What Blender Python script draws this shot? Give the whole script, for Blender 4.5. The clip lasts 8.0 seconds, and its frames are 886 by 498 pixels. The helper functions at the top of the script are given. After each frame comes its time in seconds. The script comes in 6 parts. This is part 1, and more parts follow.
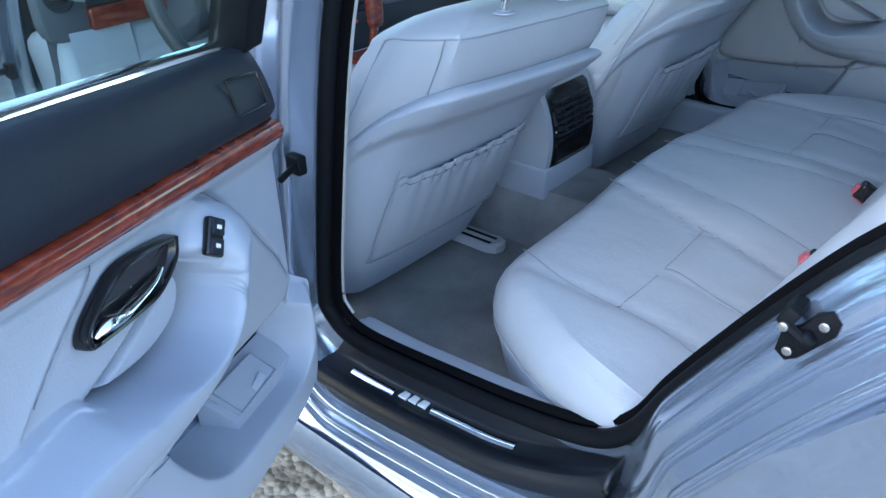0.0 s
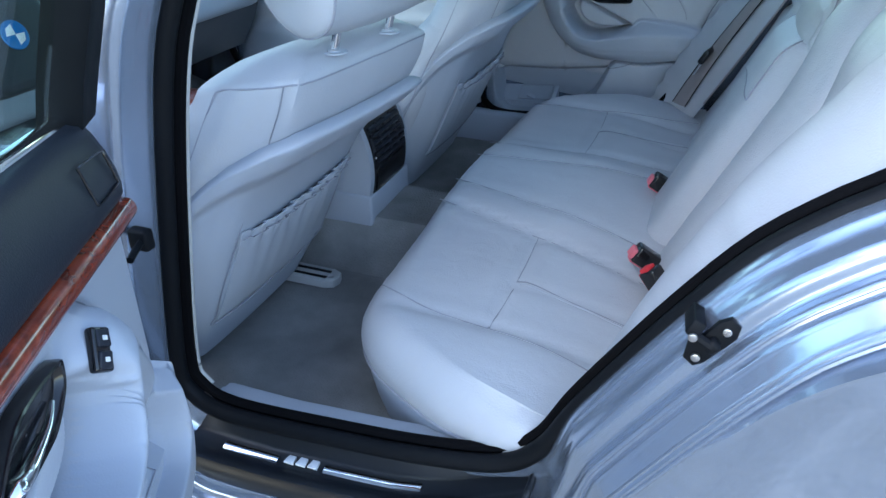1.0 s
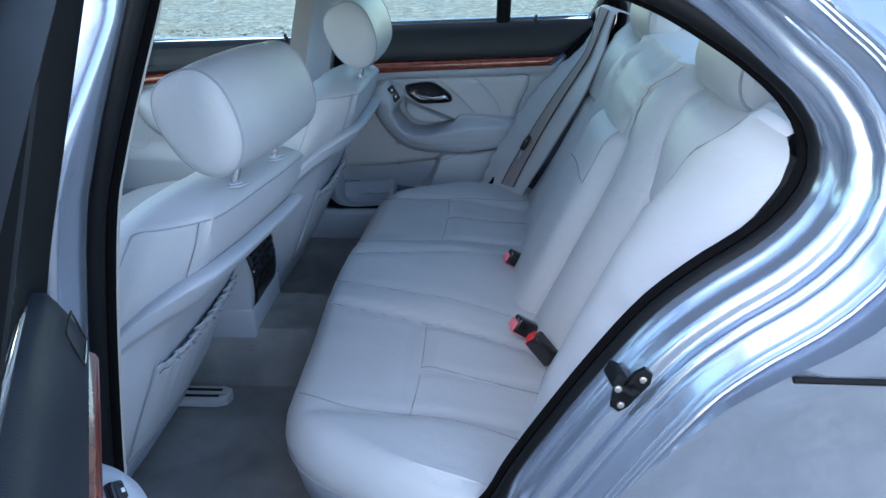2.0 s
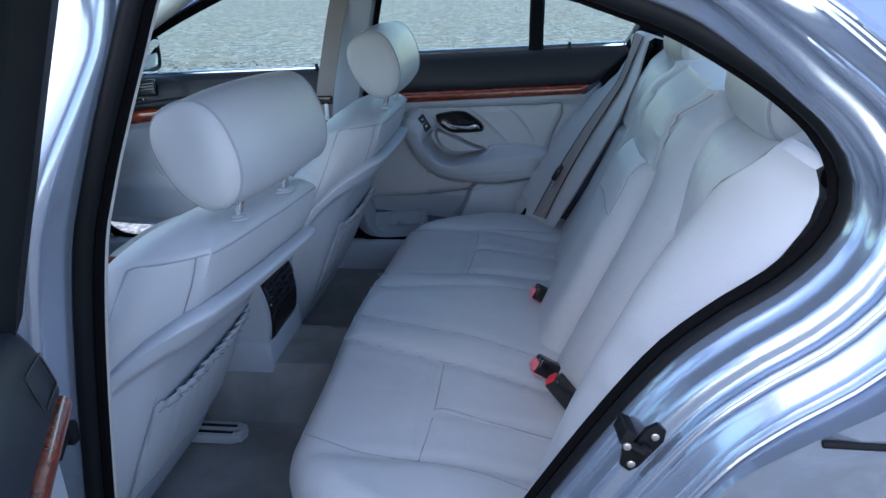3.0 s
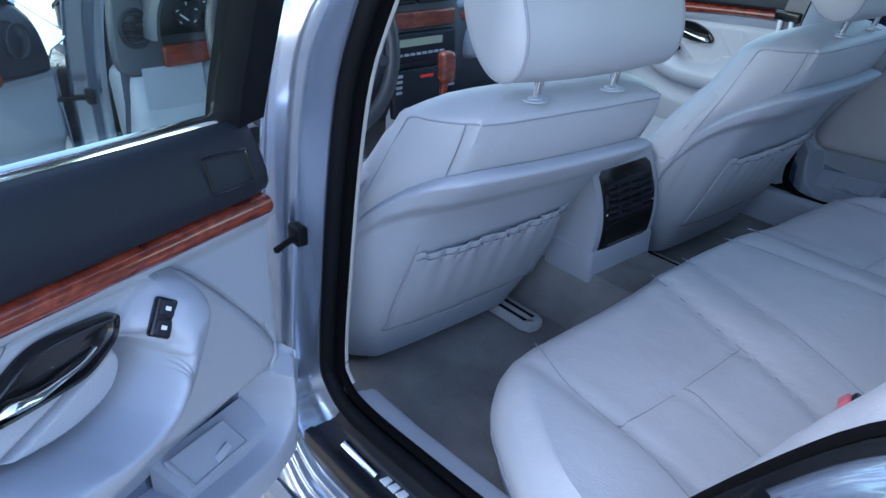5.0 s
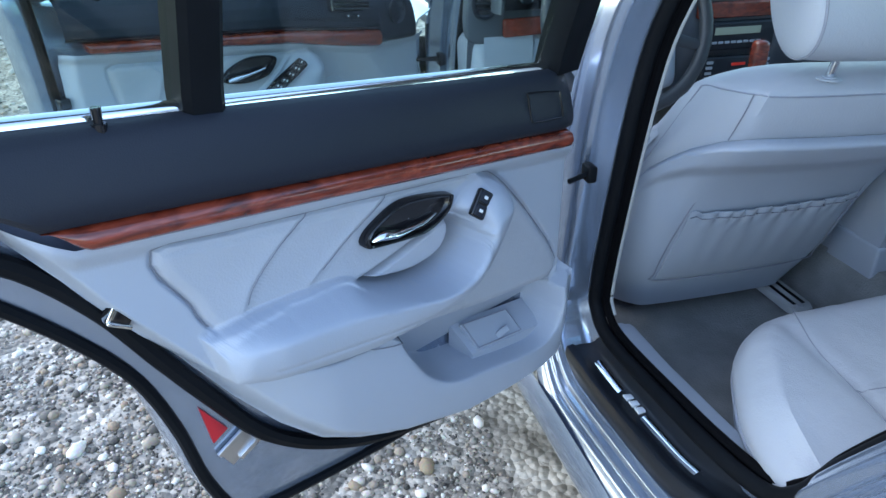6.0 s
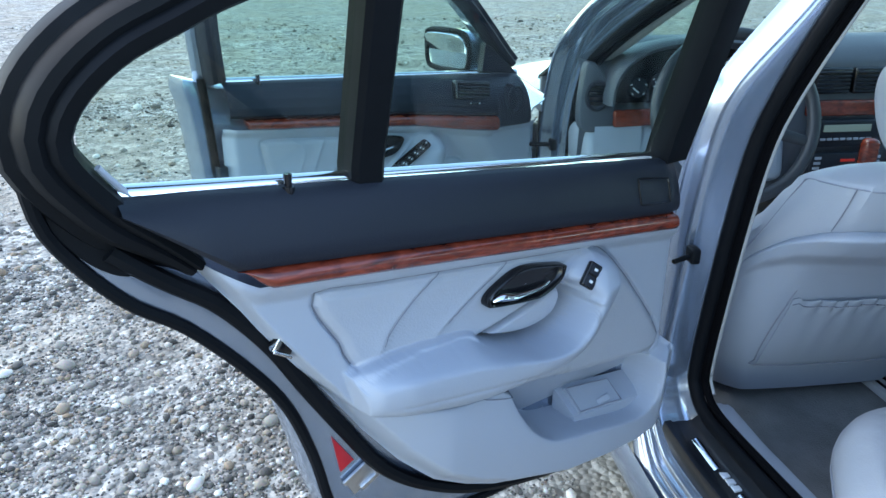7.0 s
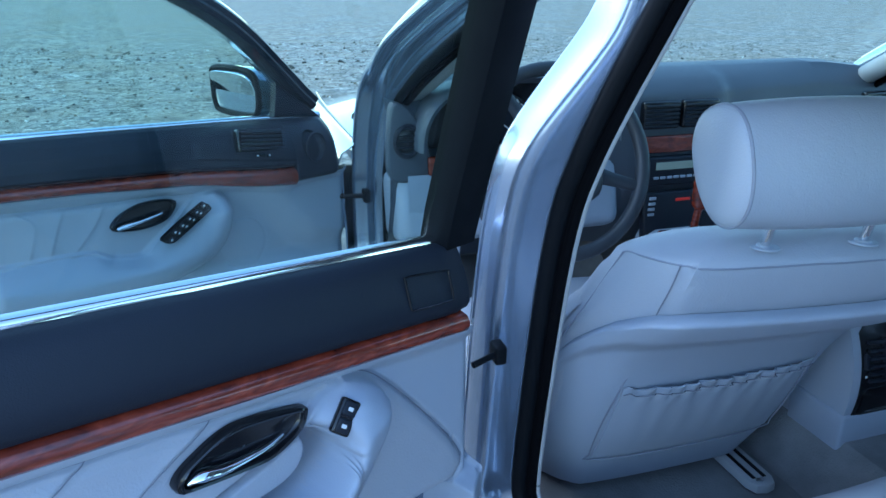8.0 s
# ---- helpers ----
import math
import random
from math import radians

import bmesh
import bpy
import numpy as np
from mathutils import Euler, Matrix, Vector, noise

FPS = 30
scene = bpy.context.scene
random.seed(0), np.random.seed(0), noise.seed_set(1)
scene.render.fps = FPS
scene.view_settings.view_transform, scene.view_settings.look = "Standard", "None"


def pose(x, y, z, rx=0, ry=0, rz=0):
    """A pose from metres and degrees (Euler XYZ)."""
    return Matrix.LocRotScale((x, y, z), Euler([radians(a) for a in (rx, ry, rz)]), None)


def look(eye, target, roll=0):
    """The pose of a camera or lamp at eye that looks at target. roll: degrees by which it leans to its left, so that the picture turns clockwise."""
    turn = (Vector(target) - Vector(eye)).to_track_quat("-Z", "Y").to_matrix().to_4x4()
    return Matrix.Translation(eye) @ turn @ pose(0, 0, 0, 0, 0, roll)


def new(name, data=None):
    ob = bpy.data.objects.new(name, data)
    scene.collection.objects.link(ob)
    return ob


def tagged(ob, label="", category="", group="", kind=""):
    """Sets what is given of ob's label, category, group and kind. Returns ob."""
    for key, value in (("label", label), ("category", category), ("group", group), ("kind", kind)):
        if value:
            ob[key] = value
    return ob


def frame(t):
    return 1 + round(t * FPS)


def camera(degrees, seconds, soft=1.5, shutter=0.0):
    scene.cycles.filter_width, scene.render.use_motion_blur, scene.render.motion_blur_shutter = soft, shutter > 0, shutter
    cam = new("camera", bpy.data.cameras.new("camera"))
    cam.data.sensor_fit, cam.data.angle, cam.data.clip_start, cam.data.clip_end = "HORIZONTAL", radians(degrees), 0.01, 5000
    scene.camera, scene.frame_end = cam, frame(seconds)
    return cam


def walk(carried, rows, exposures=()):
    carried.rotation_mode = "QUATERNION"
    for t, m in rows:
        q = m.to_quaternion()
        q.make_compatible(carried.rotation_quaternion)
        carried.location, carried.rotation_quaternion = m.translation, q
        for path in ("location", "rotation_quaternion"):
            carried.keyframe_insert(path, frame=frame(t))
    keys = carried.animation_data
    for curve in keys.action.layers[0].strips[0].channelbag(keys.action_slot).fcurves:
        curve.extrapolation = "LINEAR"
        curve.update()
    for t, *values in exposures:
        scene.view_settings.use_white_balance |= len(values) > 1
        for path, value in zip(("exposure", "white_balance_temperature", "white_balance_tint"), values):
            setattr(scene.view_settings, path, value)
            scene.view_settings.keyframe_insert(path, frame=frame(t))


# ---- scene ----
cam = camera(61.87, 8.0)
PATH = [
    (0, (0.6075, -1.2530, 1.0829), (-0.1876, -0.3316, 0.3909), -1.21),
    (0.5, (0.5543, -1.3013, 1.0952), (-0.0350, -0.2475, 0.3864), -0.48),
    (1, (0.4852, -1.2825, 1.1195), (0.0526, -0.1435, 0.4299), -0.20),
    (1.5, (0.4222, -1.3235, 1.1622), (0.1507, -0.1139, 0.5117), -0.94),
    (2, (0.3751, -1.3939, 1.1901), (0.2736, -0.1131, 0.6340), -1.42),
    (2.2, (0.3712, -1.4067, 1.1949), (0.2982, -0.1048, 0.6853), -1.15),
    (3.3, (0.4544, -1.2652, 1.1666), (0.1774, 0.0095, 0.6583), -2.45),
    (3.5, (0.4702, -1.2110, 1.1568), (0.1393, 0.0402, 0.6228), -1.96),
    (4, (0.5197, -1.1570, 1.1418), (0.0559, 0.0341, 0.5706), -0.40),
    (4.5, (0.5879, -1.1458, 1.1495), (-0.0852, -0.0644, 0.5686), 1.27),
    (5, (0.6481, -1.1110, 1.1292), (-0.3019, -0.3084, 0.4863), 1.88),
    (5.2, (0.6645, -1.1071, 1.1312), (-0.3572, -0.4337, 0.4509), 1.32),
    (6.3, (0.9097, -1.2406, 1.1449), (-0.3240, -0.9990, 0.5287), 0.17),
    (6.5, (0.9336, -1.2501, 1.1518), (-0.3240, -1.0498, 0.5701), 0.48),
    (7, (0.9363, -1.2553, 1.1653), (-0.3526, -1.0883, 0.6448), 0.18),
    (7.5, (0.8408, -1.1919, 1.1622), (-0.4456, -0.9428, 0.6691), -0.27),
    (7.7, (0.7861, -1.1449, 1.1657), (-0.4831, -0.8147, 0.6756), -0.87),
    (8, (0.6885, -1.0369, 1.1693), (-0.5667, -0.6481, 0.6861), 0.14),
]
walk(cam, [(t, look(eye, target, roll)) for t, eye, target, roll in PATH], [
    (0.0, 2.72, 6450, 8), (2.0, 2.46, 6650, 10), (3.5, 2.13, 6650, 16), (4.0, 2.35, 6600, 15), (5.0, 2.54, 6500, 15), (6.5, 2.40, 6750, 6), (7.5, 2.32, 6500, 6), (8.0, 2.18, 5400, 5)])

# ---- world and light: open shade under a pale sky ----
world = bpy.data.worlds.new("sky")
scene.world = world
world.use_nodes = True
wn = world.node_tree.nodes
sky = wn.new("ShaderNodeTexSky")
sky.sky_type, sky.sun_disc = "NISHITA", False
sky.sun_elevation, sky.sun_rotation = radians(42), radians(200)
sky.air_density, sky.dust_density, sky.ozone_density = 1.0, 0.6, 1.2
world.node_tree.links.new(sky.outputs[0], wn["Background"].inputs[0])
wn["Background"].inputs[1].default_value = 0.15
sun = new("sun", bpy.data.lights.new("sun", "SUN"))
sun.data.energy, sun.data.angle, sun.data.color = 0.15, radians(40), (1.0, 0.95, 0.90)
sun.matrix_world = look((0, 0, 5), (0.30, 0.55, 4.05))


# ---- materials ----
def mat(name, color, rough=0.5, metal=0.0, grain=0.0, grain_scale=300, vary=0.08, vary_scale=6.0, coat=0.0, spec=0.5, stains=None, crease=0.0, uneven=0.08):
    """A surface with colour variation at two scales and a fine grain relief."""
    m = bpy.data.materials.new(name)
    m.use_nodes = True
    t = m.node_tree
    b = t.nodes["Principled BSDF"]
    b.inputs["Roughness"].default_value = rough
    b.inputs["Metallic"].default_value = metal
    b.inputs["Coat Weight"].default_value = coat
    b.inputs["Coat Roughness"].default_value = 0.04
    b.inputs["Specular IOR Level"].default_value = spec
    co = t.nodes.new("ShaderNodeTexCoord")
    n1 = t.nodes.new("ShaderNodeTexNoise")
    n1.inputs["Scale"].default_value, n1.inputs["Detail"].default_value = vary_scale, 6
    t.links.new(co.outputs["Object"], n1.inputs["Vector"])
    mix = t.nodes.new("ShaderNodeMix")
    mix.data_type = "RGBA"
    dark = stains or tuple(c * (1 - vary) for c in color)
    mix.inputs["A"].default_value = (*tuple(min(1, c * (1 + vary)) for c in color), 1)
    mix.inputs["B"].default_value = (*dark, 1)
    t.links.new(n1.outputs["Fac"], mix.inputs["Factor"])
    t.links.new(mix.outputs["Result"], b.inputs["Base Color"])
    n2 = t.nodes.new("ShaderNodeTexNoise")
    n2.inputs["Scale"].default_value, n2.inputs["Detail"].default_value = grain_scale, 3
    t.links.new(co.outputs["Object"], n2.inputs["Vector"])
    if grain:
        bump = t.nodes.new("ShaderNodeBump")
        bump.inputs["Strength"].default_value, bump.inputs["Distance"].default_value = grain, 0.002
        t.links.new(n2.outputs["Fac"], bump.inputs["Height"])
        t.links.new(bump.outputs["Normal"], b.inputs["Normal"])
        if crease:
            n3 = t.nodes.new("ShaderNodeTexNoise")
            n3.inputs["Scale"].default_value, n3.inputs["Detail"].default_value, n3.inputs["Distortion"].default_value = 26, 3, 1.2
            t.links.new(co.outputs["Object"], n3.inputs["Vector"])
            fold = t.nodes.new("ShaderNodeBump")
            fold.inputs["Strength"].default_value, fold.inputs["Distance"].default_value = crease, 0.012
            t.links.new(n3.outputs["Fac"], fold.inputs["Height"])
            t.links.new(fold.outputs["Normal"], bump.inputs["Normal"])
    mr = t.nodes.new("ShaderNodeMapRange")
    mr.inputs["To Min"].default_value, mr.inputs["To Max"].default_value = max(0.0, rough - uneven), min(1.0, rough + uneven)
    t.links.new(n1.outputs["Fac"], mr.inputs["Value"])
    t.links.new(mr.outputs["Result"], b.inputs["Roughness"])
    return m


PAINT = mat("blue silver paint", (0.30, 0.365, 0.475), 0.24, 0.72, vary=0.02, coat=1.0, uneven=0.012)
LEATHER = mat("grey leather", (0.405, 0.422, 0.470), 0.44, crease=0.07, grain=0.22, grain_scale=420, vary=0.06, vary_scale=9)
LEATHER_LOW = mat("grey vinyl", (0.385, 0.415, 0.480), 0.5, grain=0.12, grain_scale=500, vary=0.05)
PIPING = mat("grey piping", (0.27, 0.28, 0.33), 0.55)
SEAM = mat("seam thread", (0.22, 0.23, 0.27), 0.7)
PLASTIC = mat("grey plastic", (0.375, 0.405, 0.470), 0.48, grain=0.1, grain_scale=900, vary=0.04)
PLASTIC_DARK = mat("dark blue grey plastic", (0.013, 0.016, 0.025), 0.46, grain=0.22, grain_scale=700, vary=0.15, spec=0.30)
DASH = mat("slate dash plastic", (0.075, 0.085, 0.105), 0.5, grain=0.25, grain_scale=600, vary=0.1)
BLACK = mat("black gloss plastic", (0.008, 0.008, 0.010), 0.16, vary=0.2)
RUBBER = mat("black rubber", (0.006, 0.007, 0.009), 0.55, vary=0.25, vary_scale=20, spec=0.10)
FLOCK = mat("black fabric seal", (0.004, 0.004, 0.005), 0.95, grain=0.4, grain_scale=900, vary=0.2, spec=0.05)
SILL = mat("black sill plastic", (0.010, 0.012, 0.016), 0.34, grain=0.15, grain_scale=800, vary=0.2)
CHROME = mat("chrome", (0.80, 0.81, 0.83), 0.10, 1.0, vary=0.03)
STEEL = mat("steel", (0.62, 0.62, 0.63), 0.30, 1.0, vary=0.12, vary_scale=30)
RED = mat("red plastic", (0.55, 0.02, 0.03), 0.35, vary=0.1)
RED_PALE = mat("faded red plastic", (0.60, 0.13, 0.17), 0.35, vary=0.1)
WEB = mat("seat belt webbing", (0.25, 0.225, 0.235), 0.8, grain=0.6, grain_scale=900, vary=0.1)
WHITE = mat("white marking", (0.75, 0.76, 0.78), 0.5)
HEADLINER = mat("pale headliner cloth", (0.40, 0.40, 0.39), 0.9, grain=0.3, grain_scale=800)
BONE = mat("bone plastic", (0.40, 0.40, 0.40), 0.5, vary=0.1)
BLUE_BADGE = mat("blue enamel", (0.02, 0.16, 0.42), 0.2)


def carpet_material():
    m = mat("grey carpet", (0.215, 0.212, 0.212), 0.95, grain=1.0, grain_scale=260, vary=0.55, vary_scale=11, spec=0.1)
    return m


CARPET = carpet_material()


def wood_material():
    """Polished burr walnut: warped dark figure under a clear coat."""
    m = mat("burr walnut", (0.22, 0.042, 0.014), 0.22, vary=0.3, coat=0.6)
    t = m.node_tree
    b = t.nodes["Principled BSDF"]
    co = t.nodes.new("ShaderNodeTexCoord")
    n = t.nodes.new("ShaderNodeTexNoise")
    n.inputs["Scale"].default_value, n.inputs["Detail"].default_value, n.inputs["Distortion"].default_value = 16, 10, 2.6
    grow = t.nodes.new("ShaderNodeMapping")
    grow.inputs["Scale"].default_value = (1, 1, 3.2)
    t.links.new(co.outputs["Object"], grow.inputs["Vector"])
    t.links.new(grow.outputs["Vector"], n.inputs["Vector"])
    r = t.nodes.new("ShaderNodeValToRGB")
    r.color_ramp.elements[0].position, r.color_ramp.elements[0].color = 0.28, (0.075, 0.013, 0.008, 1)
    r.color_ramp.elements[1].position, r.color_ramp.elements[1].color = 0.72, (0.30, 0.052, 0.024, 1)
    e = r.color_ramp.elements.new(0.5)
    e.color = (0.19, 0.029, 0.013, 1)
    t.links.new(n.outputs["Fac"], r.inputs["Fac"])
    t.links.new(r.outputs["Color"], b.inputs["Base Color"])
    return m


WOOD = wood_material()


def glass_material():
    """Thin tinted safety glass: clear with a slight green tint and a mirror-like sheen."""
    m = bpy.data.materials.new("tinted glass")
    m.use_nodes = True
    t = m.node_tree
    t.nodes.clear()
    out = t.nodes.new("ShaderNodeOutputMaterial")
    clear = t.nodes.new("ShaderNodeBsdfTransparent")
    clear.inputs["Color"].default_value = (0.815, 0.905, 0.868, 1)
    shine = t.nodes.new("ShaderNodeBsdfGlossy")
    shine.inputs["Roughness"].default_value = 0.01
    lw = t.nodes.new("ShaderNodeLayerWeight")
    pw = t.nodes.new("ShaderNodeMath")
    pw.operation, pw.inputs[1].default_value = "POWER", 5.0
    t.links.new(lw.outputs["Facing"], pw.inputs[0])
    ad = t.nodes.new("ShaderNodeMath")
    ad.operation, ad.inputs[1].default_value, ad.inputs[2].default_value = "MULTIPLY_ADD", 0.35, 0.035
    t.links.new(pw.outputs[0], ad.inputs[0])
    mx = t.nodes.new("ShaderNodeMixShader")
    t.links.new(ad.outputs[0], mx.inputs[0])
    t.links.new(clear.outputs[0], mx.inputs[1])
    t.links.new(shine.outputs[0], mx.inputs[2])
    t.links.new(mx.outputs[0], out.inputs[0])
    return m


GLASS = glass_material()


def ground_material():
    m = bpy.data.materials.new("packed gravel")
    m.use_nodes = True
    t = m.node_tree
    b = t.nodes["Principled BSDF"]
    b.inputs["Roughness"].default_value = 0.95
    co = t.nodes.new("ShaderNodeTexCoord")
    v = t.nodes.new("ShaderNodeTexVoronoi")
    v.inputs["Scale"].default_value = 55
    v2 = t.nodes.new("ShaderNodeTexVoronoi")
    v2.inputs["Scale"].default_value = 23
    n = t.nodes.new("ShaderNodeTexNoise")
    n.inputs["Scale"].default_value, n.inputs["Detail"].default_value = 0.9, 8
    for k in (v, v2, n):
        t.links.new(co.outputs["Object"], k.inputs["Vector"])
    r = t.nodes.new("ShaderNodeValToRGB")
    r.color_ramp.elements[0].position, r.color_ramp.elements[1].position = 0.30, 0.70
    r.color_ramp.elements[0].color, r.color_ramp.elements[1].color = (0.13, 0.12, 0.103, 1), (0.50, 0.462, 0.395, 1)
    both = t.nodes.new("ShaderNodeMix")
    both.data_type = "RGBA"
    both.inputs["Factor"].default_value = 0.5
    t.links.new(v.outputs["Color"], both.inputs["A"])
    t.links.new(v2.outputs["Color"], both.inputs["B"])
    t.links.new(both.outputs["Result"], r.inputs["Fac"])
    mix = t.nodes.new("ShaderNodeMix")
    mix.data_type = "RGBA"
    mix.inputs["B"].default_value = (0.31, 0.262, 0.198, 1)
    mr = t.nodes.new("ShaderNodeMapRange")
    mr.inputs["From Min"].default_value, mr.inputs["From Max"].default_value, mr.inputs["To Max"].default_value = 0.42, 0.62, 0.75
    t.links.new(n.outputs["Fac"], mr.inputs["Value"])
    t.links.new(mr.outputs["Result"], mix.inputs["Factor"])
    t.links.new(r.outputs["Color"], mix.inputs["A"])
    t.links.new(mix.outputs["Result"], b.inputs["Base Color"])
    # stones of a hand's width and wheel-worn patches, which still tell far off
    v3 = t.nodes.new("ShaderNodeTexVoronoi")
    v3.inputs["Scale"].default_value = 9
    n4 = t.nodes.new("ShaderNodeTexNoise")
    n4.inputs["Scale"].default_value, n4.inputs["Detail"].default_value, n4.inputs["Roughness"].default_value = 5, 10, 0.75
    speck = t.nodes.new("ShaderNodeMapRange")
    speck.inputs["From Min"].default_value, speck.inputs["From Max"].default_value, speck.inputs["To Min"].default_value, speck.inputs["To Max"].default_value = 0.36, 0.64, 0.55, 1.5
    for k in (v3, n4):
        t.links.new(co.outputs["Object"], k.inputs["Vector"])
    t.links.new(n4.outputs["Fac"], speck.inputs["Value"])
    cell = t.nodes.new("ShaderNodeMapRange")
    cell.inputs["To Min"].default_value, cell.inputs["To Max"].default_value = 0.75, 1.25
    t.links.new(v3.outputs["Color"], cell.inputs["Value"])
    both2 = t.nodes.new("ShaderNodeMath")
    both2.operation = "MULTIPLY"
    t.links.new(speck.outputs["Result"], both2.inputs[0])
    t.links.new(cell.outputs["Result"], both2.inputs[1])
    shade = t.nodes.new("ShaderNodeMix")
    shade.data_type, shade.blend_type = "RGBA", "MULTIPLY"
    shade.inputs["Factor"].default_value = 1.0
    t.links.new(mix.outputs["Result"], shade.inputs["A"])
    t.links.new(both2.outputs[0], shade.inputs["B"])
    t.links.new(shade.outputs["Result"], b.inputs["Base Color"])
    add = t.nodes.new("ShaderNodeMath")
    t.links.new(v.outputs["Distance"], add.inputs[0])
    t.links.new(v2.outputs["Distance"], add.inputs[1])
    bump = t.nodes.new("ShaderNodeBump")
    bump.invert = True
    bump.inputs["Strength"].default_value, bump.inputs["Distance"].default_value = 0.6, 0.02
    t.links.new(add.outputs[0], bump.inputs["Height"])
    t.links.new(bump.outputs["Normal"], b.inputs["Normal"])
    return m


GROUND = ground_material()


def stone_material():
    m = bpy.data.materials.new("gravel stones")
    m.use_nodes = True
    t = m.node_tree
    b = t.nodes["Principled BSDF"]
    b.inputs["Roughness"].default_value = 0.85
    g = t.nodes.new("ShaderNodeNewGeometry")
    r = t.nodes.new("ShaderNodeValToRGB")
    cols = [(0.0, (0.050, 0.045, 0.038)), (0.25, (0.16, 0.145, 0.122)), (0.5, (0.38, 0.345, 0.29)), (0.68, (0.33, 0.24, 0.155)), (0.84, (0.60, 0.555, 0.475)), (1.0, (0.92, 0.87, 0.78))]
    r.color_ramp.elements[0].color, r.color_ramp.elements[1].color = (*cols[0][1], 1), (*cols[-1][1], 1)
    for p, c in cols[1:-1]:
        e = r.color_ramp.elements.new(p)
        e.color = (*c, 1)
    t.links.new(g.outputs["Random Per Island"], r.inputs["Fac"])
    co = t.nodes.new("ShaderNodeTexCoord")
    n = t.nodes.new("ShaderNodeTexNoise")
    n.inputs["Scale"].default_value = 180
    t.links.new(co.outputs["Object"], n.inputs["Vector"])
    mix = t.nodes.new("ShaderNodeMix")
    mix.data_type, mix.blend_type = "RGBA", "MULTIPLY"
    mix.inputs["Factor"].default_value = 0.5
    t.links.new(r.outputs["Color"], mix.inputs["A"])
    t.links.new(n.outputs["Color"], mix.inputs["B"])
    t.links.new(mix.outputs["Result"], b.inputs["Base Color"])
    return m


STONES = stone_material()


# ---- mesh helpers ----
def mesh_of(verts, faces, smooth=True, name="mesh"):
    me = bpy.data.meshes.new(name)
    me.from_pydata([tuple(map(float, v)) for v in verts], [], [tuple(int(i) for i in f) for f in faces])
    bm = bmesh.new()
    bm.from_mesh(me)
    bmesh.ops.remove_doubles(bm, verts=bm.verts, dist=1e-5)
    bmesh.ops.recalc_face_normals(bm, faces=bm.faces)
    bm.to_mesh(me)
    bm.free()
    if smooth:
        me.shade_smooth()
        me.set_sharp_from_angle(angle=radians(smooth if smooth is not True else 42))
    return me


def thing(name, label, category, group="", kind="", at=(0, 0, 0)):
    ob = new(name)
    ob.location = at
    return tagged(ob, label, category, group, kind)


def part(name, geo, material, parent, label="", smooth=True):
    """Links (verts, faces) as one mesh object under a thing or a part."""
    me = mesh_of(*geo, smooth=smooth, name=name)
    me.materials.append(material)
    ob = new(name, me)
    ob.parent = parent
    if label:
        ob["label"] = label
    return ob


def moved(geo, m):
    """The same geometry through a matrix."""
    return [m @ Vector(v) for v in geo[0]], geo[1]


def joined(*geos):
    V, F = [], []
    for v, f in geos:
        o = len(V)
        V += list(v)
        F += [tuple(i + o for i in q) for q in f]
    return V, F


def grid(P, close_u=False, close_v=False, cap=False):
    """A surface through the array P (rows, columns, 3); cap closes the first and last row."""
    P = np.asarray(P, float)
    m, n = P.shape[:2]
    V = P.reshape(-1, 3)
    F = []
    for i in range(m - (0 if close_u else 1)):
        for j in range(n - (0 if close_v else 1)):
            a, b = i, (i + 1) % m
            c, d = j, (j + 1) % n
            F.append((a * n + c, a * n + d, b * n + d, b * n + c))
    if cap:
        F.append(tuple(range(n - 1, -1, -1)))
        F.append(tuple((m - 1) * n + k for k in range(n)))
    return list(V), F


def solid(P, thick):
    """A sheet P (rows, columns, 3) given a thickness along thick (a vector), closed all round."""
    P = np.asarray(P, float)
    m, n = P.shape[:2]
    top, F1 = grid(P)
    low, F2 = grid(P + np.asarray(thick, float))
    k = m * n
    F = list(F1) + [tuple(reversed([i + k for i in f])) for f in F2]
    edge = [j for j in range(n)] + [i * n + n - 1 for i in range(1, m)] + [(m - 1) * n + j for j in range(n - 2, -1, -1)] + [i * n for i in range(m - 2, 0, -1)]
    for a, b in zip(edge, edge[1:] + edge[:1]):
        F.append((b, a, a + k, b + k))
    return list(top) + list(low), F


def curve(pts, n=60, closed=False):
    """Points evenly spaced along a smooth line through pts."""
    p = np.asarray(pts, float)
    k = len(p)
    out = []
    segs = k if closed else k - 1
    for i in range(segs):
        if closed:
            a, b, c, d = p[(i - 1) % k], p[i], p[(i + 1) % k], p[(i + 2) % k]
        else:
            b, c = p[i], p[i + 1]
            a = p[i - 1] if i else 2 * b - c
            d = p[i + 2] if i + 2 < k else 2 * c - b
        for s in np.linspace(0, 1, 16, endpoint=False):
            out.append(0.5 * (2 * b + (c - a) * s + (2 * a - 5 * b + 4 * c - d) * s * s + (3 * b - a - 3 * c + d) * s ** 3))
    out.append(p[0] if closed else p[-1])
    out = np.array(out)
    L = np.concatenate([[0], np.cumsum(np.linalg.norm(np.diff(out, axis=0), axis=1))])
    q = np.linspace(0, L[-1], n, endpoint=not closed)
    return np.stack([np.interp(q, L, out[:, j]) for j in range(out.shape[1])], 1)


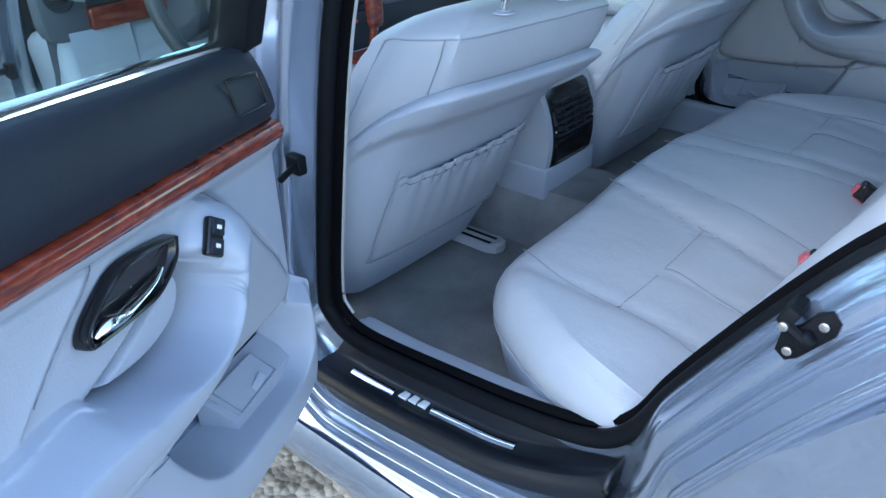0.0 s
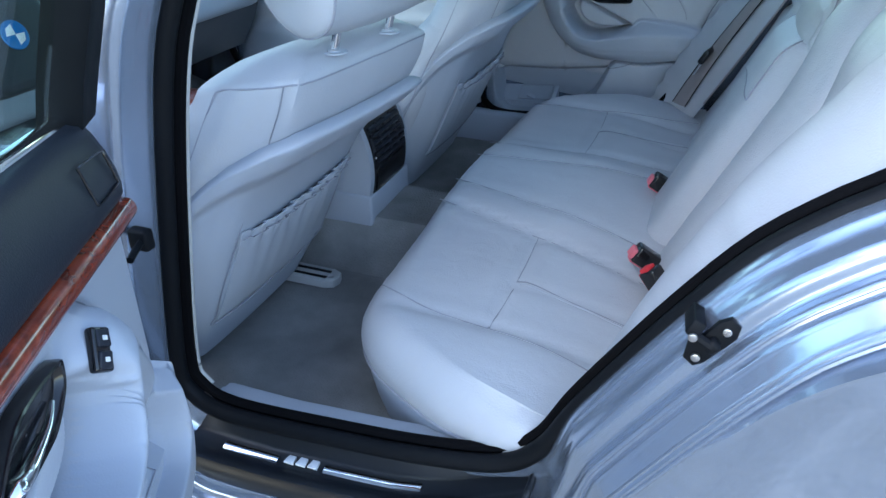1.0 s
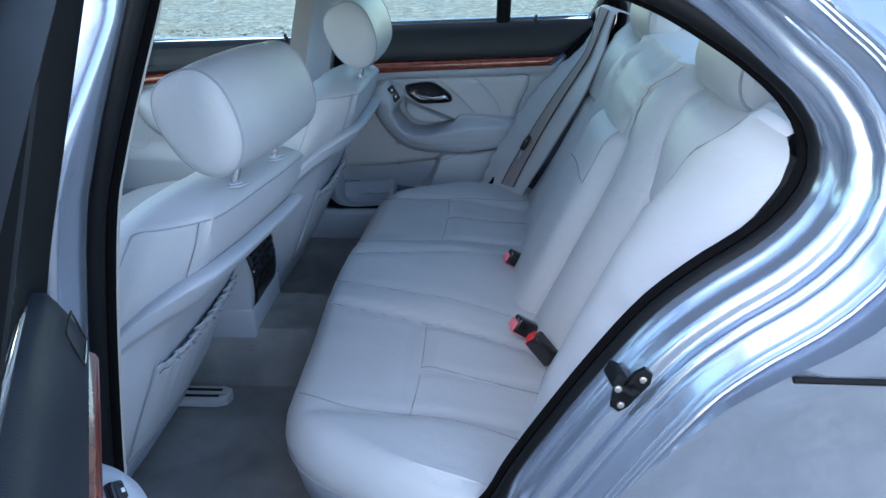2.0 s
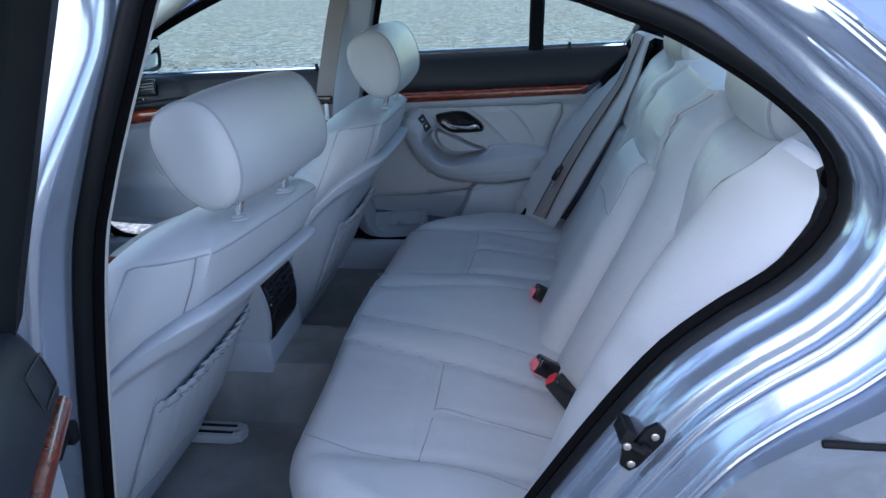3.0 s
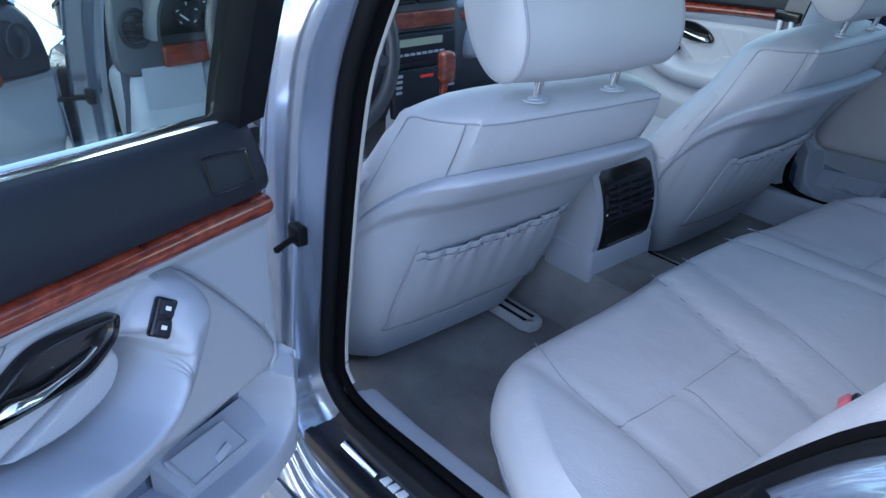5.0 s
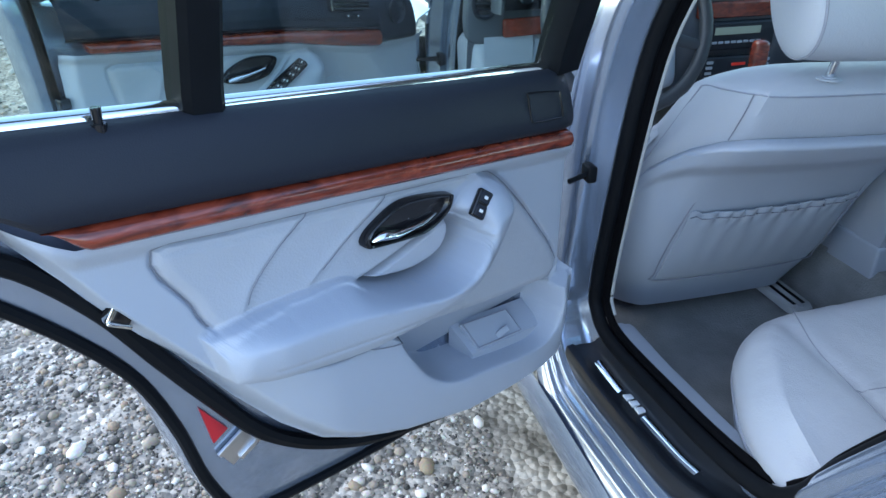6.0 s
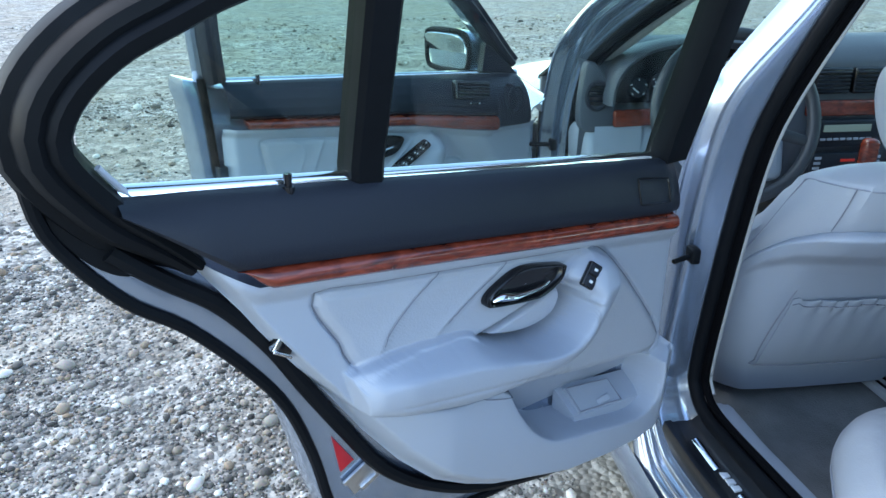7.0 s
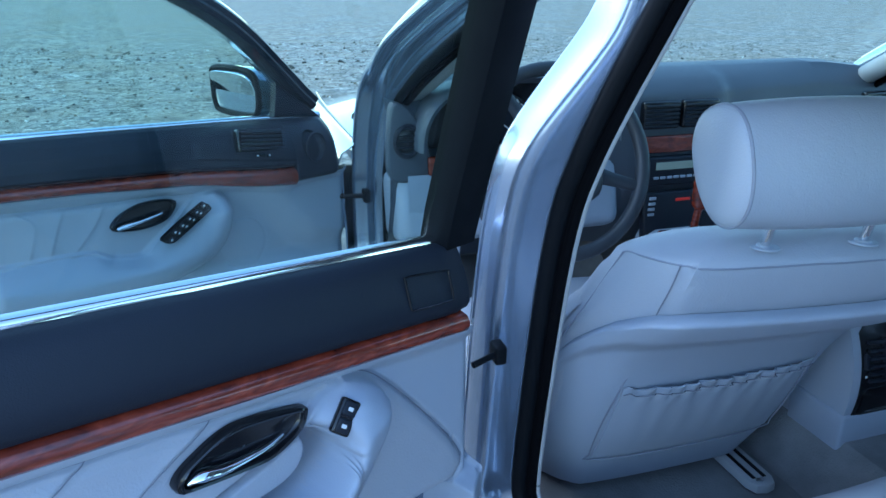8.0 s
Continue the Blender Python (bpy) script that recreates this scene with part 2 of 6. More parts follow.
def tube(pts, r, sides=8, closed=False, flat=1.0, up=(0, 0, 1), cap=True):
    """A round or flattened rod along pts. r: one radius or one for each point. flat: the height along up over the width."""
    p = np.asarray(pts, float)
    n = len(p)
    r = np.full(n, r) if np.isscalar(r) else np.asarray(r)
    t = np.gradient(p, axis=0) if not closed else (np.roll(p, -1, 0) - np.roll(p, 1, 0))
    t /= np.linalg.norm(t, axis=1)[:, None] + 1e-12
    up = np.asarray(up, float)
    side = np.cross(t, up)
    bad = np.linalg.norm(side, axis=1) < 1e-3
    side[bad] = np.cross(t[bad], (1, 0.01, 0))
    side /= np.linalg.norm(side, axis=1)[:, None]
    lift = np.cross(side, t)
    a = np.linspace(0, 2 * math.pi, sides, endpoint=False)
    P = p[:, None] + r[:, None, None] * (np.cos(a)[None, :, None] * side[:, None] + flat * np.sin(a)[None, :, None] * lift[:, None])
    return grid(P, close_u=closed, close_v=True, cap=cap and not closed)


def rbox(size, r=0.01, at=(0, 0, 0), seg=3, rot=(0, 0, 0)):
    """A box with rounded edges."""
    bm = bmesh.new()
    bmesh.ops.create_cube(bm, size=1, matrix=Matrix.Diagonal((*size, 1)))
    bmesh.ops.bevel(bm, geom=list(bm.edges), offset=min(r, 0.49 * min(size)), segments=seg, profile=0.5, affect="EDGES")
    m = pose(*at, *rot)
    bm.verts.index_update()
    geo = [m @ v.co for v in bm.verts], [tuple(v.index for v in f.verts) for f in bm.faces]
    bm.free()
    return geo


def plate(outline, depth, r=0.002, frame_=((0, 0, 0), (1, 0, 0), (0, 1, 0), (0, 0, 1)), seg=2):
    """A flat piece with the given outline (2D), depth thick along the frame's third axis, with eased top edges."""
    o, ax, ay, az = (np.asarray(q, float) for q in frame_)
    p = np.asarray(outline, float)
    nxt, prv = np.roll(p, -1, 0), np.roll(p, 1, 0)
    t = nxt - prv
    t /= np.linalg.norm(t, axis=1)[:, None] + 1e-12
    area = 0.5 * np.sum(p[:, 0] * nxt[:, 1] - nxt[:, 0] * p[:, 1])
    nrm = np.stack([t[:, 1], -t[:, 0]], 1) * (1 if area > 0 else -1)
    rows = [(0, 0.0), (0, depth - r)]
    rows += [(r * (1 - math.cos(k * math.pi / 2 / seg)), depth - r + r * math.sin(k * math.pi / 2 / seg)) for k in range(1, seg + 1)]
    P = []
    for inset, h in rows:
        q = p - nrm * inset
        P.append(o + q[:, :1] * ax + q[:, 1:] * ay + h * az)
    return grid(np.array(P), close_v=True, cap=True)


def disc(at, r, axis="x", depth=0.01, sides=24, dish=0.0):
    a = np.linspace(0, 2 * math.pi, sides, endpoint=False)
    fr = {"x": (at, (0, 1, 0), (0, 0, 1), (1, 0, 0)), "y": (at, (1, 0, 0), (0, 0, 1), (0, -1, 0)), "z": (at, (1, 0, 0), (0, 1, 0), (0, 0, 1))}[axis]
    return plate(np.stack([r * np.cos(a), r * np.sin(a)], 1), depth, min(r, depth) * 0.3, fr)


def sm(x, a, b):
    """A smooth step from 0 at a to 1 at b."""
    t = np.clip((np.asarray(x, float) - a) / (b - a), 0, 1)
    return t * t * (3 - 2 * t)


def off_line(pts, X, Z):
    """Distance of each place (X, Z) from an open line."""
    p = np.asarray(pts, float)
    best = np.full(X.shape, 1e9)
    for (x0, z0), (x1, z1) in zip(p[:-1], p[1:]):
        dx, dz = x1 - x0, z1 - z0
        k = np.clip(((X - x0) * dx + (Z - z0) * dz) / (dx * dx + dz * dz + 1e-12), 0, 1)
        best = np.minimum(best, (X - x0 - k * dx) ** 2 + (Z - z0 - k * dz) ** 2)
    return np.sqrt(best)


def within(pts, X, Z):
    """How far each place lies inside a closed outline; negative outside."""
    p = np.asarray(pts, float)
    odd = np.zeros(X.shape, bool)
    for (x0, z0), (x1, z1) in zip(p, np.roll(p, -1, 0)):
        if z0 != z1:
            odd ^= ((z0 > Z) != (z1 > Z)) & (X < (x1 - x0) * (Z - z0) / (z1 - z0) + x0)
    return np.where(odd, 1, -1) * off_line(np.concatenate([p, p[:1]]), X, Z)


def blur(a, times):
    for _ in range(times):
        b = np.pad(a, 1, mode="edge")
        a = (b[:-2, 1:-1] + b[2:, 1:-1] + b[1:-1, :-2] + b[1:-1, 2:] + 2 * b[1:-1, 1:-1]) / 6
    return a


def spread(X, Z, w, which, rows):
    """Columns of a relief resampled evenly along its surface, so that steep flanks get enough rows; with the slopes along u and z."""
    out = [np.empty((rows, X.shape[1])) for _ in range(6)]
    wz = np.gradient(w, axis=0) / np.gradient(Z, axis=0)
    wu = (np.gradient(w, axis=1) - wz * np.gradient(Z, axis=1)) / np.gradient(X, axis=1)
    for j in range(X.shape[1]):
        L = np.concatenate([[0], np.cumsum(np.hypot(np.diff(Z[:, j]), np.diff(w[:, j])))])
        q = np.linspace(0, L[-1], rows)
        for o, a in zip(out, (X, Z, w, wu, wz)):
            o[:, j] = np.interp(q, L, a[:, j])
        out[5][:, j] = which[np.clip(np.searchsorted(L, q), 0, len(L) - 1), j]
    return out


def relief(P, n, which, pieces, parent):
    """A moulded sheet P (rows, columns, 3) parted into meshes by the piece number of each place; the shading runs on over the joints."""
    P = np.asarray(P, float)
    n = n / (np.linalg.norm(n, axis=2)[..., None] + 1e-12)
    cols = P.shape[1]
    made = []
    for k, (name, material, label) in enumerate(pieces):
        i, j = np.nonzero(which[:-1, :-1] == k)
        if not len(i):
            continue
        q = i * cols + j
        F = np.stack([q, q + cols, q + cols + 1, q + 1], 1)
        used, F = np.unique(F, return_inverse=True)
        me = bpy.data.meshes.new(name)
        me.from_pydata(P.reshape(-1, 3)[used].tolist(), [], F.reshape(-1, 4).tolist())
        me.shade_smooth()
        normal = n.reshape(-1, 3)[used]
        face = np.array(me.polygons[0].normal)
        if np.dot(face, normal[me.polygons[0].vertices[0]]) < 0:
            normal = -normal
        me.normals_split_custom_set_from_vertices(normal.tolist())
        me.materials.append(material)
        ob = new(name, me)
        ob.parent = parent
        if label:
            ob["label"] = label
        made.append(ob)
    return made


def mirror_y(geo):
    return [(v[0], -v[1], v[2]) for v in geo[0]], geo[1]


# ---- ground ----
def build_ground():
    xs = np.concatenate([[-4000, -400, -60], np.linspace(-12, 12, 61), [60, 400, 4000]])
    P = np.zeros((len(xs), len(xs), 3))
    for i, x in enumerate(xs):
        for j, y in enumerate(xs):
            P[i, j] = (x, y, 0.02 * noise.noise((x * 0.6, y * 0.6, 0)) - 0.012)
    me = mesh_of(*grid(P), name="ground")
    me.materials.append(GROUND)
    tagged(new("ground", me), "grey brown packed gravel yard reaching far away", "ground", kind="structure")


def build_gravel():
    """Loose stones on the yard, thick beside the car and thinner further off."""
    rng = np.random.default_rng(4)
    ico = bmesh.new()
    bmesh.ops.create_icosphere(ico, subdivisions=1, radius=1)
    base = np.array([v.co for v in ico.verts])
    tri = np.array([[v.index for v in f.verts] for f in ico.faces])
    ico.free()
    lots = [(70000, (-2.0, 0.7), (-3.2, -0.75), 0.0036), (5000, (-2.0, 0.7), (-3.2, -0.75), 0.0075), (36000, (-6.0, 1.5), (-8.0, -1.2), 0.0066), (12000, (-9, 4.5), (1.0, 9.0), 0.010), (16000, (-14, -1.2), (-8.0, 9.0), 0.011)]
    V, F, k = [], [], 0
    for count, xr, yr, size in lots:
        for _ in range(count):
            s = size * math.exp(rng.normal(0, 0.45))
            x, y = rng.uniform(*xr), rng.uniform(*yr)
            if rng.random() < 0.012:
                s *= 2.6
            # bare, dusty patches between the stones
            elif noise.noise((x * 1.1, y * 1.1, 9)) + 0.5 * noise.noise((x * 4, y * 4, 3)) > 0.12 and rng.random() < 0.6:
                continue
            a = rng.uniform(0, 6.28)
            q = base * (1 + rng.uniform(-0.25, 0.25, (len(base), 1))) * np.array([1.0, rng.uniform(0.6, 1.0), rng.uniform(0.4, 0.75)]) * s
            c, d = math.cos(a), math.sin(a)
            q = np.stack([q[:, 0] * c - q[:, 1] * d + x, q[:, 0] * d + q[:, 1] * c + y, q[:, 2] + 0.02 * noise.noise((x * 0.6, y * 0.6, 0)) - 0.012 + s * 0.2], 1)
            V.append(q)
            F.append(tri + k)
            k += len(base)
    me = bpy.data.meshes.new("gravel")
    V, F = np.concatenate(V), np.concatenate(F)
    me.vertices.add(len(V))
    me.vertices.foreach_set("co", V.ravel())
    me.loops.add(F.size)
    me.loops.foreach_set("vertex_index", F.ravel())
    me.polygons.add(len(F))
    me.polygons.foreach_set("loop_start", np.arange(0, F.size, 3))
    me.update(calc_edges=True)
    me.materials.append(STONES)
    tagged(new("gravel", me), "loose grey and tan gravel stones on the yard", "gravel", kind="stuff")


build_ground()
build_gravel()


# ---- the car: body shell ----
# x runs to the car's rear, y to its right, z up; the rear door opening of the left side faces the camera
def seal_y(z):
    return -0.655 + 0.35 * 0.045 * np.log1p(np.exp((np.asarray(z) - 0.95) / 0.045))


def skin_y(z):
    return np.interp(z, [0.15, 0.25, 0.33, 0.5, 0.6, 0.7, 0.78, 0.86, 0.93, 1.0, 1.1, 1.2, 1.3], [-0.72, -0.765, -0.770, -0.762, -0.762, -0.770, -0.786, -0.797, -0.785, -0.755, -0.70, -0.62, -0.50])


# jamb profiles: (outward in the opening's plane, outward to the car's side)
JAMB = {
    "rear": [(0, 0), (0.001, -0.022), (0.003, -0.033), (0.007, -0.038), (0.011, -0.046), (0.014, -0.059), (0.020, -0.064), (0.030, -0.066), (0.033, -0.069), (0.0345, -0.078), (0.0375, -0.081), (0.041, -0.079), (0.043, -0.082), (0.0445, -0.087), (0.048, -0.0895), (0.058, -0.099), (0.0595, -0.1025), (0.0620, -0.1015), (0.0632, -0.1050), (0.0655, -0.1045), (0.0668, -0.1080), (0.0695, -0.1085), (0.0720, -0.105)],
    "sill": [(0, 0), (0.045, -0.004), (0.066, -0.010), (0.070, -0.030), (0.071, -0.050), (0.072, -0.067), (0.076, -0.070), (0.079, -0.075), (0.083, -0.0785), (0.087, -0.078), (0.090, -0.080), (0.0925, -0.086), (0.096, -0.0885), (0.100, -0.0880), (0.103, -0.091), (0.106, -0.097), (0.110, -0.100), (0.116, -0.103), (0.122, -0.107), (0.128, -0.110), (0.134, -0.113), (0.140, -0.114), (0.150, -0.112)],
    "roof": [(0, 0), (0.006, -0.010), (0.010, -0.022), (0.014, -0.030), (0.022, -0.035), (0.028, -0.040), (0.030, -0.055), (0.034, -0.065), (0.044, -0.068), (0.048, -0.072), (0.050, -0.088), (0.056, -0.094), (0.066, -0.090), (0.085, -0.070)],
    "pillar": [(0, 0), (0.005, -0.010), (0.009, -0.020), (0.011, -0.036), (0.013, -0.050), (0.016, -0.062), (0.022, -0.070), (0.030, -0.074), (0.038, -0.077), (0.046, -0.079), (0.054, -0.080), (0.060, -0.080), (0.066, -0.079), (0.072, -0.076)],
    "cowl": [(0, 0), (0.002, -0.010), (0.004, -0.022), (0.007, -0.032), (0.012, -0.038), (0.018, -0.041), (0.025, -0.043), (0.032, -0.045), (0.038, -0.048), (0.042, -0.054), (0.045, -0.064), (0.048, -0.074), (0.052, -0.080), (0.060, -0.082)],
}


# the pressings run smoothly from crease to crease
NROW = 60
for kind_ in JAMB:
    JAMB[kind_] = [tuple(map(float, q)) for q in curve(JAMB[kind_], NROW)]


def opening(points, n=340):
    """The smooth closed edge of a door opening with its outward normals and, for each point, the blend of jamb profiles."""
    kinds = list(JAMB)
    rows = [(x, z, *[w.get(k, 0.0) for k in kinds]) for x, z, w in points]
    c = curve(rows, n, closed=True)
    xz, wt = c[:, :2], np.clip(c[:, 2:], 0, None)
    wt /= wt.sum(1)[:, None]
    t = np.roll(xz, -1, 0) - np.roll(xz, 1, 0)
    t /= np.linalg.norm(t, axis=1)[:, None]
    nrm = np.stack([t[:, 1], -t[:, 0]], 1)
    return xz, nrm, wt, kinds


def jamb_rows(xz, nrm, wt, kinds):
    P = []
    fade = 1 - (0.28 + 0.25 * wt[:, kinds.index("pillar")]) * sm(xz[:, 1], 0.95, 1.13)
    for r in range(NROW):
        d = sum(wt[:, i] * JAMB[k][r][0] for i, k in enumerate(kinds))
        o = sum(wt[:, i] * JAMB[k][r][1] for i, k in enumerate(kinds))
        q = xz + nrm * d[:, None]
        P.append(np.stack([q[:, 0], seal_y(xz[:, 1]) + o * fade, q[:, 1]], 1))
    return np.array(P)


B_, R_, C_, S_, A_ = {"pillar": 1}, {"roof": 1}, {"rear": 1}, {"sill": 1}, {"cowl": 1}
REAR_OPENING = opening([
    (-0.118, 0.448, {"pillar": 0.6, "sill": 0.4}), (-0.06, 0.427, S_), (0.10, 0.437, S_), (0.22, 0.450, S_), (0.318, 0.472, S_), (0.365, 0.512, {"sill": 0.35, "rear": 0.65}),
    (0.40, 0.58, C_), (0.44, 0.648, C_), (0.49, 0.727, C_), (0.543, 0.80, C_), (0.595, 0.848, C_), (0.640, 0.881, C_), (0.672, 0.913, C_), (0.690, 0.944, C_), (0.695, 0.972, C_), (0.688, 1.000, C_), (0.670, 1.027, C_), (0.643, 1.052, C_),
    (0.604, 1.08, {"rear": 0.6, "roof": 0.4}), (0.546, 1.114, R_), (0.487, 1.138, R_), (0.429, 1.158, R_), (0.30, 1.192, R_), (0.15, 1.212, R_), (0.055, 1.212, R_), (0.020, 1.18, {"roof": 0.5, "pillar": 0.5}),
    (-0.006, 1.10, B_), (-0.045, 0.97, B_), (-0.064, 0.90, B_), (-0.100, 0.706, B_), (-0.130, 0.50, B_)])
FRONT_OPENING = opening([
    (-0.245, 0.46, {"pillar": 0.5, "sill": 0.5}), (-0.30, 0.428, S_), (-0.5, 0.425, S_), (-0.80, 0.428, S_), (-0.90, 0.45, {"sill": 0.5, "cowl": 0.5}), (-0.952, 0.52, A_), (-0.966, 0.60, A_), (-0.962, 0.70, A_), (-0.935, 0.80, A_),
    (-0.885, 0.895, A_), (-0.80, 0.950, {"cowl": 0.5, "roof": 0.5}), (-0.68, 1.012, R_), (-0.56, 1.068, R_), (-0.42, 1.124, R_), (-0.28, 1.172, R_), (-0.16, 1.205, R_), (-0.10, 1.195, {"roof": 0.5, "pillar": 0.5}),
    (-0.115, 1.10, B_), (-0.155, 0.97, B_), (-0.185, 0.85, B_), (-0.215, 0.706, B_), (-0.24, 0.52, B_)][::-1])


def build_body():
    car = thing("car", "light blue silver saloon car with open doors, parked on gravel", "car")
    for side in (1, -1):
        put = (lambda g: g) if side == 1 else mirror_y
        xz, nrm, wt, kinds = REAR_OPENING
        P = jamb_rows(xz, nrm, wt, kinds)
        part("rear_door_jamb", put(grid(P, close_v=True)), PAINT, car)
        # the quarter panel runs rearward from the jamb's outer edge
        sel = [i for i in range(len(xz)) if wt[i, kinds.index("rear")] > 0.25]
        edge = P[-1][sel]
        rows = [edge]
        for e in (0.004, 0.012, 0.03, 0.08, 0.2, 0.4, 0.7, 1.05, 1.3):
            q = edge.copy()
            reach = np.interp(q[:, 2], [0.3, 0.90, 0.96, 1.12], [1.0, 1.0, 0.55, 0.28])
            q[:, 0] += e * reach
            low = edge[:, 2] < 0.36
            q[:, 1] = skin_y(q[:, 2]) * (1 - 0.06 * (e / 1.3) ** 2) + 0.004 * (e < 0.02)
            rows.append(q)
        part("quarter_panel", put(grid(np.array(rows))), PAINT, car)
        zt = np.linspace(0.652, 1.9, 20)
        part("moulding_gap", put(tube([(x, float(skin_y(0.797)) - 0.001, 0.797 - 0.01 * (x - 0.65)) for x in zt], 0.0035, 6)), RUBBER, car)
        xz, nrm, wt, kinds = FRONT_OPENING
        P = jamb_rows(xz, nrm, wt, kinds)
        part("front_door_jamb", put(grid(P, close_v=True)), PAINT, car)
        wing = []
        for z in (0.30, 0.40, 0.52, 0.62, 0.70, 0.75, 0.785, 0.803, 0.812, 0.816):
            inset = 0.06 * sm(z, 0.765, 0.816)
            wing.append([(x, (float(skin_y(z)) + inset) * (1 - 0.10 * ((x + 1.0) / 1.2) ** 2), z - 0.05 * ((x + 1.0) / 1.2) ** 2) for x in np.linspace(-0.985, -2.15, 24)])
        part("front_wing", put(solid(wing, (0, 0.004, 0))), PAINT, car)
        # rocker below both doors
        xs = np.linspace(-0.95, 0.45, 40)
        prof = curve([(-0.7655, 0.316), (-0.772, 0.300), (-0.7745, 0.278), (-0.771, 0.250), (-0.758, 0.222), (-0.735, 0.200), (-0.70, 0.19)], 20)
        part("rocker", put(grid(np.array([[(x, y, z) for x in xs] for y, z in prof]))), PAINT, car)
        # outer face of the pillar between the doors
        zs = np.linspace(0.42, 1.21, 30)
        Q = []
        for z in zs:
            xr = np.interp(z, [0.42, 0.5, 0.706, 0.9, 0.97, 1.1, 1.18, 1.21], [-0.128, -0.13, -0.10, -0.064, -0.045, -0.006, 0.02, 0.03]) - 0.070
            xf = np.interp(z, [0.42, 0.52, 0.706, 0.85, 0.97, 1.1, 1.2], [-0.245, -0.24, -0.215, -0.185, -0.155, -0.115, -0.10]) + 0.070
            m = 0.5 * (xr + xf)
            y = float(seal_y(z)) - 0.078 * (1 - 0.53 * float(sm(z, 0.95, 1.13)))
            Q.append([(xr + 0.01, y + 0.003, z), (m, y - 0.004, z), (xf - 0.01, y + 0.003, z)])
        part("pillar_face", put(grid(np.array(Q))), PAINT, car)
        # seals: a velvet edging and a round rubber bead
        for nm, (xz, nrm, wt, kinds) in (("rear_door_seal", REAR_OPENING), ("front_door_seal", FRONT_OPENING)):
            yy = seal_y(xz[:, 1])
            bead = np.stack([xz[:, 0] + nrm[:, 0] * 0.005, yy - 0.009, xz[:, 1] + nrm[:, 1] * 0.005], 1)
            part(nm, put(tube(bead, 0.0115, 12, closed=True, up=(0, 1, 0))), RUBBER, car, "black rubber door seal")
            lip = np.stack([xz[:, 0] - nrm[:, 0] * 0.005, yy + 0.007, xz[:, 1] - nrm[:, 1] * 0.005], 1)
            part("seal_edging", put(tube(lip, 0.0070, 8, closed=True, up=(0, 1, 0))), FLOCK, car)
    part("inner_sill", rbox((1.40, 0.04, 0.13), 0.012, (-0.25, 0.640, 0.370)), PLASTIC, car)
    # bulkhead, floor pan and rear bulkhead, added to shut stray light out of the cabin
    part("bulkhead", rbox((0.02, 1.40, 0.64), 0.004, (-1.17, 0, 0.52)), CARPET, car)
    part("floor_pan", rbox((1.95, 1.46, 0.02), 0.004, (-0.21, 0, 0.305)), RUBBER, car)
    part("rear_bulkhead", rbox((0.02, 1.30, 0.66), 0.004, (0.80, 0, 0.62)), CARPET, car)
    # roof, lining, bonnet, boot lid
    xs, ys = np.linspace(-0.42, 0.62, 24), np.linspace(-1, 1, 25)
    roof, lining = [], []
    for x in xs:
        top = 1.285 - 0.20 * (x - 0.05) ** 2
        roof.append([(x, 0.565 * s * (1 - 0.1 * (x - 0.1) ** 2), top - 0.055 * abs(s) ** 2.6) for s in ys])
        lining.append([(x, 0.55 * s, top - 0.045 - 0.05 * abs(s) ** 2.6) for s in ys])
    part("roof", solid(roof, (0, 0, -0.02)), PAINT, car)
    part("roof_lining", solid(lining, (0, 0, 0.006)), HEADLINER, car, "pale cloth roof lining")
    part("bonnet", solid([[(x, 0.74 * s * (1 - 0.05 * (x + 1.0) ** 2), 0.838 - 0.06 * (x + 1.0) ** 2 - 0.05 * abs(s) ** 3 + 0.025 * (1 - s * s)) for s in ys] for x in np.linspace(-2.2, -1.0, 16)], (0, 0, -0.02)), PAINT, car)
    part("boot_lid", solid([[(x, 0.74 * s, 0.985 - 0.03 * (x - 1.1) - 0.04 * abs(s) ** 3) for s in ys] for x in np.linspace(1.12, 1.95, 10)], (0, 0, -0.02)), PAINT, car)
    part("scuttle", solid([[(x, 0.70 * q, z + 0.012 * (1 - q * q)) for q in np.linspace(-1, 1, 17)] for x, z in ((-1.20, 0.835), (-1.10, 0.872), (-1.02, 0.918), (-0.985, 0.938))], (0, 0, -0.01)), RUBBER, car, "black scuttle below the windscreen")
    wind = [[(-1.0 + 0.60 * t + 0.05 * s * s * (1 - t), (0.66 - 0.12 * t) * s, 0.945 + 0.30 * t + 0.02 * (1 - s * s)) for s in np.linspace(-1, 1, 17)] for t in np.linspace(0, 1, 9)]
    part("windscreen", solid(wind, (0, 0, 0.004)), GLASS, car, "tinted windscreen")
    back = [[(1.14 - 0.52 * t, (0.60 - 0.08 * t) * s, 0.985 + 0.27 * t) for s in np.linspace(-1, 1, 17)] for t in np.linspace(0, 1, 9)]
    part("rear_window", solid(back, (0, 0, 0.004)), GLASS, car)
    for s in (-1, 1):
        a = curve([(-1.03, s * 0.685, 0.865), (-0.945, s * 0.662, 0.930), (-0.83, s * 0.635, 0.990), (-0.64, s * 0.600, 1.090), (-0.38, s * 0.545, 1.225)], 24)
        part("screen_pillar", tube(a, 0.028, 10, flat=1.2), PAINT, car)
        part("pillar_trim", tube(a + np.array([0.035, -s * 0.03, -0.012]), 0.026, 10), HEADLINER, car, "pale windscreen pillar trim")
        b = curve([(0.64, s * 0.56, 1.19), (0.80, s * 0.575, 1.12), (1.0, s * 0.60, 1.03), (1.16, s * 0.62, 0.98)], 16)
        part("rear_pillar", tube(b, 0.05, 10, flat=0.8), PAINT, car)
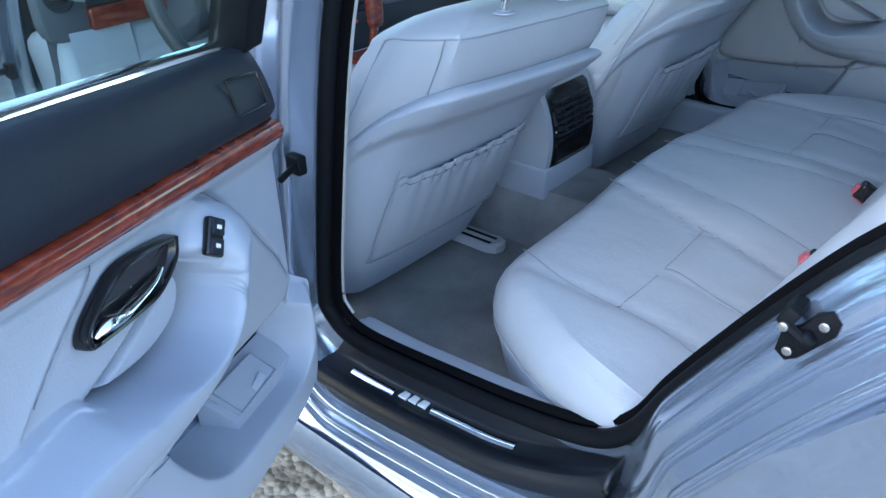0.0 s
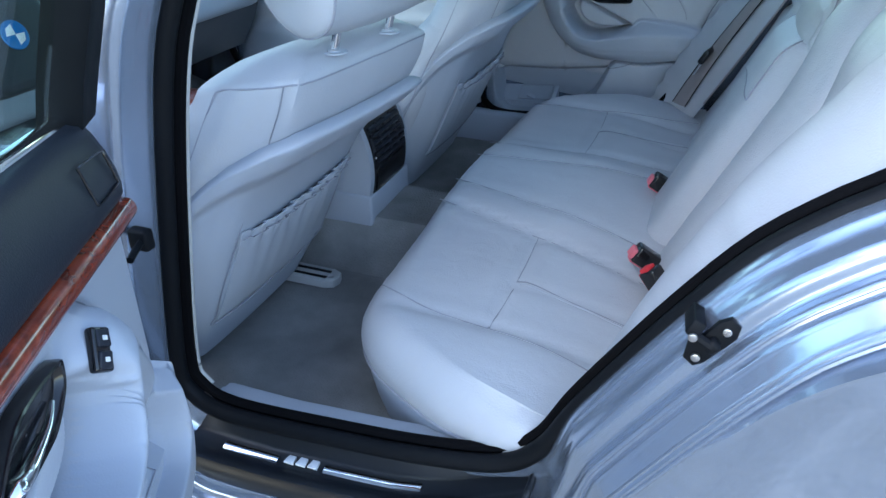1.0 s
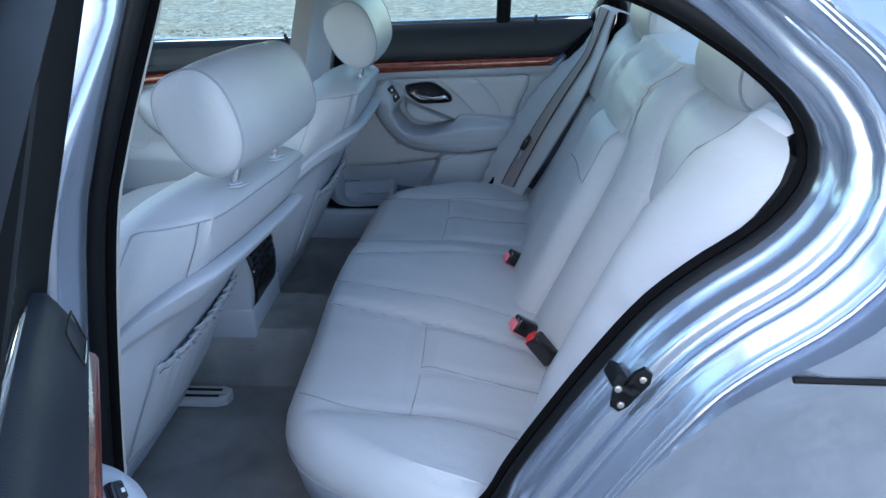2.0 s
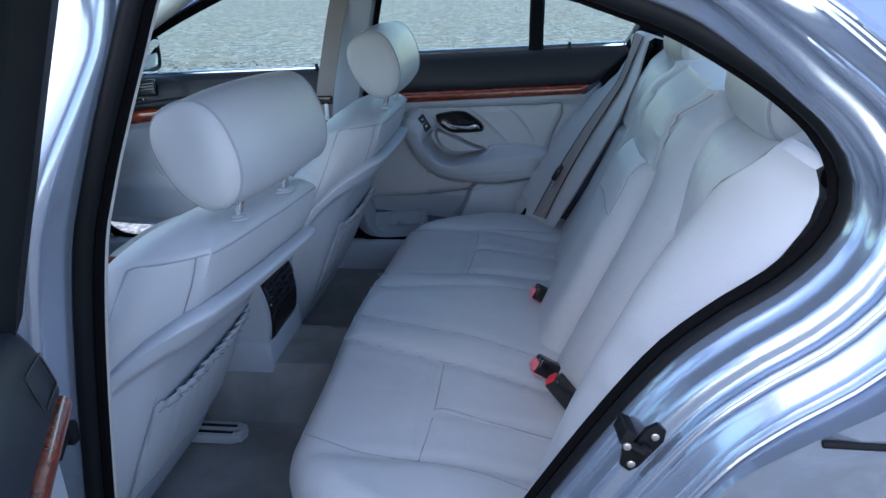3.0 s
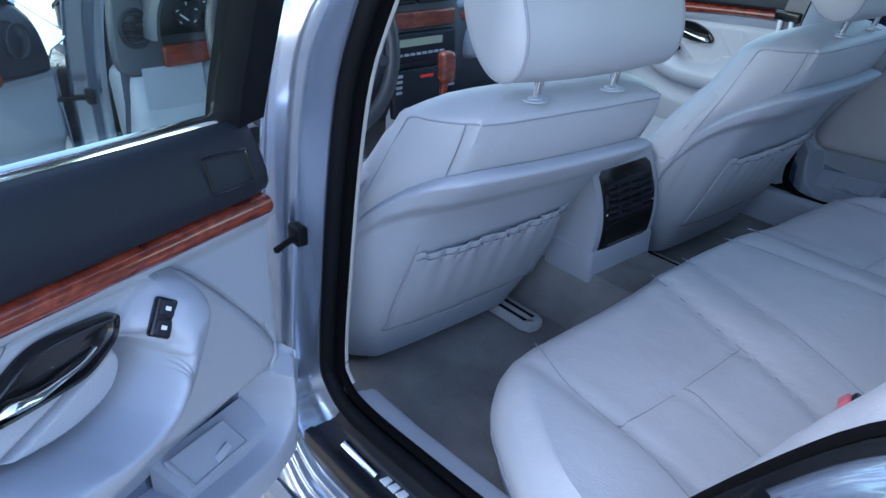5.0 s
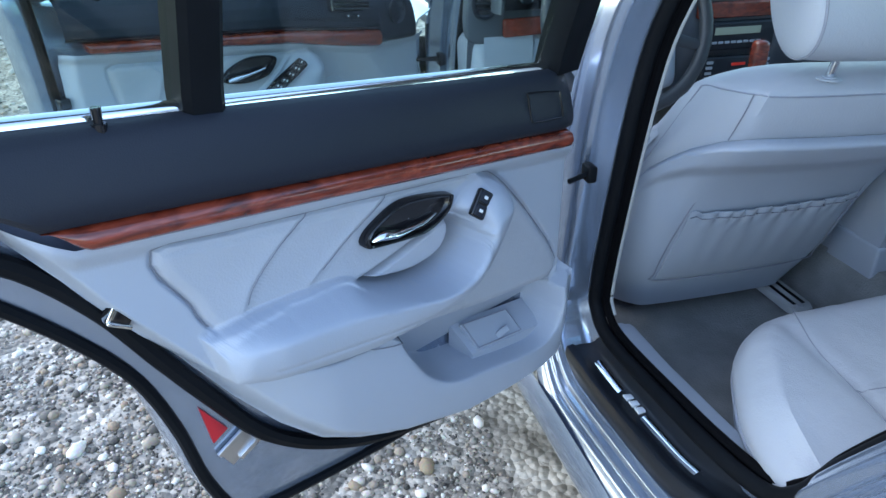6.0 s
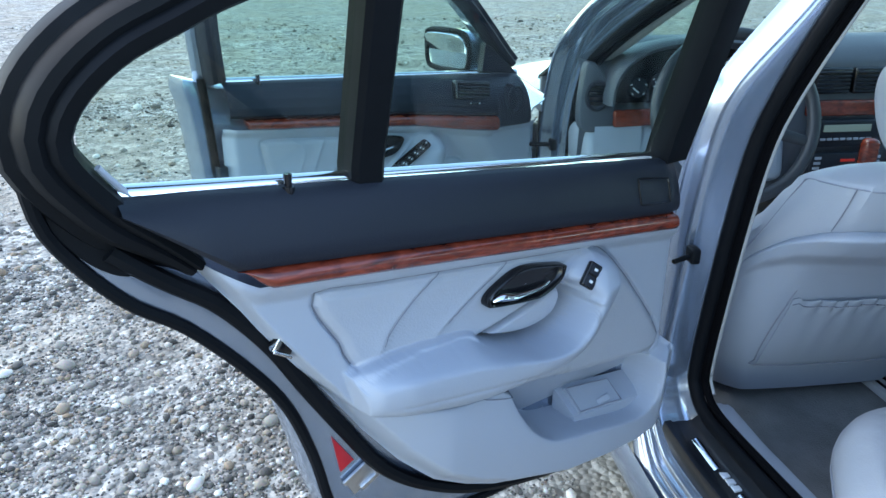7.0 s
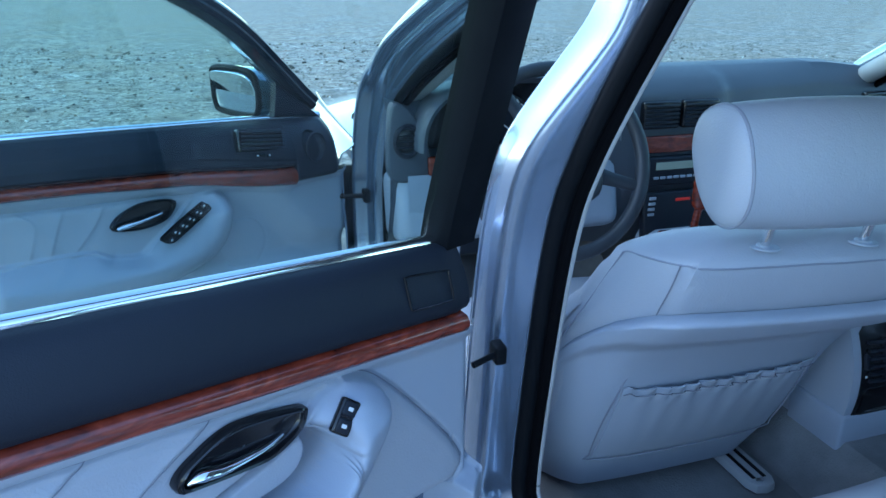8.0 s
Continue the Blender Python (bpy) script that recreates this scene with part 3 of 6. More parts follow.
    # black sill cover with bright inserts, and the pale inner strip
    xs = np.linspace(-0.125, 0.362, 50)
    prof = [(-0.650, 0.430), (-0.660, 0.410), (-0.668, 0.390), (-0.674, 0.3855), (-0.694, 0.3845), (-0.700, 0.3835), (-0.704, 0.386), (-0.716, 0.384), (-0.722, 0.376), (-0.722, 0.366)]
    rise = curve([(-0.13, 0.0), (0.0, 0.001), (0.05, 0.005), (0.20, 0.020), (0.289, 0.040), (0.348, 0.066), (0.370, 0.082)], 60)
    lift = lambda x: np.interp(x, rise[:, 0], rise[:, 1])
    inw = lambda x: 0.018 * sm(x, 0.18, 0.37)
    part("sill_cover", solid(np.array([[(x, y + inw(x), z + lift(x)) for x in xs] for y, z in prof]), (0, 0.004, -0.030)), SILL, car, "black plastic sill cover with bright inserts")
    for a, b in ((-0.062, 0.022), (0.092, 0.228)):
        q = np.linspace(a, b, 20)
        part("sill_insert", solid([[(x, y + inw(x), z + lift(x)) for x in q] for y, z in ((-0.677, 0.3865), (-0.680, 0.3895), (-0.684, 0.3900), (-0.689, 0.3880), (-0.692, 0.3855))], (0, 0, -0.003)), CHROME, car, "bright metal sill insert")
    for k in range(3):
        x = 0.033 + 0.018 * k
        part("sill_badge", plate([(x, -0.690), (x + 0.014, -0.690), (x + 0.012, -0.677), (x + 0.002, -0.677)], 0.003, 0.0005, ((0, 0, 0.3860 + float(lift(x)) + 0.001), (1, 0, 0), (0, 1, 0), (0, 0, 1))), WHITE, car, "bright badge block")
    edge_ = [(0.3625, y + inw(0.3625), z + float(lift(0.3625)) + 0.001) for y, z in prof]
    part("sill_end", tube(curve(edge_, 20), 0.0045, 8), SILL, car, "raised end of the sill cover")
    xs = np.linspace(-0.10, 0.33, 40)
    strip = [(-0.646, 0.425), (-0.640, 0.432), (-0.626, 0.430), (-0.622, 0.427), (-0.612, 0.426), (-0.602, 0.418), (-0.596, 0.33)]
    part("sill_trim", grid(np.array([[(x, y + 0.9 * inw(x), z + (lift(x) * 0.8 if z > 0.35 else 0)) for x in xs] for y, z in strip])), PLASTIC, car, "pale grey ribbed sill trim")
    # wide velvet edging on the centre pillar
    xz, nrm, wt, kinds = REAR_OPENING
    sel = sorted([i for i in range(len(xz)) if wt[i, kinds.index("pillar")] > 0.45], key=lambda i: xz[i, 1])
    rows = []
    for d, o in ((0.002, -0.008), (-0.002, -0.003), (-0.0045, 0.002), (-0.006, 0.007), (-0.007, 0.012)):
        rows.append(np.array([(xz[i, 0] + nrm[i, 0] * d, float(seal_y(xz[i, 1])) + o, xz[i, 1] + nrm[i, 1] * d) for i in sel]))
    part("pillar_edging", grid(np.array(rows)), FLOCK, car, "wide black velvet pillar edging")
    part("pillar_bead", tube(rows[-1] + np.array([0.001, 0.003, 0]), 0.0036, 8), BONE, car, "pale inner pillar bead")
    # striker on the rear jamb
    pl = [(0.498, 0.715), (0.507, 0.708), (0.516, 0.714), (0.538, 0.744), (0.5395, 0.756), (0.531, 0.763), (0.521, 0.757), (0.512, 0.742), (0.500, 0.735)]
    part("striker", joined(plate(pl, 0.006, 0.0015, ((0, -0.7165, 0), (1, 0, 0), (0, 0, 1), (0, -1, 0))), rbox((0.012, 0.040, 0.016), 0.002, (0.5025, -0.710, 0.748), rot=(-10, 25, 0)), rbox((0.012, 0.013, 0.013), 0.004, (0.519, -0.727, 0.737), rot=(0, 45, 0)), tube([(0.503, -0.728, 0.745), (0.519, -0.730, 0.737)], 0.0045, 8)), RUBBER, car, "black door striker with steel bolts")
    for x, y, z in ((0.5025, -0.7315, 0.745), (0.529, -0.7235, 0.7515), (0.508, -0.7235, 0.7195)):
        part("bolt", disc((x, y, z), 0.0041, "y", 0.0030, 12), STEEL, car)
    # door check strap on the centre pillar
    part("check_strap", joined(rbox((0.026, 0.016, 0.026), 0.004, (-0.090, -0.722, 0.722)), tube(curve([(-0.085, -0.728, 0.722), (-0.080, -0.742, 0.721), (-0.072, -0.762, 0.719)], 10), 0.0042, 8)), RUBBER, car, "black door check strap")
    part("check_strap", joined(rbox((0.030, 0.016, 0.030), 0.004, (-0.955, -0.716, 0.69)), tube([(-0.955, -0.72, 0.69), (-0.975, -0.78, 0.688)], 0.006, 8)), RUBBER, car)
    # floor with its transmission tunnel
    P = []
    for x in np.linspace(-1.15, 0.5, 50):
        row = []
        for y in np.linspace(-0.62, 0.62, 63):
            z = 0.335 + 0.103 * (1 - sm(abs(y), 0.085, 0.135)) + 0.015 * sm(abs(y), 0.5, 0.6)
            z += 0.10 * sm(-x, 0.85, 1.15) + 0.004 * noise.noise((x * 9, y * 9, 0)) + 0.0015 * noise.noise((x * 30, y * 30, 4))
            row.append((x, y, z))
        P.append(row)
    part("carpet", grid(np.array(P)), CARPET, car, "dark grey cut-pile carpet")
    # rear shelf and inner side trims
    part("rear_shelf", rbox((0.42, 1.16, 0.03), 0.01, (0.92, 0, 0.955)), PLASTIC_DARK, car)
    for s in (-1, 1):
        Q = []
        for z in np.linspace(0.45, 1.20, 24):
            xr = np.interp(z, [0.42, 0.5, 0.706, 0.9, 0.97, 1.1, 1.21], [-0.131, -0.133, -0.103, -0.067, -0.048, -0.009, 0.017])
            xf = np.interp(z, [0.42, 0.52, 0.706, 0.85, 0.97, 1.1, 1.2], [-0.235, -0.23, -0.205, -0.175, -0.145, -0.105, -0.09])
            y = float(seal_y(z))
            Q.append([(xr, s * (-y), z), (xr - 0.008, s * (-y - 0.022), z), (0.5 * (xr + xf), s * (-y - 0.036), z), (xf + 0.008, s * (-y - 0.022), z), (xf, s * (-y), z)])
        part("centre_pillar_trim", grid(np.array(Q)), PLASTIC, car, "grey centre pillar trim")
        Q = []
        for t in np.linspace(0, 1, 14):
            x0 = 0.66 + 0.02 * t
            Q.append([(0.735 - 0.06 * t, s * (0.625 - 0.07 * t), 0.985 + 0.19 * t), (0.80 - 0.06 * t, s * (0.595 - 0.07 * t), 0.985 + 0.20 * t), (0.96 - 0.1 * t, s * (0.575 - 0.05 * t), 0.985 + 0.17 * t)])
        part("rear_pillar_trim", grid(np.array(Q)), HEADLINER if s > 0 else HEADLINER, car)
    # wheels stand the car on the ground
    for x in (-1.52, 1.31):
        for s in (-1, 1):
            a = np.linspace(0, 2 * math.pi, 40, endpoint=False)
            prof = [(0.20, 0.09), (0.27, 0.105), (0.308, 0.095), (0.315, 0.06), (0.315, -0.06), (0.308, -0.095), (0.27, -0.105), (0.20, -0.09)]
            P = np.array([[(x + r * math.cos(t), s * 0.655 + o, 0.305 + r * math.sin(t)) for t in a] for r, o in prof])
            wheel = part("wheel", grid(P, close_u=True, close_v=True), RUBBER, car, "black rubber tyre on a silver rim")
            part("rim", disc((x, s * 0.655 + 0.05, 0.305), 0.21, "y", 0.10, 30), STEEL, wheel)
    return car


CAR = build_body()


# ---- doors ----
# door space: u from the hinge edge along the door, w into the car, z up
def bar(u0, u1, n):
    return np.linspace(u0, u1, n)


DOOR_FRAME = lambda w=0.0: ((0, w, 0), (1, 0, 0), (0, 0, 1), (0, 1, 0))


def rear_door(m, is_open, label):
    belt = lambda u: 0.893 + 0.108 * u
    wtop = lambda u: 0.817 + 0.113 * u
    wbot = lambda u: 0.790 + 0.119 * u
    lean = lambda z, u: 0.33 * np.maximum(0, z - belt(u))
    # painted shell
    out = curve([(0.79, 0.945), (0.745, 0.866), (0.69, 0.820), (0.635, 0.755), (0.595, 0.694), (0.572, 0.614), (0.553, 0.529), (0.528, 0.46), (0.495, 0.428), (0.32, 0.408), (0.1, 0.398), (-0.03, 0.398), (-0.05, 0.43), (-0.05, 0.60), (-0.045, 0.845), (0.0, 0.858), (0.3, 0.892), (0.6, 0.925)], 110, closed=True)
    door = part("rear_door", moved(plate(out, 0.065, 0.006, DOOR_FRAME(-0.135)), m), PAINT, CAR, label)
    add = lambda nm, g, mt, lb="": part(nm, moved(g, m), mt, door, lb)
    # window frame
    ring = curve([(0.668, 0.893), (0.704, 0.938), (0.735, 0.972), (0.763, 1.012), (0.766, 1.032), (0.752, 1.058), (0.722, 1.085), (0.683, 1.105), (0.635, 1.127), (0.55, 1.152), (0.4, 1.186), (0.2, 1.208), (0.12, 1.210), (0.05, 1.212), (0.0, 1.212), (-0.03, 1.212)], 90)
    t = np.gradient(ring, axis=0)
    t /= np.linalg.norm(t, axis=1)[:, None]
    nrm = np.stack([t[:, 1], -t[:, 0]], 1)
    wr = -0.035 + lean(ring[:, 1], ring[:, 0])
    prof = [(-0.004, -0.030), (0.0, -0.004), (0.004, 0.008), (0.016, 0.013), (0.020, 0.009), (0.022, 0.004), (0.027, 0.007), (0.036, 0.005), (0.041, -0.004), (0.043, -0.020), (0.052, -0.024), (0.056, -0.040), (0.050, -0.060), (0.0, -0.062)]
    tap = sm(np.linspace(0, 1, 90), -0.02, 0.10) * 0.5 + 0.5
    P = np.array([np.stack([ring[:, 0] + nrm[:, 0] * d * tap, wr + o - 0.03 * (1 - tap), ring[:, 1] + nrm[:, 1] * d * tap], 1) for d, o in prof])
    frame_ = add("window_frame", grid(P, close_u=True), RUBBER, "black window frame with double rubber seal")
    lipc = ring[(ring[:, 0] > 0.706) & (ring[:, 1] < 1.005)] - nrm[(ring[:, 0] > 0.706) & (ring[:, 1] < 1.005)] * 0.004
    add("window_lip", tube(np.stack([lipc[:, 0], -0.040 + lean(lipc[:, 1], lipc[:, 0]), lipc[:, 1]], 1), 0.0030, 8, up=(0, 1, 0)), PLASTIC, "pale window channel lip")
    # divider and front sash
    add("window_divider", solid([[(u + (z - 0.94) * 0.05, -0.030 + lean(z, u) + o, z) for u, o in ((0.474, -0.006), (0.480, 0.0), (0.507, 0.0), (0.513, -0.006))] for z in np.linspace(0.93, 1.155, 8)], (0, -0.03, 0)), RUBBER, "black bar between door glass and quarter glass")
    add("window_sash", solid([[(u + 0.055 * (z - 0.892), -0.026 + lean(z, u) + o, z) for u, o in ((-0.048, -0.006), (-0.041, 0.0), (0.004, 0.0), (0.010, -0.008))] for z in np.linspace(0.885, 1.20, 8)], (0, -0.03, 0)), RUBBER)
    # glass
    top = ring[ring[:, 1] > 1.03]
    top = top[np.argsort(top[:, 0])]
    for u0, u1 in ((0.014, 0.478), (0.510, 0.762)):
        P = []
        for u in np.linspace(u0, u1, 20):
            zt = float(np.interp(u, top[:, 0], top[:, 1]))
            zb = max(belt(u) - 0.012, 0.972 + (u - 0.735) * 1.5) if u > 0.735 else belt(u) - 0.012
            P.append([(u, -0.052 + 0.33 * max(0, z - belt(u)), z) for z in np.linspace(zb, max(zt, zb + 0.002), 10)])
        g = add("window_glass", solid(P, (0, -0.004, 0)), GLASS, "green tinted window glass")
    # belt strip that catches the sky, and the dark upper panel
    us = bar(0.004, 0.742, 40)
    add("belt_strip", solid([[(u, w, belt(u) + z) for u in us] for w, z in ((-0.052, 0.004), (-0.046, 0.0075), (-0.040, 0.006), (-0.037, 0.002))], (0, 0, -0.012)), CHROME, "bright window belt strip")
    us = bar(-0.018, 0.742, 60)
    lowb = lambda u: wtop(u) + 0.0 * u if u < 0.652 else wtop(0.652) + (u - 0.652) * 0.75
    P = []
    for k, (f, w) in enumerate(((1.0, -0.040), (0.985, -0.034), (0.95, -0.027), (0.8, -0.019), (0.55, -0.010), (0.3, -0.004), (0.1, -0.002), (0.0, -0.006), (-0.04, -0.016))):
        P.append([(u, w - 0.012 * float(sm(u, 0.66, 0.742)) - 0.008 * float(sm(-u, -0.012, 0.018)), lowb(u) + (belt(u) - lowb(u)) * f) for u in us])
    add("upper_panel", grid(np.array(P)), PLASTIC_DARK, "dark blue grey soft upper door panel")
    sq = curve([(0.024, 0.872), (0.078, 0.880), (0.082, 0.876), (0.080, 0.848), (0.076, 0.844), (0.022, 0.839), (0.018, 0.843), (0.020, 0.868)], 40, closed=True)
    add("airbag_cover", tube(np.stack([sq[:, 0], np.interp(sq[:, 1], [0.838, 0.882], [-0.0015, -0.011]), sq[:, 1]], 1), 0.0012, 6, closed=True, up=(0, 1, 0)), BLACK)
    add("lock_pin", joined(tube([(0.585, -0.030, 0.950), (0.585, -0.030, 0.968)], [0.0034, 0.0044], 10), tube([(0.585, -0.030, 0.945), (0.585, -0.030, 0.955)], 0.0062, 10)), BLACK, "black lock pin")
    # walnut strip
    us = np.concatenate([bar(-0.004, 0.60, 40), bar(0.605, 0.652, 10)])
    P = []
    for f in np.linspace(0, 1, 9):
        row = []
        for u in us:
            zt, zb = wtop(u) - 0.001, wbot(u) + 0.0005
            tip = float(sm(u, 0.618, 0.652))
            zb = zb + (zt - zb) * tip
            row.append((u, -0.012 + 0.015 * math.sin(math.pi * f) ** 0.35 * (1 - 0.6 * tip), zb + (zt - zb) * f))
        P.append(row)
    add("wood_trim", solid(P, (0, -0.006, 0)), WOOD, "glossy burr walnut strip")
    # moulded trim: card, leather insert, armrest with pull and pod, map pocket, lower panel
    edge_z = lambda u: np.interp(u, [-0.048, -0.040, -0.020, 0.03, 0.10, 0.185, 0.298, 0.35, 0.404, 0.455, 0.500, 0.547, 0.584, 0.612, 0.637, 0.662, 0.680], [0.470, 0.436, 0.416, 0.406, 0.408, 0.418, 0.453, 0.478, 0.512, 0.563, 0.622, 0.695, 0.745, 0.785, 0.826, 0.862, 0.888])
    us, fs = bar(-0.048, 0.680, 300), np.linspace(0, 1, 340)
    top_z = np.where(us < 0.63, wbot(us), wbot(0.63) + (us - 0.63) * 0.62)
    X = np.repeat(us[None], len(fs), 0)
    Z = edge_z(us)[None] + (top_z - edge_z(us))[None] * fs[:, None]
    insert = curve([(0.569, 0.822), (0.568, 0.834), (0.556, 0.839), (0.496, 0.830), (0.398, 0.820), (0.302, 0.809), (0.224, 0.801), (0.160, 0.794), (0.128, 0.785), (0.088, 0.750), (0.024, 0.676), (-0.016, 0.622), (-0.026, 0.598), (-0.016, 0.580), (0.013, 0.577), (0.138, 0.593), (0.209, 0.605), (0.294, 0.622), (0.40, 0.66), (0.516, 0.727), (0.542, 0.772), (0.564, 0.808)], 90, closed=True)
    back = curve([(0.537, 0.730), (0.523, 0.736), (0.494, 0.740), (0.433, 0.739), (0.372, 0.733), (0.352, 0.719), (0.318, 0.702), (0.268, 0.688), (0.222, 0.690), (0.192, 0.711), (0.180, 0.729), (0.190, 0.744), (0.211, 0.753), (0.214, 0.766), (0.198, 0.783), (0.170, 0.793)], 46)
    ridge = curve([(0.530, 0.716), (0.512, 0.724), (0.474, 0.723), (0.394, 0.712), (0.323, 0.698), (0.262, 0.690), (0.212, 0.703), (0.178, 0.735), (0.163, 0.762), (0.163, 0.780), (0.166, 0.790)], 36)
    under = curve([(0.523, 0.676), (0.495, 0.672), (0.398, 0.652), (0.324, 0.645), (0.275, 0.640), (0.212, 0.645), (0.159, 0.672), (0.123, 0.714), (0.109, 0.747), (0.120, 0.771), (0.142, 0.788), (0.164, 0.796)], 40)
    bowl = curve([(0.212, 0.753), (0.208, 0.733), (0.225, 0.711), (0.264, 0.703), (0.308, 0.708), (0.350, 0.719)], 40)
    lip = curve([(0.307, 0.632), (0.296, 0.607), (0.271, 0.567), (0.243, 0.540), (0.214, 0.524), (0.166, 0.514), (0.052, 0.492), (0.012, 0.502), (-0.006, 0.531), (-0.010, 0.568)], 50)
    arm_in = within(np.concatenate([back, under[::-1]]), X, Z)
    shelf_in = within(np.concatenate([back, ridge[::-1]]), X, Z)
    hollow_in = within(np.concatenate([bowl, [q for q in back[::-1] if q[0] < 0.352 and q[1] < 0.7545]]), X, Z)
    low_in = within(np.concatenate([[(0.60, 0.76), (0.523, 0.676), (0.398, 0.652), (0.324, 0.645)], lip, [(-0.08, 0.60), (-0.08, 0.35), (0.60, 0.35)]]), X, Z)
    pocket_in = within(np.concatenate([lip, [(0.013, 0.577), (0.138, 0.593), (0.209, 0.605), (0.294, 0.622)]]), X, Z)
    insert_in = within(insert, X, Z)
    d_back, d_ridge, d_under = off_line(back, X, Z), off_line(ridge, X, Z), off_line(under, X, Z)
    # card and insert
    w = -0.026 - 0.020 * sm(X, 0.640, 0.680) - 0.016 * (1 - sm(X, -0.048, -0.026)) - 0.026 * (1 - sm(Z - edge_z(X), 0, 0.022)) + 0.012 * sm(Z - top_z[None], -0.026, -0.004)
    w += 0.0045 * sm(insert_in, 0, 0.014) - 0.0065 * np.exp(-(insert_in / 0.0022) ** 2)
    for pts in ([(0.406, 0.821), (0.438, 0.804), (0.477, 0.769), (0.490, 0.744), (0.502, 0.726)], [(0.302, 0.809), (0.355, 0.781), (0.398, 0.752), (0.428, 0.728)]):
        c = curve(pts, 30)
        side = X - np.interp(Z, c[::-1, 1], c[::-1, 0])
        d = off_line(c, X, Z)
        w += np.where(insert_in > 0, -0.0038 * np.exp(-(d / 0.0015) ** 2) + 0.0042 * np.exp(-np.maximum(side, 0) / 0.016) * np.exp(-np.maximum(-side, 0) / 0.003), 0)
        w += np.where(insert_in > 0, -0.0009 * np.exp(-((d - 0.006) / 0.0008) ** 2) * (side < 0), 0)
    w += 0.003 * np.exp(-(((X - 0.280) / 0.070) ** 2 + ((Z - 0.727) / 0.024) ** 2) ** 2)
    w -= 0.046 * sm(hollow_in, -0.004, 0.005)
    # lower panel and pocket
    rise = (Z - edge_z(X)) / 0.24
    low_w = -0.006 + 0.014 * np.sin(np.pi * np.clip(rise * 1.05, 0, 1)) - 0.036 * (1 - sm(rise, 0, 0.16)) - 0.018 * (1 - sm(X, -0.048, -0.008)) - 0.020 * sm(X, 0.40, 0.54)
    lip_roll = -0.005 * np.exp(-np.maximum(low_in, 0) / 0.004)
    w = w + (low_w + lip_roll - w) * sm(low_in, -0.002, 0.004)
    pocket_w = np.interp(Z, [0.49, 0.60], [-0.088, -0.044])
    w = w + (pocket_w - w) * sm(pocket_in, -0.001, 0.005)
    # armrest
    pad_ = sm(X, 0.25, 0.36)
    w_ridge = np.minimum(np.interp(X, [0.15, 0.20, 0.26, 0.36, 0.48, 0.515, 0.535], [0.026, 0.034, 0.034, 0.032, 0.030, 0.020, -0.006]), np.interp(Z, [0.70, 0.745, 0.775, 0.792], [0.036, 0.028, 0.012, -0.012]))
    w_under = -0.018 + 0.022 * pad_ - 0.016 * sm(X, 0.48, 0.53)
    r, q = d_back / (d_back + d_ridge + 1e-6), d_under / (d_under + d_ridge + 1e-6)
    w_back = -0.024 - 0.040 * np.exp(-(np.maximum(0, -hollow_in) / 0.01) ** 2) * (1 - pad_)
    shelf = w_back + (w_ridge - w_back) * (r + (0.35 + 0.65 * (1 - pad_)) * r * (1 - r))
    front_ = w_under + (w_ridge - w_under) * np.sqrt(np.clip(1 - (1 - q) ** 2.2, 0, 1))
    arm = blur(np.where(shelf_in > 0, shelf, front_), 12)
    arm -= 0.0016 * np.exp(-(off_line(curve([(0.488, 0.690), (0.40, 0.678), (0.326, 0.667), (0.27, 0.660), (0.214, 0.668), (0.175, 0.695)], 40), X, Z) / 0.0022) ** 2)
    w = w + (arm - w) * sm(arm_in, -0.0015, 0.0035)
    w = blur(w, 1)
    which = np.where(arm_in > 0, 2, np.where(pocket_in > 0.001, 3, np.where(low_in > 0, 4, np.where(insert_in > 0, 1, 0))))
    X_, Z_, w_, wu_, wz_, which_ = spread(X, Z, w, which, 300)
    slope = np.stack([-wu_, np.ones_like(wu_), -wz_], 2) @ np.array(m.to_3x3().inverted())
    P = np.stack([X_, w_, Z_], 2) @ np.array(m.to_3x3()).T + np.array(m.translation)
    relief(P, slope, which_, [("door_card", LEATHER_LOW, "grey vinyl door card"), ("insert_panel", LEATHER, "grey leather door insert with stitched folds"), ("armrest", LEATHER_LOW, "padded grey armrest sweeping up into a pull handle"), ("map_pocket", PLASTIC, "open grey map pocket"), ("lower_panel", PLASTIC, "grey plastic lower door panel")], door)
    near_u = int(np.argmin(np.abs(us - 0.180)))
    pod_w = float(w[np.argmin(np.abs(Z[:, near_u] - 0.768)), near_u])
    # dark lines along grooves and seams, with the groove shade put into their colour
    def thread(pts, n, r, name, material):
        c = curve(pts, n) if len(pts) < 12 else np.asarray(pts)
        row = lambda u: int(np.clip(np.searchsorted(us, u), 0, len(us) - 1))
        add(name, tube([(u, float(np.interp(z, Z[:, row(u)], w[:, row(u)])) + 0.0003, z) for u, z in c], r, 6, up=(0, 1, 0)), material)
    thread([q for q in np.roll(insert, 31, 0) if within(np.concatenate([back, under[::-1]]), q[:1], q[1:])[0] < -0.003], 60, 0.0009, "insert_seam", SEAM)
    for pts in ([(0.406, 0.821), (0.438, 0.804), (0.477, 0.769), (0.488, 0.750)], [(0.302, 0.809), (0.355, 0.781), (0.398, 0.753)]):
        thread(pts, 24, 0.0006, "insert_seam", SEAM)
    # lidded ashtray in the pocket
    lid = np.array([[np.array((0.151, -0.054, 0.552)) * (1 - a) * (1 - b) + np.array((0.053, -0.054, 0.535)) * a * (1 - b) + np.array((0.146, -0.024, 0.523)) * (1 - a) * b + np.array((0.049, -0.024, 0.509)) * a * b for a in np.linspace(0, 1, 6)] for b in np.linspace(0, 1, 6)])
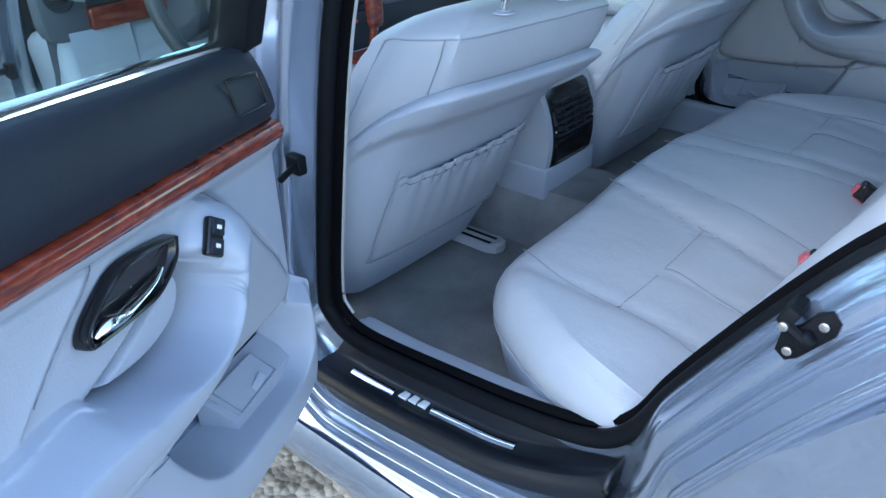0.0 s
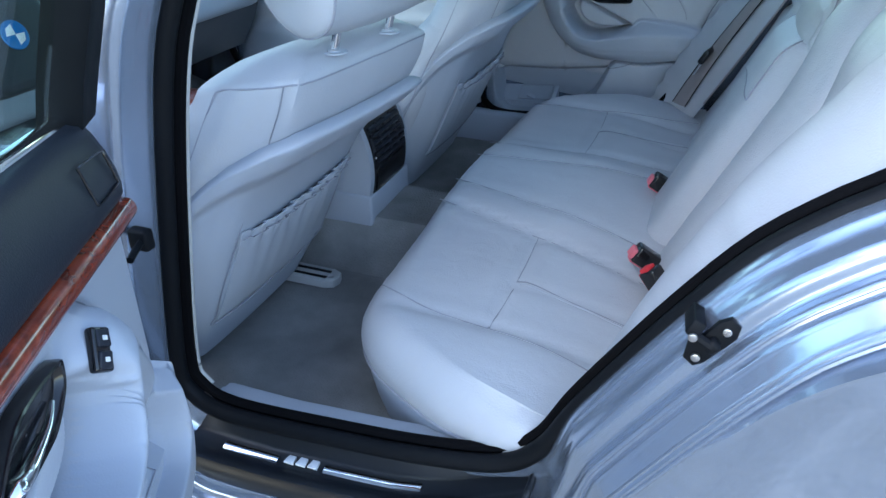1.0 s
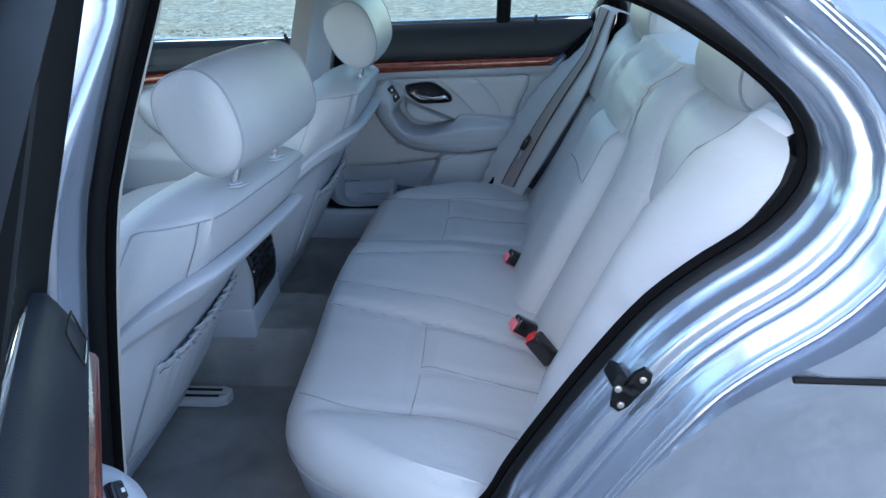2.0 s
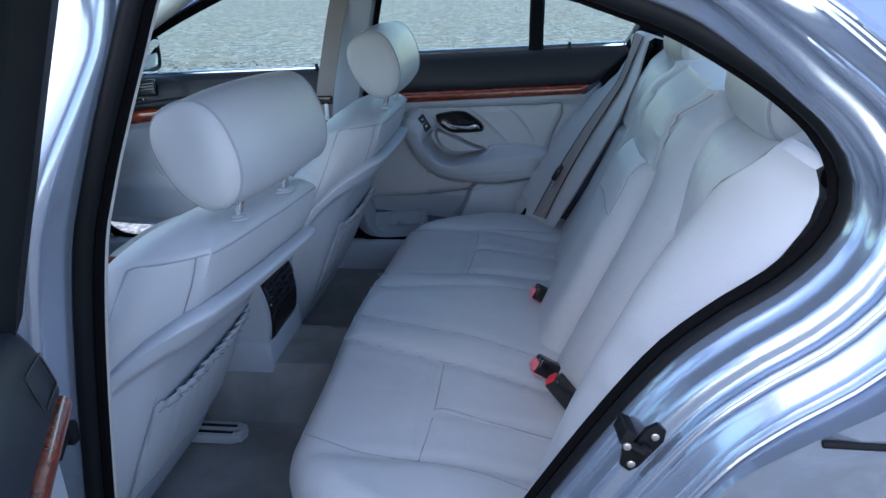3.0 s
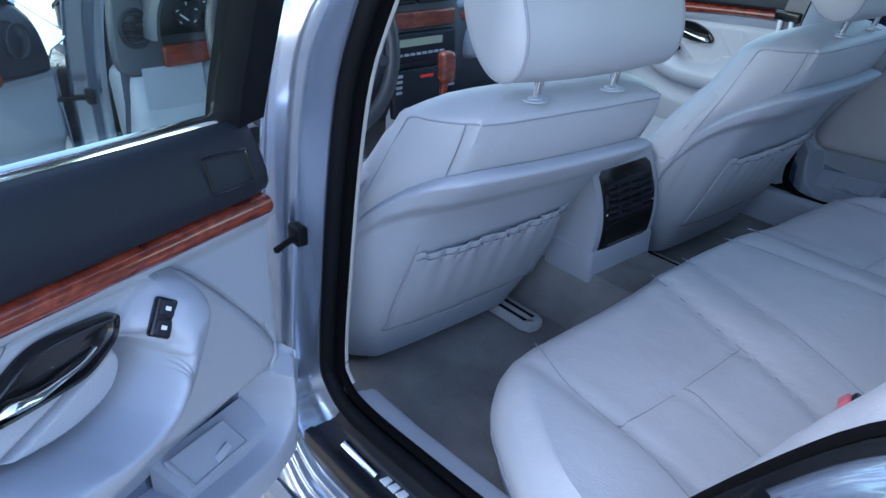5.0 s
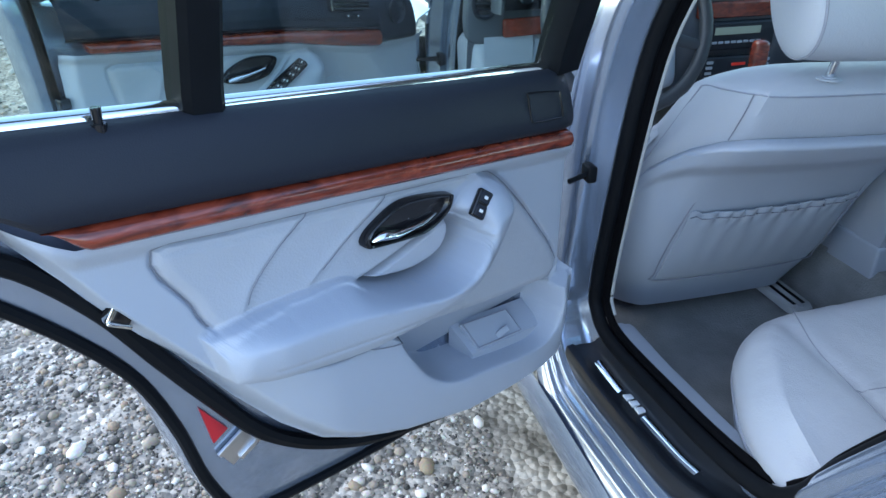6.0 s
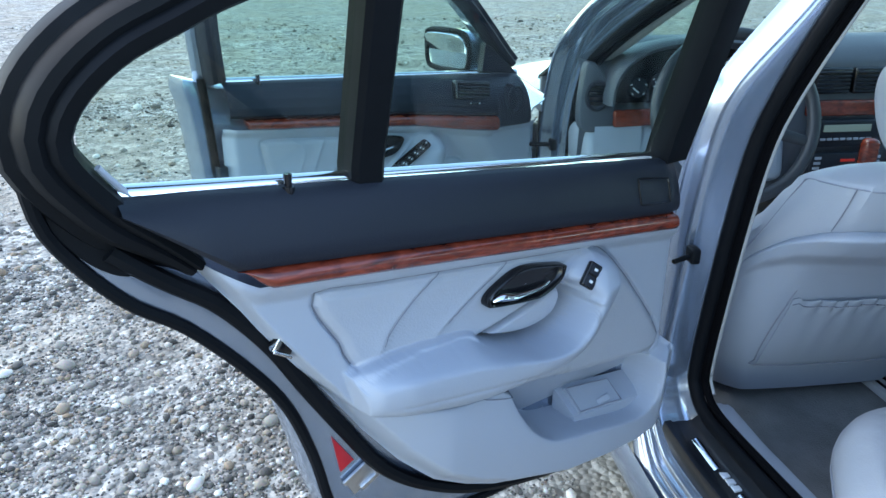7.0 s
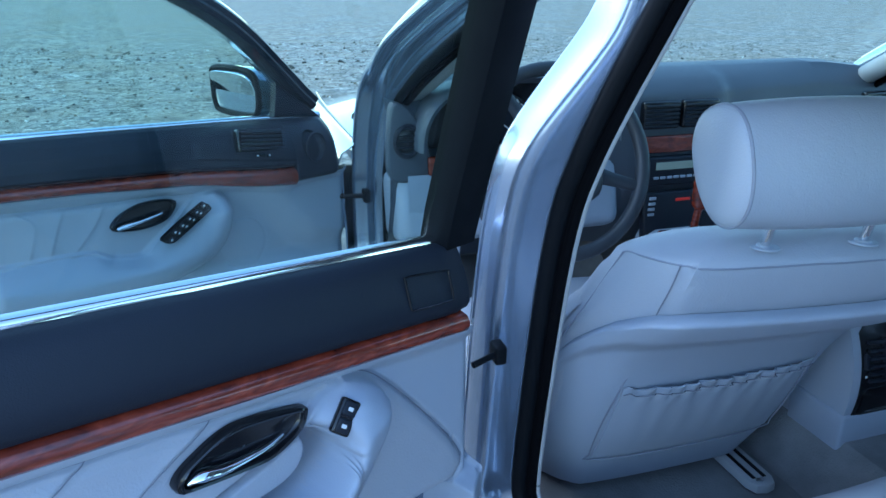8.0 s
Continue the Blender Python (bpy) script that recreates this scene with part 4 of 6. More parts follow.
    add("pocket_lid", solid(lid, (0, -0.003, -0.006)), PLASTIC, "lidded ashtray in the door pocket")
    rim = np.array([lid[a, b] * 0.95 + lid[2:4, 2:4].mean((0, 1)) * 0.05 for a, b in ((0, 0), (0, 5), (5, 5), (5, 0))])
    add("lid_groove", tube(rim + np.array([0, 0.0008, 0.0008]), 0.0008, 6, closed=True, up=(0, 1, 0)), PIPING)
    add("lid_grip", rbox((0.026, 0.010, 0.004), 0.0015, tuple(lid[4, 3] + np.array([0, 0.0005, 0.0015])), rot=(-45, 9, 0)), PLASTIC)
    top = lid[[0, 0, 5, 5], [0, 5, 5, 0]] + np.array([(0.012, -0.012, 0.004), (-0.050, -0.012, -0.004), (-0.044, 0.001, -0.004), (0.012, 0.001, 0.000)]) - np.array([0, 0, 0.004])
    base = top.copy()
    base[:, 2] = 0.470
    add("ashtray_body", grid(np.array([base, top]), close_v=True, cap=True), PLASTIC, "grey ashtray body")
    # inner handle
    bez = curve([(0.347, 0.764), (0.346, 0.774), (0.332, 0.785), (0.299, 0.799), (0.268, 0.799), (0.218, 0.789), (0.212, 0.782), (0.220, 0.766), (0.249, 0.752), (0.278, 0.752), (0.334, 0.759)], 60, closed=True)
    mid = np.array([0.279, 0.775])
    P = []
    for k, w in ((1.0, -0.020), (1.0, -0.0115), (0.985, -0.0085), (0.95, -0.0075), (0.90, -0.0085), (0.875, -0.0140), (0.85, -0.0150), (0.4, -0.0150), (0.02, -0.0150)):
        q = mid + (bez - mid) * np.array([k, 1 - (1 - k) * 1.7 if k > 0.5 else k * 0.75])
        P.append(np.stack([q[:, 0], np.full(60, w), q[:, 1]], 1))
    add("handle_surround", grid(np.array(P), close_v=True), BLACK, "black handle surround with a deep cup")
    lev = curve([(0.336, -0.0115, 0.768), (0.326, -0.0085, 0.772), (0.305, -0.0085, 0.767), (0.280, -0.0085, 0.766), (0.258, -0.0095, 0.7665), (0.240, -0.012, 0.770)], 24)
    add("lever", tube(lev, np.interp(np.arange(24), [0, 3, 6, 12, 23], [0.0040, 0.0086, 0.0074, 0.0050, 0.0020]), 10, flat=0.7), CHROME, "chrome door handle lever")
    # window switch on the pod
    face = Vector((0.20, 0.93, 0.30)).normalized()
    axis = Vector((-0.60, 0.0, 0.80))
    axis = (axis - face * axis.dot(face)).normalized()
    across = face.cross(axis)
    tilt = Matrix.Translation((0.180, pod_w - 0.001, 0.768)) @ Matrix((across, face, axis)).transposed().to_4x4()
    add("window_switch", moved(rbox((0.021, 0.009, 0.036), 0.003), tilt), BLACK, "black rocker switch for the window")
    for z, s in ((-0.0086, -1), (0.0086, 1)):
        add("rocker_key", moved(rbox((0.015, 0.005, 0.0145), 0.002, (0, 0.0038, z), rot=(6 * s, 0, 0)), tilt), PLASTIC_DARK)
        add("marking", moved(rbox((0.0055, 0.001, 0.0038), 0.0004, (0, 0.0066, z), 1), tilt), WHITE)
    # latch, reflector and seal at the shut edge
    slot = Matrix.Translation((0.598, -0.041, 0.787)) @ pose(0, 0, 0, 0, -33, 0)
    add("latch", moved(rbox((0.018, 0.022, 0.024), 0.002), slot), BLACK, "black door latch in a bright plate")
    add("latch_plate", moved(joined(rbox((0.024, 0.012, 0.004), 0.001, (0, 0.006, -0.0135)), rbox((0.004, 0.012, 0.028), 0.001, (0.0105, 0.004, 0))), slot), CHROME)
    edge = curve([(0.748, -0.062, 0.915), (0.730, -0.060, 0.898), (0.700, -0.060, 0.872), (0.655, -0.060, 0.835), (0.608, -0.060, 0.775), (0.568, -0.060, 0.705), (0.520, -0.060, 0.625), (0.470, -0.060, 0.550), (0.40, -0.060, 0.490), (0.30, -0.060, 0.440), (0.15, -0.060, 0.405), (0.0, -0.060, 0.405)], 70)
    add("shut_seal", tube(edge, 0.0095, 8, up=(0, 1, 0)), RUBBER, "black rubber seal round the shut edge")
    outer = curve([(0.805, -0.045, 1.03), (0.803, -0.060, 0.98), (0.79, -0.070, 0.93), (0.742, -0.070, 0.862), (0.688, -0.070, 0.816), (0.632, -0.070, 0.750), (0.590, -0.070, 0.685), (0.562, -0.070, 0.605), (0.543, -0.070, 0.52), (0.515, -0.070, 0.452), (0.490, -0.070, 0.436), (0.32, -0.070, 0.414), (0.1, -0.070, 0.404)], 60)
    add("edge_trim", tube(outer, 0.0070, 8, up=(0, 1, 0)), RUBBER)
    # black corner plate: frame rubber, and shade on the paint put into its colour
    add("frame_corner", plate(curve([(0.806, 1.01), (0.775, 0.975), (0.735, 0.925), (0.715, 0.895), (0.735, 0.885), (0.765, 0.905), (0.792, 0.945), (0.806, 0.985)], 40, closed=True), 0.006, 0.002, DOOR_FRAME(-0.072)), RUBBER)
    add("warning_reflector", plate([(0.537, 0.621), (0.509, 0.576), (0.528, 0.566)], 0.004, 0.0005, DOOR_FRAME(-0.071)), RED, "red warning reflector")
    bracket = Matrix.Translation((0.500, -0.068, 0.545)) @ pose(0, 0, 0, 0, 28, 0)
    add("striker_plate", moved(joined(rbox((0.044, 0.004, 0.007), 0.001, (0, 0.003, 0.014)), rbox((0.007, 0.004, 0.034), 0.001, (-0.020, 0.003, 0)), rbox((0.030, 0.004, 0.007), 0.001, (-0.006, 0.003, -0.014)), rbox((0.040, 0.002, 0.030), 0.0008, (0, 0.001, 0))), bracket), STEEL, "pressed steel latch bracket")
    return door


OPEN_REAR = Matrix.Translation((-0.022, -0.790, 0)) @ pose(0, 0, 0, 0, 0, -60.9)
rear_door(OPEN_REAR, True, "open rear door with grey leather card and walnut strip")
CLOSED_REAR = Matrix(((1, 0, 0, -0.105), (0, -1, 0, 0.735), (-0.122, 0, 1.3, 0.843 - 1.3 * 0.823 + 0.122 * 0.055), (0, 0, 0, 1)))
rear_door(CLOSED_REAR, False, "closed rear door with grey leather card and walnut strip")


def front_door(m, label):
    belt = lambda u: 0.871 + 0.062 * u
    wtop = lambda u: 0.772 + 0.095 * u
    wbot = lambda u: np.interp(u, [-0.02, 0.16, 0.27, 0.372, 0.487, 0.60, 0.725, 0.84], [0.738, 0.745, 0.760, 0.777, 0.791, 0.805, 0.816, 0.829])
    bulge = lambda u: 0.045 * sm(-u, -0.42, -0.20)
    lean = lambda z, u: 0.33 * np.maximum(0, z - belt(u))
    out = curve([(0.905, 0.93), (0.898, 0.86), (0.884, 0.70), (0.875, 0.52), (0.86, 0.42), (0.80, 0.40), (0.4, 0.395), (0.03, 0.395), (0.0, 0.42), (-0.005, 0.6), (0.0, 0.84), (0.06, 0.855), (0.4, 0.88), (0.8, 0.905)], 100, closed=True)
    door = part("front_door", moved(plate(out, 0.085, 0.006, DOOR_FRAME(-0.155)), m), PAINT, CAR, label)
    add = lambda nm, g, mt, lb="": part(nm, moved(g, m), mt, door, lb)
    ring = curve([(0.828, 0.925), (0.838, 0.98), (0.846, 1.03), (0.856, 1.12), (0.85, 1.185), (0.80, 1.205), (0.65, 1.202), (0.50, 1.172), (0.38, 1.125), (0.27, 1.062), (0.175, 0.985), (0.10, 0.92), (0.06, 0.888)], 90)
    t = np.gradient(ring, axis=0)
    t /= np.linalg.norm(t, axis=1)[:, None]
    nrm = np.stack([t[:, 1], -t[:, 0]], 1)
    wr = -0.035 + lean(ring[:, 1], ring[:, 0])
    prof = [(-0.004, -0.030), (0.0, -0.004), (0.004, 0.006), (0.014, 0.010), (0.020, 0.004), (0.030, 0.006), (0.036, -0.004), (0.038, -0.030)]
    P = np.array([np.stack([ring[:, 0] + nrm[:, 0] * d, wr + o, ring[:, 1] + nrm[:, 1] * d], 1) for d, o in prof])
    add("window_frame", grid(P), PLASTIC_DARK, "black window frame")
    prof = [(0.038, -0.030), (0.046, -0.032), (0.052, -0.044), (0.048, -0.062), (0.0, -0.064), (-0.004, -0.030)]
    P = np.array([np.stack([ring[:, 0] + nrm[:, 0] * d, wr + o, ring[:, 1] + nrm[:, 1] * d], 1) for d, o in prof])
    add("frame_flange", grid(P), PAINT)
    top = ring[np.argsort(ring[:, 0])]
    P = []
    for u in np.linspace(0.065, 0.85, 40):
        zt = float(np.interp(u, ring[::-1][:78, 0], ring[::-1][:78, 1]))
        zb = belt(u) - 0.012
        P.append([(u, -0.052 + 0.33 * max(0, z - belt(u)), z) for z in np.linspace(zb, max(zt, zb + 0.002), 10)])
    add("window_glass", solid(P, (0, -0.004, 0)), GLASS, "green tinted window glass")
    us = bar(0.03, 0.835, 40)
    add("belt_strip", solid([[(u, w, belt(u) + z) for u in us] for w, z in ((-0.052, 0.004), (-0.046, 0.0075), (-0.040, 0.006), (-0.037, 0.002))], (0, 0, -0.012)), CHROME, "bright window belt strip")
    # upper panel, swelling forward into the vent pod and running down in front of the wood
    us = np.concatenate([bar(0.028, 0.30, 90), bar(0.303, 0.842, 90)])
    low = np.where(us < 0.165, 0.752, wtop(us))
    fs = np.concatenate([np.linspace(0, 0.9, 60), np.linspace(0.91, 1, 12)])
    X, f = np.meshgrid(us, fs)
    Z = low[None] + (belt(us) - low)[None] * f
    w = np.interp(f, [0, 0.04, 0.1, 0.3, 0.55, 0.8, 0.95, 0.985, 1.0], [-0.014, -0.002, 0.002, 0.0, -0.006, -0.015, -0.027, -0.034, -0.040]) + bulge(X) * (1 - 0.8 * f ** 4) - 0.03 * (1 - sm(X, 0.028, 0.06))
    pod = curve([(0.372, 0.830), (0.370, 0.862), (0.352, 0.880), (0.296, 0.887)], 40)
    w += 0.004 * sm(within(np.concatenate([pod, [(0.16, 0.895), (0.16, 0.800)]]), X, Z), 0, 0.006)
    box_ = [(0.168, 0.760), (0.168, 0.884), (0.030, 0.90), (0.030, 0.740)]
    w += 0.004 * sm(within(box_, X, Z), 0, 0.004) - 0.010 * (((X - 0.110) / 0.024) ** 2 + ((Z - 0.822) / 0.032) ** 2 < 1)
    w = blur(w, 1)
    add("upper_panel", grid(np.stack([X, w, Z], 2)), PLASTIC_DARK, "dark blue grey soft upper door panel")
    put = lambda g: moved(g, Matrix.Translation((0.242, 0.029, 0.855)) @ pose(0, 0, 0, 14, -7, 0))
    add("door_vent", put(rbox((0.108, 0.020, 0.046), 0.005)), BLACK, "black slatted door vent")
    for k in range(5):
        add("vent_slat", put(rbox((0.098, 0.008, 0.0034), 0.001, (0, 0.009, -0.016 + 0.008 * k), 1, (-20, 0, 0))), PLASTIC_DARK)
    add("vent_knob", put(rbox((0.012, 0.010, 0.006), 0.001, (0.004, 0.012, 0.0), 1)), PLASTIC_DARK)
    add("vent_wheel", put(rbox((0.036, 0.008, 0.006), 0.002, (0, 0.008, -0.032), 1)), BLACK)
    for x in (-0.014, 0.014):
        add("marking", put(rbox((0.004, 0.001, 0.003), 0.0004, (x, 0.0125, -0.032), 1)), WHITE)
    add("tweeter", tube([(0.110 + 0.024 * math.cos(a), 0.046, 0.822 + 0.032 * math.sin(a)) for a in np.linspace(0, 6.283, 28, endpoint=False)], 0.003, 6, closed=True, up=(0, 1, 0)), PLASTIC_DARK, "oval tweeter rim")
    add("lock_pin", joined(tube([(0.764, -0.030, 0.914), (0.764, -0.030, 0.932)], [0.0040, 0.0048], 10), tube([(0.764, -0.030, 0.908), (0.764, -0.030, 0.918)], 0.007, 10)), BLACK, "black lock pin")
    P = []
    us = np.concatenate([bar(0.165, 0.79, 60), bar(0.793, 0.815, 8)])
    for f in np.linspace(0, 1, 11):
        row = []
        for u in us:
            zt, zb = wtop(u) - 0.001, float(wbot(u)) + 0.0005
            tip = float(sm(u, 0.800, 0.815))
            zb = zb + (zt - zb) * tip
            row.append((u, -0.010 + float(bulge(u)) + 0.016 * math.sin(math.pi * f) ** 0.5 * (1 - 0.6 * tip), zb + (zt - zb) * f))
        P.append(row)
    add("wood_trim", solid(P, (0, -0.006, 0)), WOOD, "glossy burr walnut strip")
    # moulded trim below the wood
    us, fs = bar(0.0, 0.850, 260), np.linspace(0, 1, 240)
    X = np.repeat(us[None], len(fs), 0)
    top_z = np.where(us < 0.165, 0.756, wbot(us))
    Z = 0.42 + (top_z - 0.42)[None] * fs[:, None]
    insert = curve([(0.774, 0.780), (0.772, 0.793), (0.757, 0.797), (0.70, 0.791), (0.535, 0.775), (0.423, 0.765), (0.351, 0.753), (0.314, 0.738), (0.299, 0.706), (0.315, 0.671), (0.37, 0.63), (0.50, 0.62), (0.70, 0.66), (0.755, 0.700)], 80, closed=True)
    back = curve([(0.79, 0.705), (0.745, 0.706), (0.655, 0.701), (0.587, 0.693), (0.550, 0.674), (0.500, 0.667), (0.478, 0.680), (0.420, 0.722), (0.378, 0.757), (0.352, 0.758)], 50)
    ridge = curve([(0.79, 0.680), (0.762, 0.671), (0.675, 0.653), (0.577, 0.645), (0.454, 0.643), (0.385, 0.660), (0.347, 0.692), (0.332, 0.722), (0.336, 0.745), (0.348, 0.755)], 50)
    under = curve([(0.78, 0.628), (0.675, 0.608), (0.577, 0.600), (0.45, 0.598), (0.352, 0.622), (0.308, 0.665), (0.296, 0.708), (0.306, 0.742), (0.335, 0.762)], 50)
    arm_in, shelf_in = within(np.concatenate([back, under[::-1]]), X, Z), within(np.concatenate([back, ridge[::-1]]), X, Z)
    insert_in = within(insert, X, Z)
    d_back, d_ridge, d_under = off_line(back, X, Z), off_line(ridge, X, Z), off_line(under, X, Z)
    swoop = curve([(0.330, 0.765), (0.249, 0.697), (0.182, 0.625), (0.123, 0.575), (0.05, 0.55)], 40)
    fore = within(np.concatenate([swoop, [(-0.1, 0.55), (-0.1, 0.90), (0.33, 0.90)]]), X, Z)
    w = -0.020 + 0.040 * sm(fore, -0.004, 0.07) * sm(-X, -0.36, -0.20) - 0.02 * sm(X, 0.825, 0.850) - 0.02 * (1 - sm(X, 0.0, 0.03)) + 0.010 * sm(Z - top_z[None], -0.020, -0.004) + 0.022 * (1 - sm(Z, 0.54, 0.60)) - 0.02 * (1 - sm(Z, 0.42, 0.45))
    w += 0.004 * sm(insert_in, 0, 0.014) - 0.006 * np.exp(-(insert_in / 0.0026) ** 2) - 0.002 * np.exp(-((np.hypot(X - 0.268, Z - 0.628) - 0.056) / 0.003) ** 2)
    for pts in ([(0.700, 0.792), (0.672, 0.762), (0.690, 0.704)], [(0.620, 0.784), (0.640, 0.740), (0.655, 0.702)], [(0.548, 0.776), (0.575, 0.735), (0.612, 0.698)]):
        c = curve(pts, 24)
        d = off_line(c, X, Z)
        side = X - np.interp(Z, c[::-1, 1], c[::-1, 0])
        w += np.where(insert_in > 0, -0.0035 * np.exp(-(d / 0.002) ** 2) + 0.004 * np.exp(-np.maximum(side, 0) / 0.02) * np.exp(-np.maximum(-side, 0) / 0.003), 0)
    w_ridge = np.minimum(np.interp(X, [0.30, 0.45, 0.76, 0.79], [0.026, 0.034, 0.034, 0.0]), np.interp(Z, [0.68, 0.72, 0.755], [0.034, 0.026, 0.002]))
    w_under = -0.016 + 0.012 * sm(X, 0.36, 0.46)
    r, q = d_back / (d_back + d_ridge + 1e-6), d_under / (d_under + d_ridge + 1e-6)
    shelf = -0.020 + (w_ridge + 0.020) * (r + 0.7 * r * (1 - r))
    front_ = w_under + (w_ridge - w_under) * np.sqrt(np.clip(1 - (1 - q) ** 2.2, 0, 1))
    w = blur(w + (blur(np.where(shelf_in > 0, shelf, front_), 8) - w) * sm(arm_in, -0.0015, 0.0035), 1)
    which = np.where(arm_in > 0, 2, np.where(insert_in > 0, 1, 0))
    X_, Z_, w_, wu_, wz_, which_ = spread(X, Z, w, which, 200)
    slope = np.stack([-wu_, np.ones_like(wu_), -wz_], 2) @ np.array(m.to_3x3().inverted())
    relief(np.stack([X_, w_, Z_], 2) @ np.array(m.to_3x3()).T + np.array(m.translation), slope, which_, [("door_card", LEATHER_LOW, "grey vinyl door card"), ("insert_panel", LEATHER, "grey leather door insert"), ("armrest", LEATHER_LOW, "padded grey armrest with a pull")], door)
    bez = curve([(0.550, 0.730), (0.535, 0.748), (0.504, 0.761), (0.470, 0.765), (0.425, 0.760), (0.416, 0.748), (0.440, 0.722), (0.488, 0.714), (0.535, 0.720)], 50, closed=True)
    mid = np.array([0.482, 0.739])
    P = []
    for k, h in ((1.0, -0.020), (1.0, -0.010), (0.97, -0.008), (0.90, -0.009), (0.87, -0.013), (0.4, -0.014), (0.02, -0.014)):
        q = mid + (bez - mid) * k
        P.append(np.stack([q[:, 0], np.full(50, h), q[:, 1]], 1))
    add("handle_surround", grid(np.array(P), close_v=True), BLACK, "black handle surround")
    lev = curve([(0.540, -0.006, 0.727), (0.525, -0.004, 0.730), (0.49, -0.004, 0.733), (0.45, -0.006, 0.739)], 16)
    add("lever", tube(lev, np.interp(np.arange(16), [0, 3, 6, 15], [0.0050, 0.0075, 0.0050, 0.0028]), 10, flat=0.8), CHROME, "chrome door handle lever")
    sw = curve([(0.372, 0.748), (0.385, 0.748), (0.466, 0.702), (0.470, 0.692), (0.456, 0.684), (0.438, 0.688), (0.366, 0.730), (0.362, 0.740)], 40, closed=True)
    add("switch_panel", plate(sw, 0.010, 0.003, DOOR_FRAME(0.016)), BLACK, "black window switch panel")
    for k in range(5):
        for j in (-1, 1):
            at = (0.383 + 0.0165 * k - 0.0045 * j, 0.0255, 0.7385 - 0.0098 * k + 0.0068 * j)
            key = add("switch_key", rbox((0.011, 0.006, 0.009), 0.002, at, 1, (0, 30, 0)), PLASTIC_DARK)
            add("marking", rbox((0.0045, 0.001, 0.003), 0.0003, (at[0], 0.0290, at[2]), 1, (0, 30, 0)), WHITE)
    add("latch", rbox((0.020, 0.030, 0.032), 0.003, (0.856, -0.045, 0.735)), BLACK, "black door latch")
    add("shut_seal", tube(curve([(0.872, -0.062, 0.93), (0.866, -0.062, 0.85), (0.858, -0.062, 0.70), (0.85, -0.062, 0.55), (0.83, -0.062, 0.44)], 30), 0.009, 8, up=(0, 1, 0)), RUBBER)
    # outside mirror with its bright glass
    sec = curve([(-0.095, 0.020), (-0.09, 0.048), (-0.02, 0.055), (0.07, 0.050), (0.092, 0.020), (0.09, -0.030), (0.06, -0.048), (-0.06, -0.050), (-0.09, -0.035)], 40, closed=True)
    P = np.array([np.stack([np.full(40, 0.135 + du), -0.165 + sec[:, 0] * k, 0.925 + sec[:, 1] * k], 1) for du, k in ((-0.075, 0.35), (-0.068, 0.62), (-0.04, 0.88), (0.0, 1.0), (0.028, 1.0), (0.034, 0.97), (0.030, 0.92))])
    add("mirror_housing", grid(P, close_v=True, cap=True), PAINT, "light blue door mirror housing")
    add("mirror_glass", plate(sec * 0.90, 0.004, 0.001, ((0.1610, -0.165, 0.925), (0, 1, 0), (0.36, 0, 0.933), (0.933, 0, -0.36))), MIRROR, "silver mirror glass")
    add("mirror_rim", tube(np.stack([np.full(40, 0.166), -0.165 + sec[:, 0] * 0.96, 0.925 + sec[:, 1] * 0.96], 1), 0.007, 8, closed=True, up=(1, 0, 0)), RUBBER)
    add("mirror_foot", joined(tube([(0.115, -0.10, 0.905), (0.10, -0.05, 0.895)], 0.022, 10), plate([(0.04, 0.872), (0.16, 0.885), (0.15, 0.955), (0.125, 0.945)], 0.02, 0.004, DOOR_FRAME(-0.048))), PLASTIC_DARK, "black mirror foot and corner cover")
    return door


MIRROR = mat("mirror glass", (0.86, 0.90, 0.93), 0.02, 1.0, vary=0.0)
front_door(Matrix.Translation((-1.0, -0.76, 0)) @ pose(0, 0, 0, 0, 0, -60), "open front door with grey leather card and walnut strip")
front_door(Matrix(((1, 0, 0, -1.0), (0, -1, 0, 0.735), (-0.048, 0, 1, 0.030), (0, 0, 0, 1))), "closed front door with grey leather card and walnut strip")


# ---- seats ----
def slab_ring(xb, hw, depth, n=48, p=3.2, y0=0.0, crown=0.0):
    """A rounded rectangular section in plan: rear face at xb, half width hw."""
    a = np.linspace(0, 2 * math.pi, n, endpoint=False)
    c, s = np.cos(a), np.sin(a)
    x = np.sign(c) * np.abs(c) ** (2 / p)
    y = np.sign(s) * np.abs(s) ** (2 / p)
    return np.stack([xb - depth / 2 + depth / 2 * x - crown * np.abs(y) ** 2.6 * (x > 0), y0 + hw * y], 1)


def rings(rows, n=48, p=3.2):
    """Stacked plan sections: rows of (z, rear x, half width, depth, crown)."""
    c = curve([r for r in rows], 3 * len(rows))
    return np.array([np.column_stack([slab_ring(xb, hw, d, n, p, 0.0, cr), np.full(n, z)]) for z, xb, hw, d, cr in c])


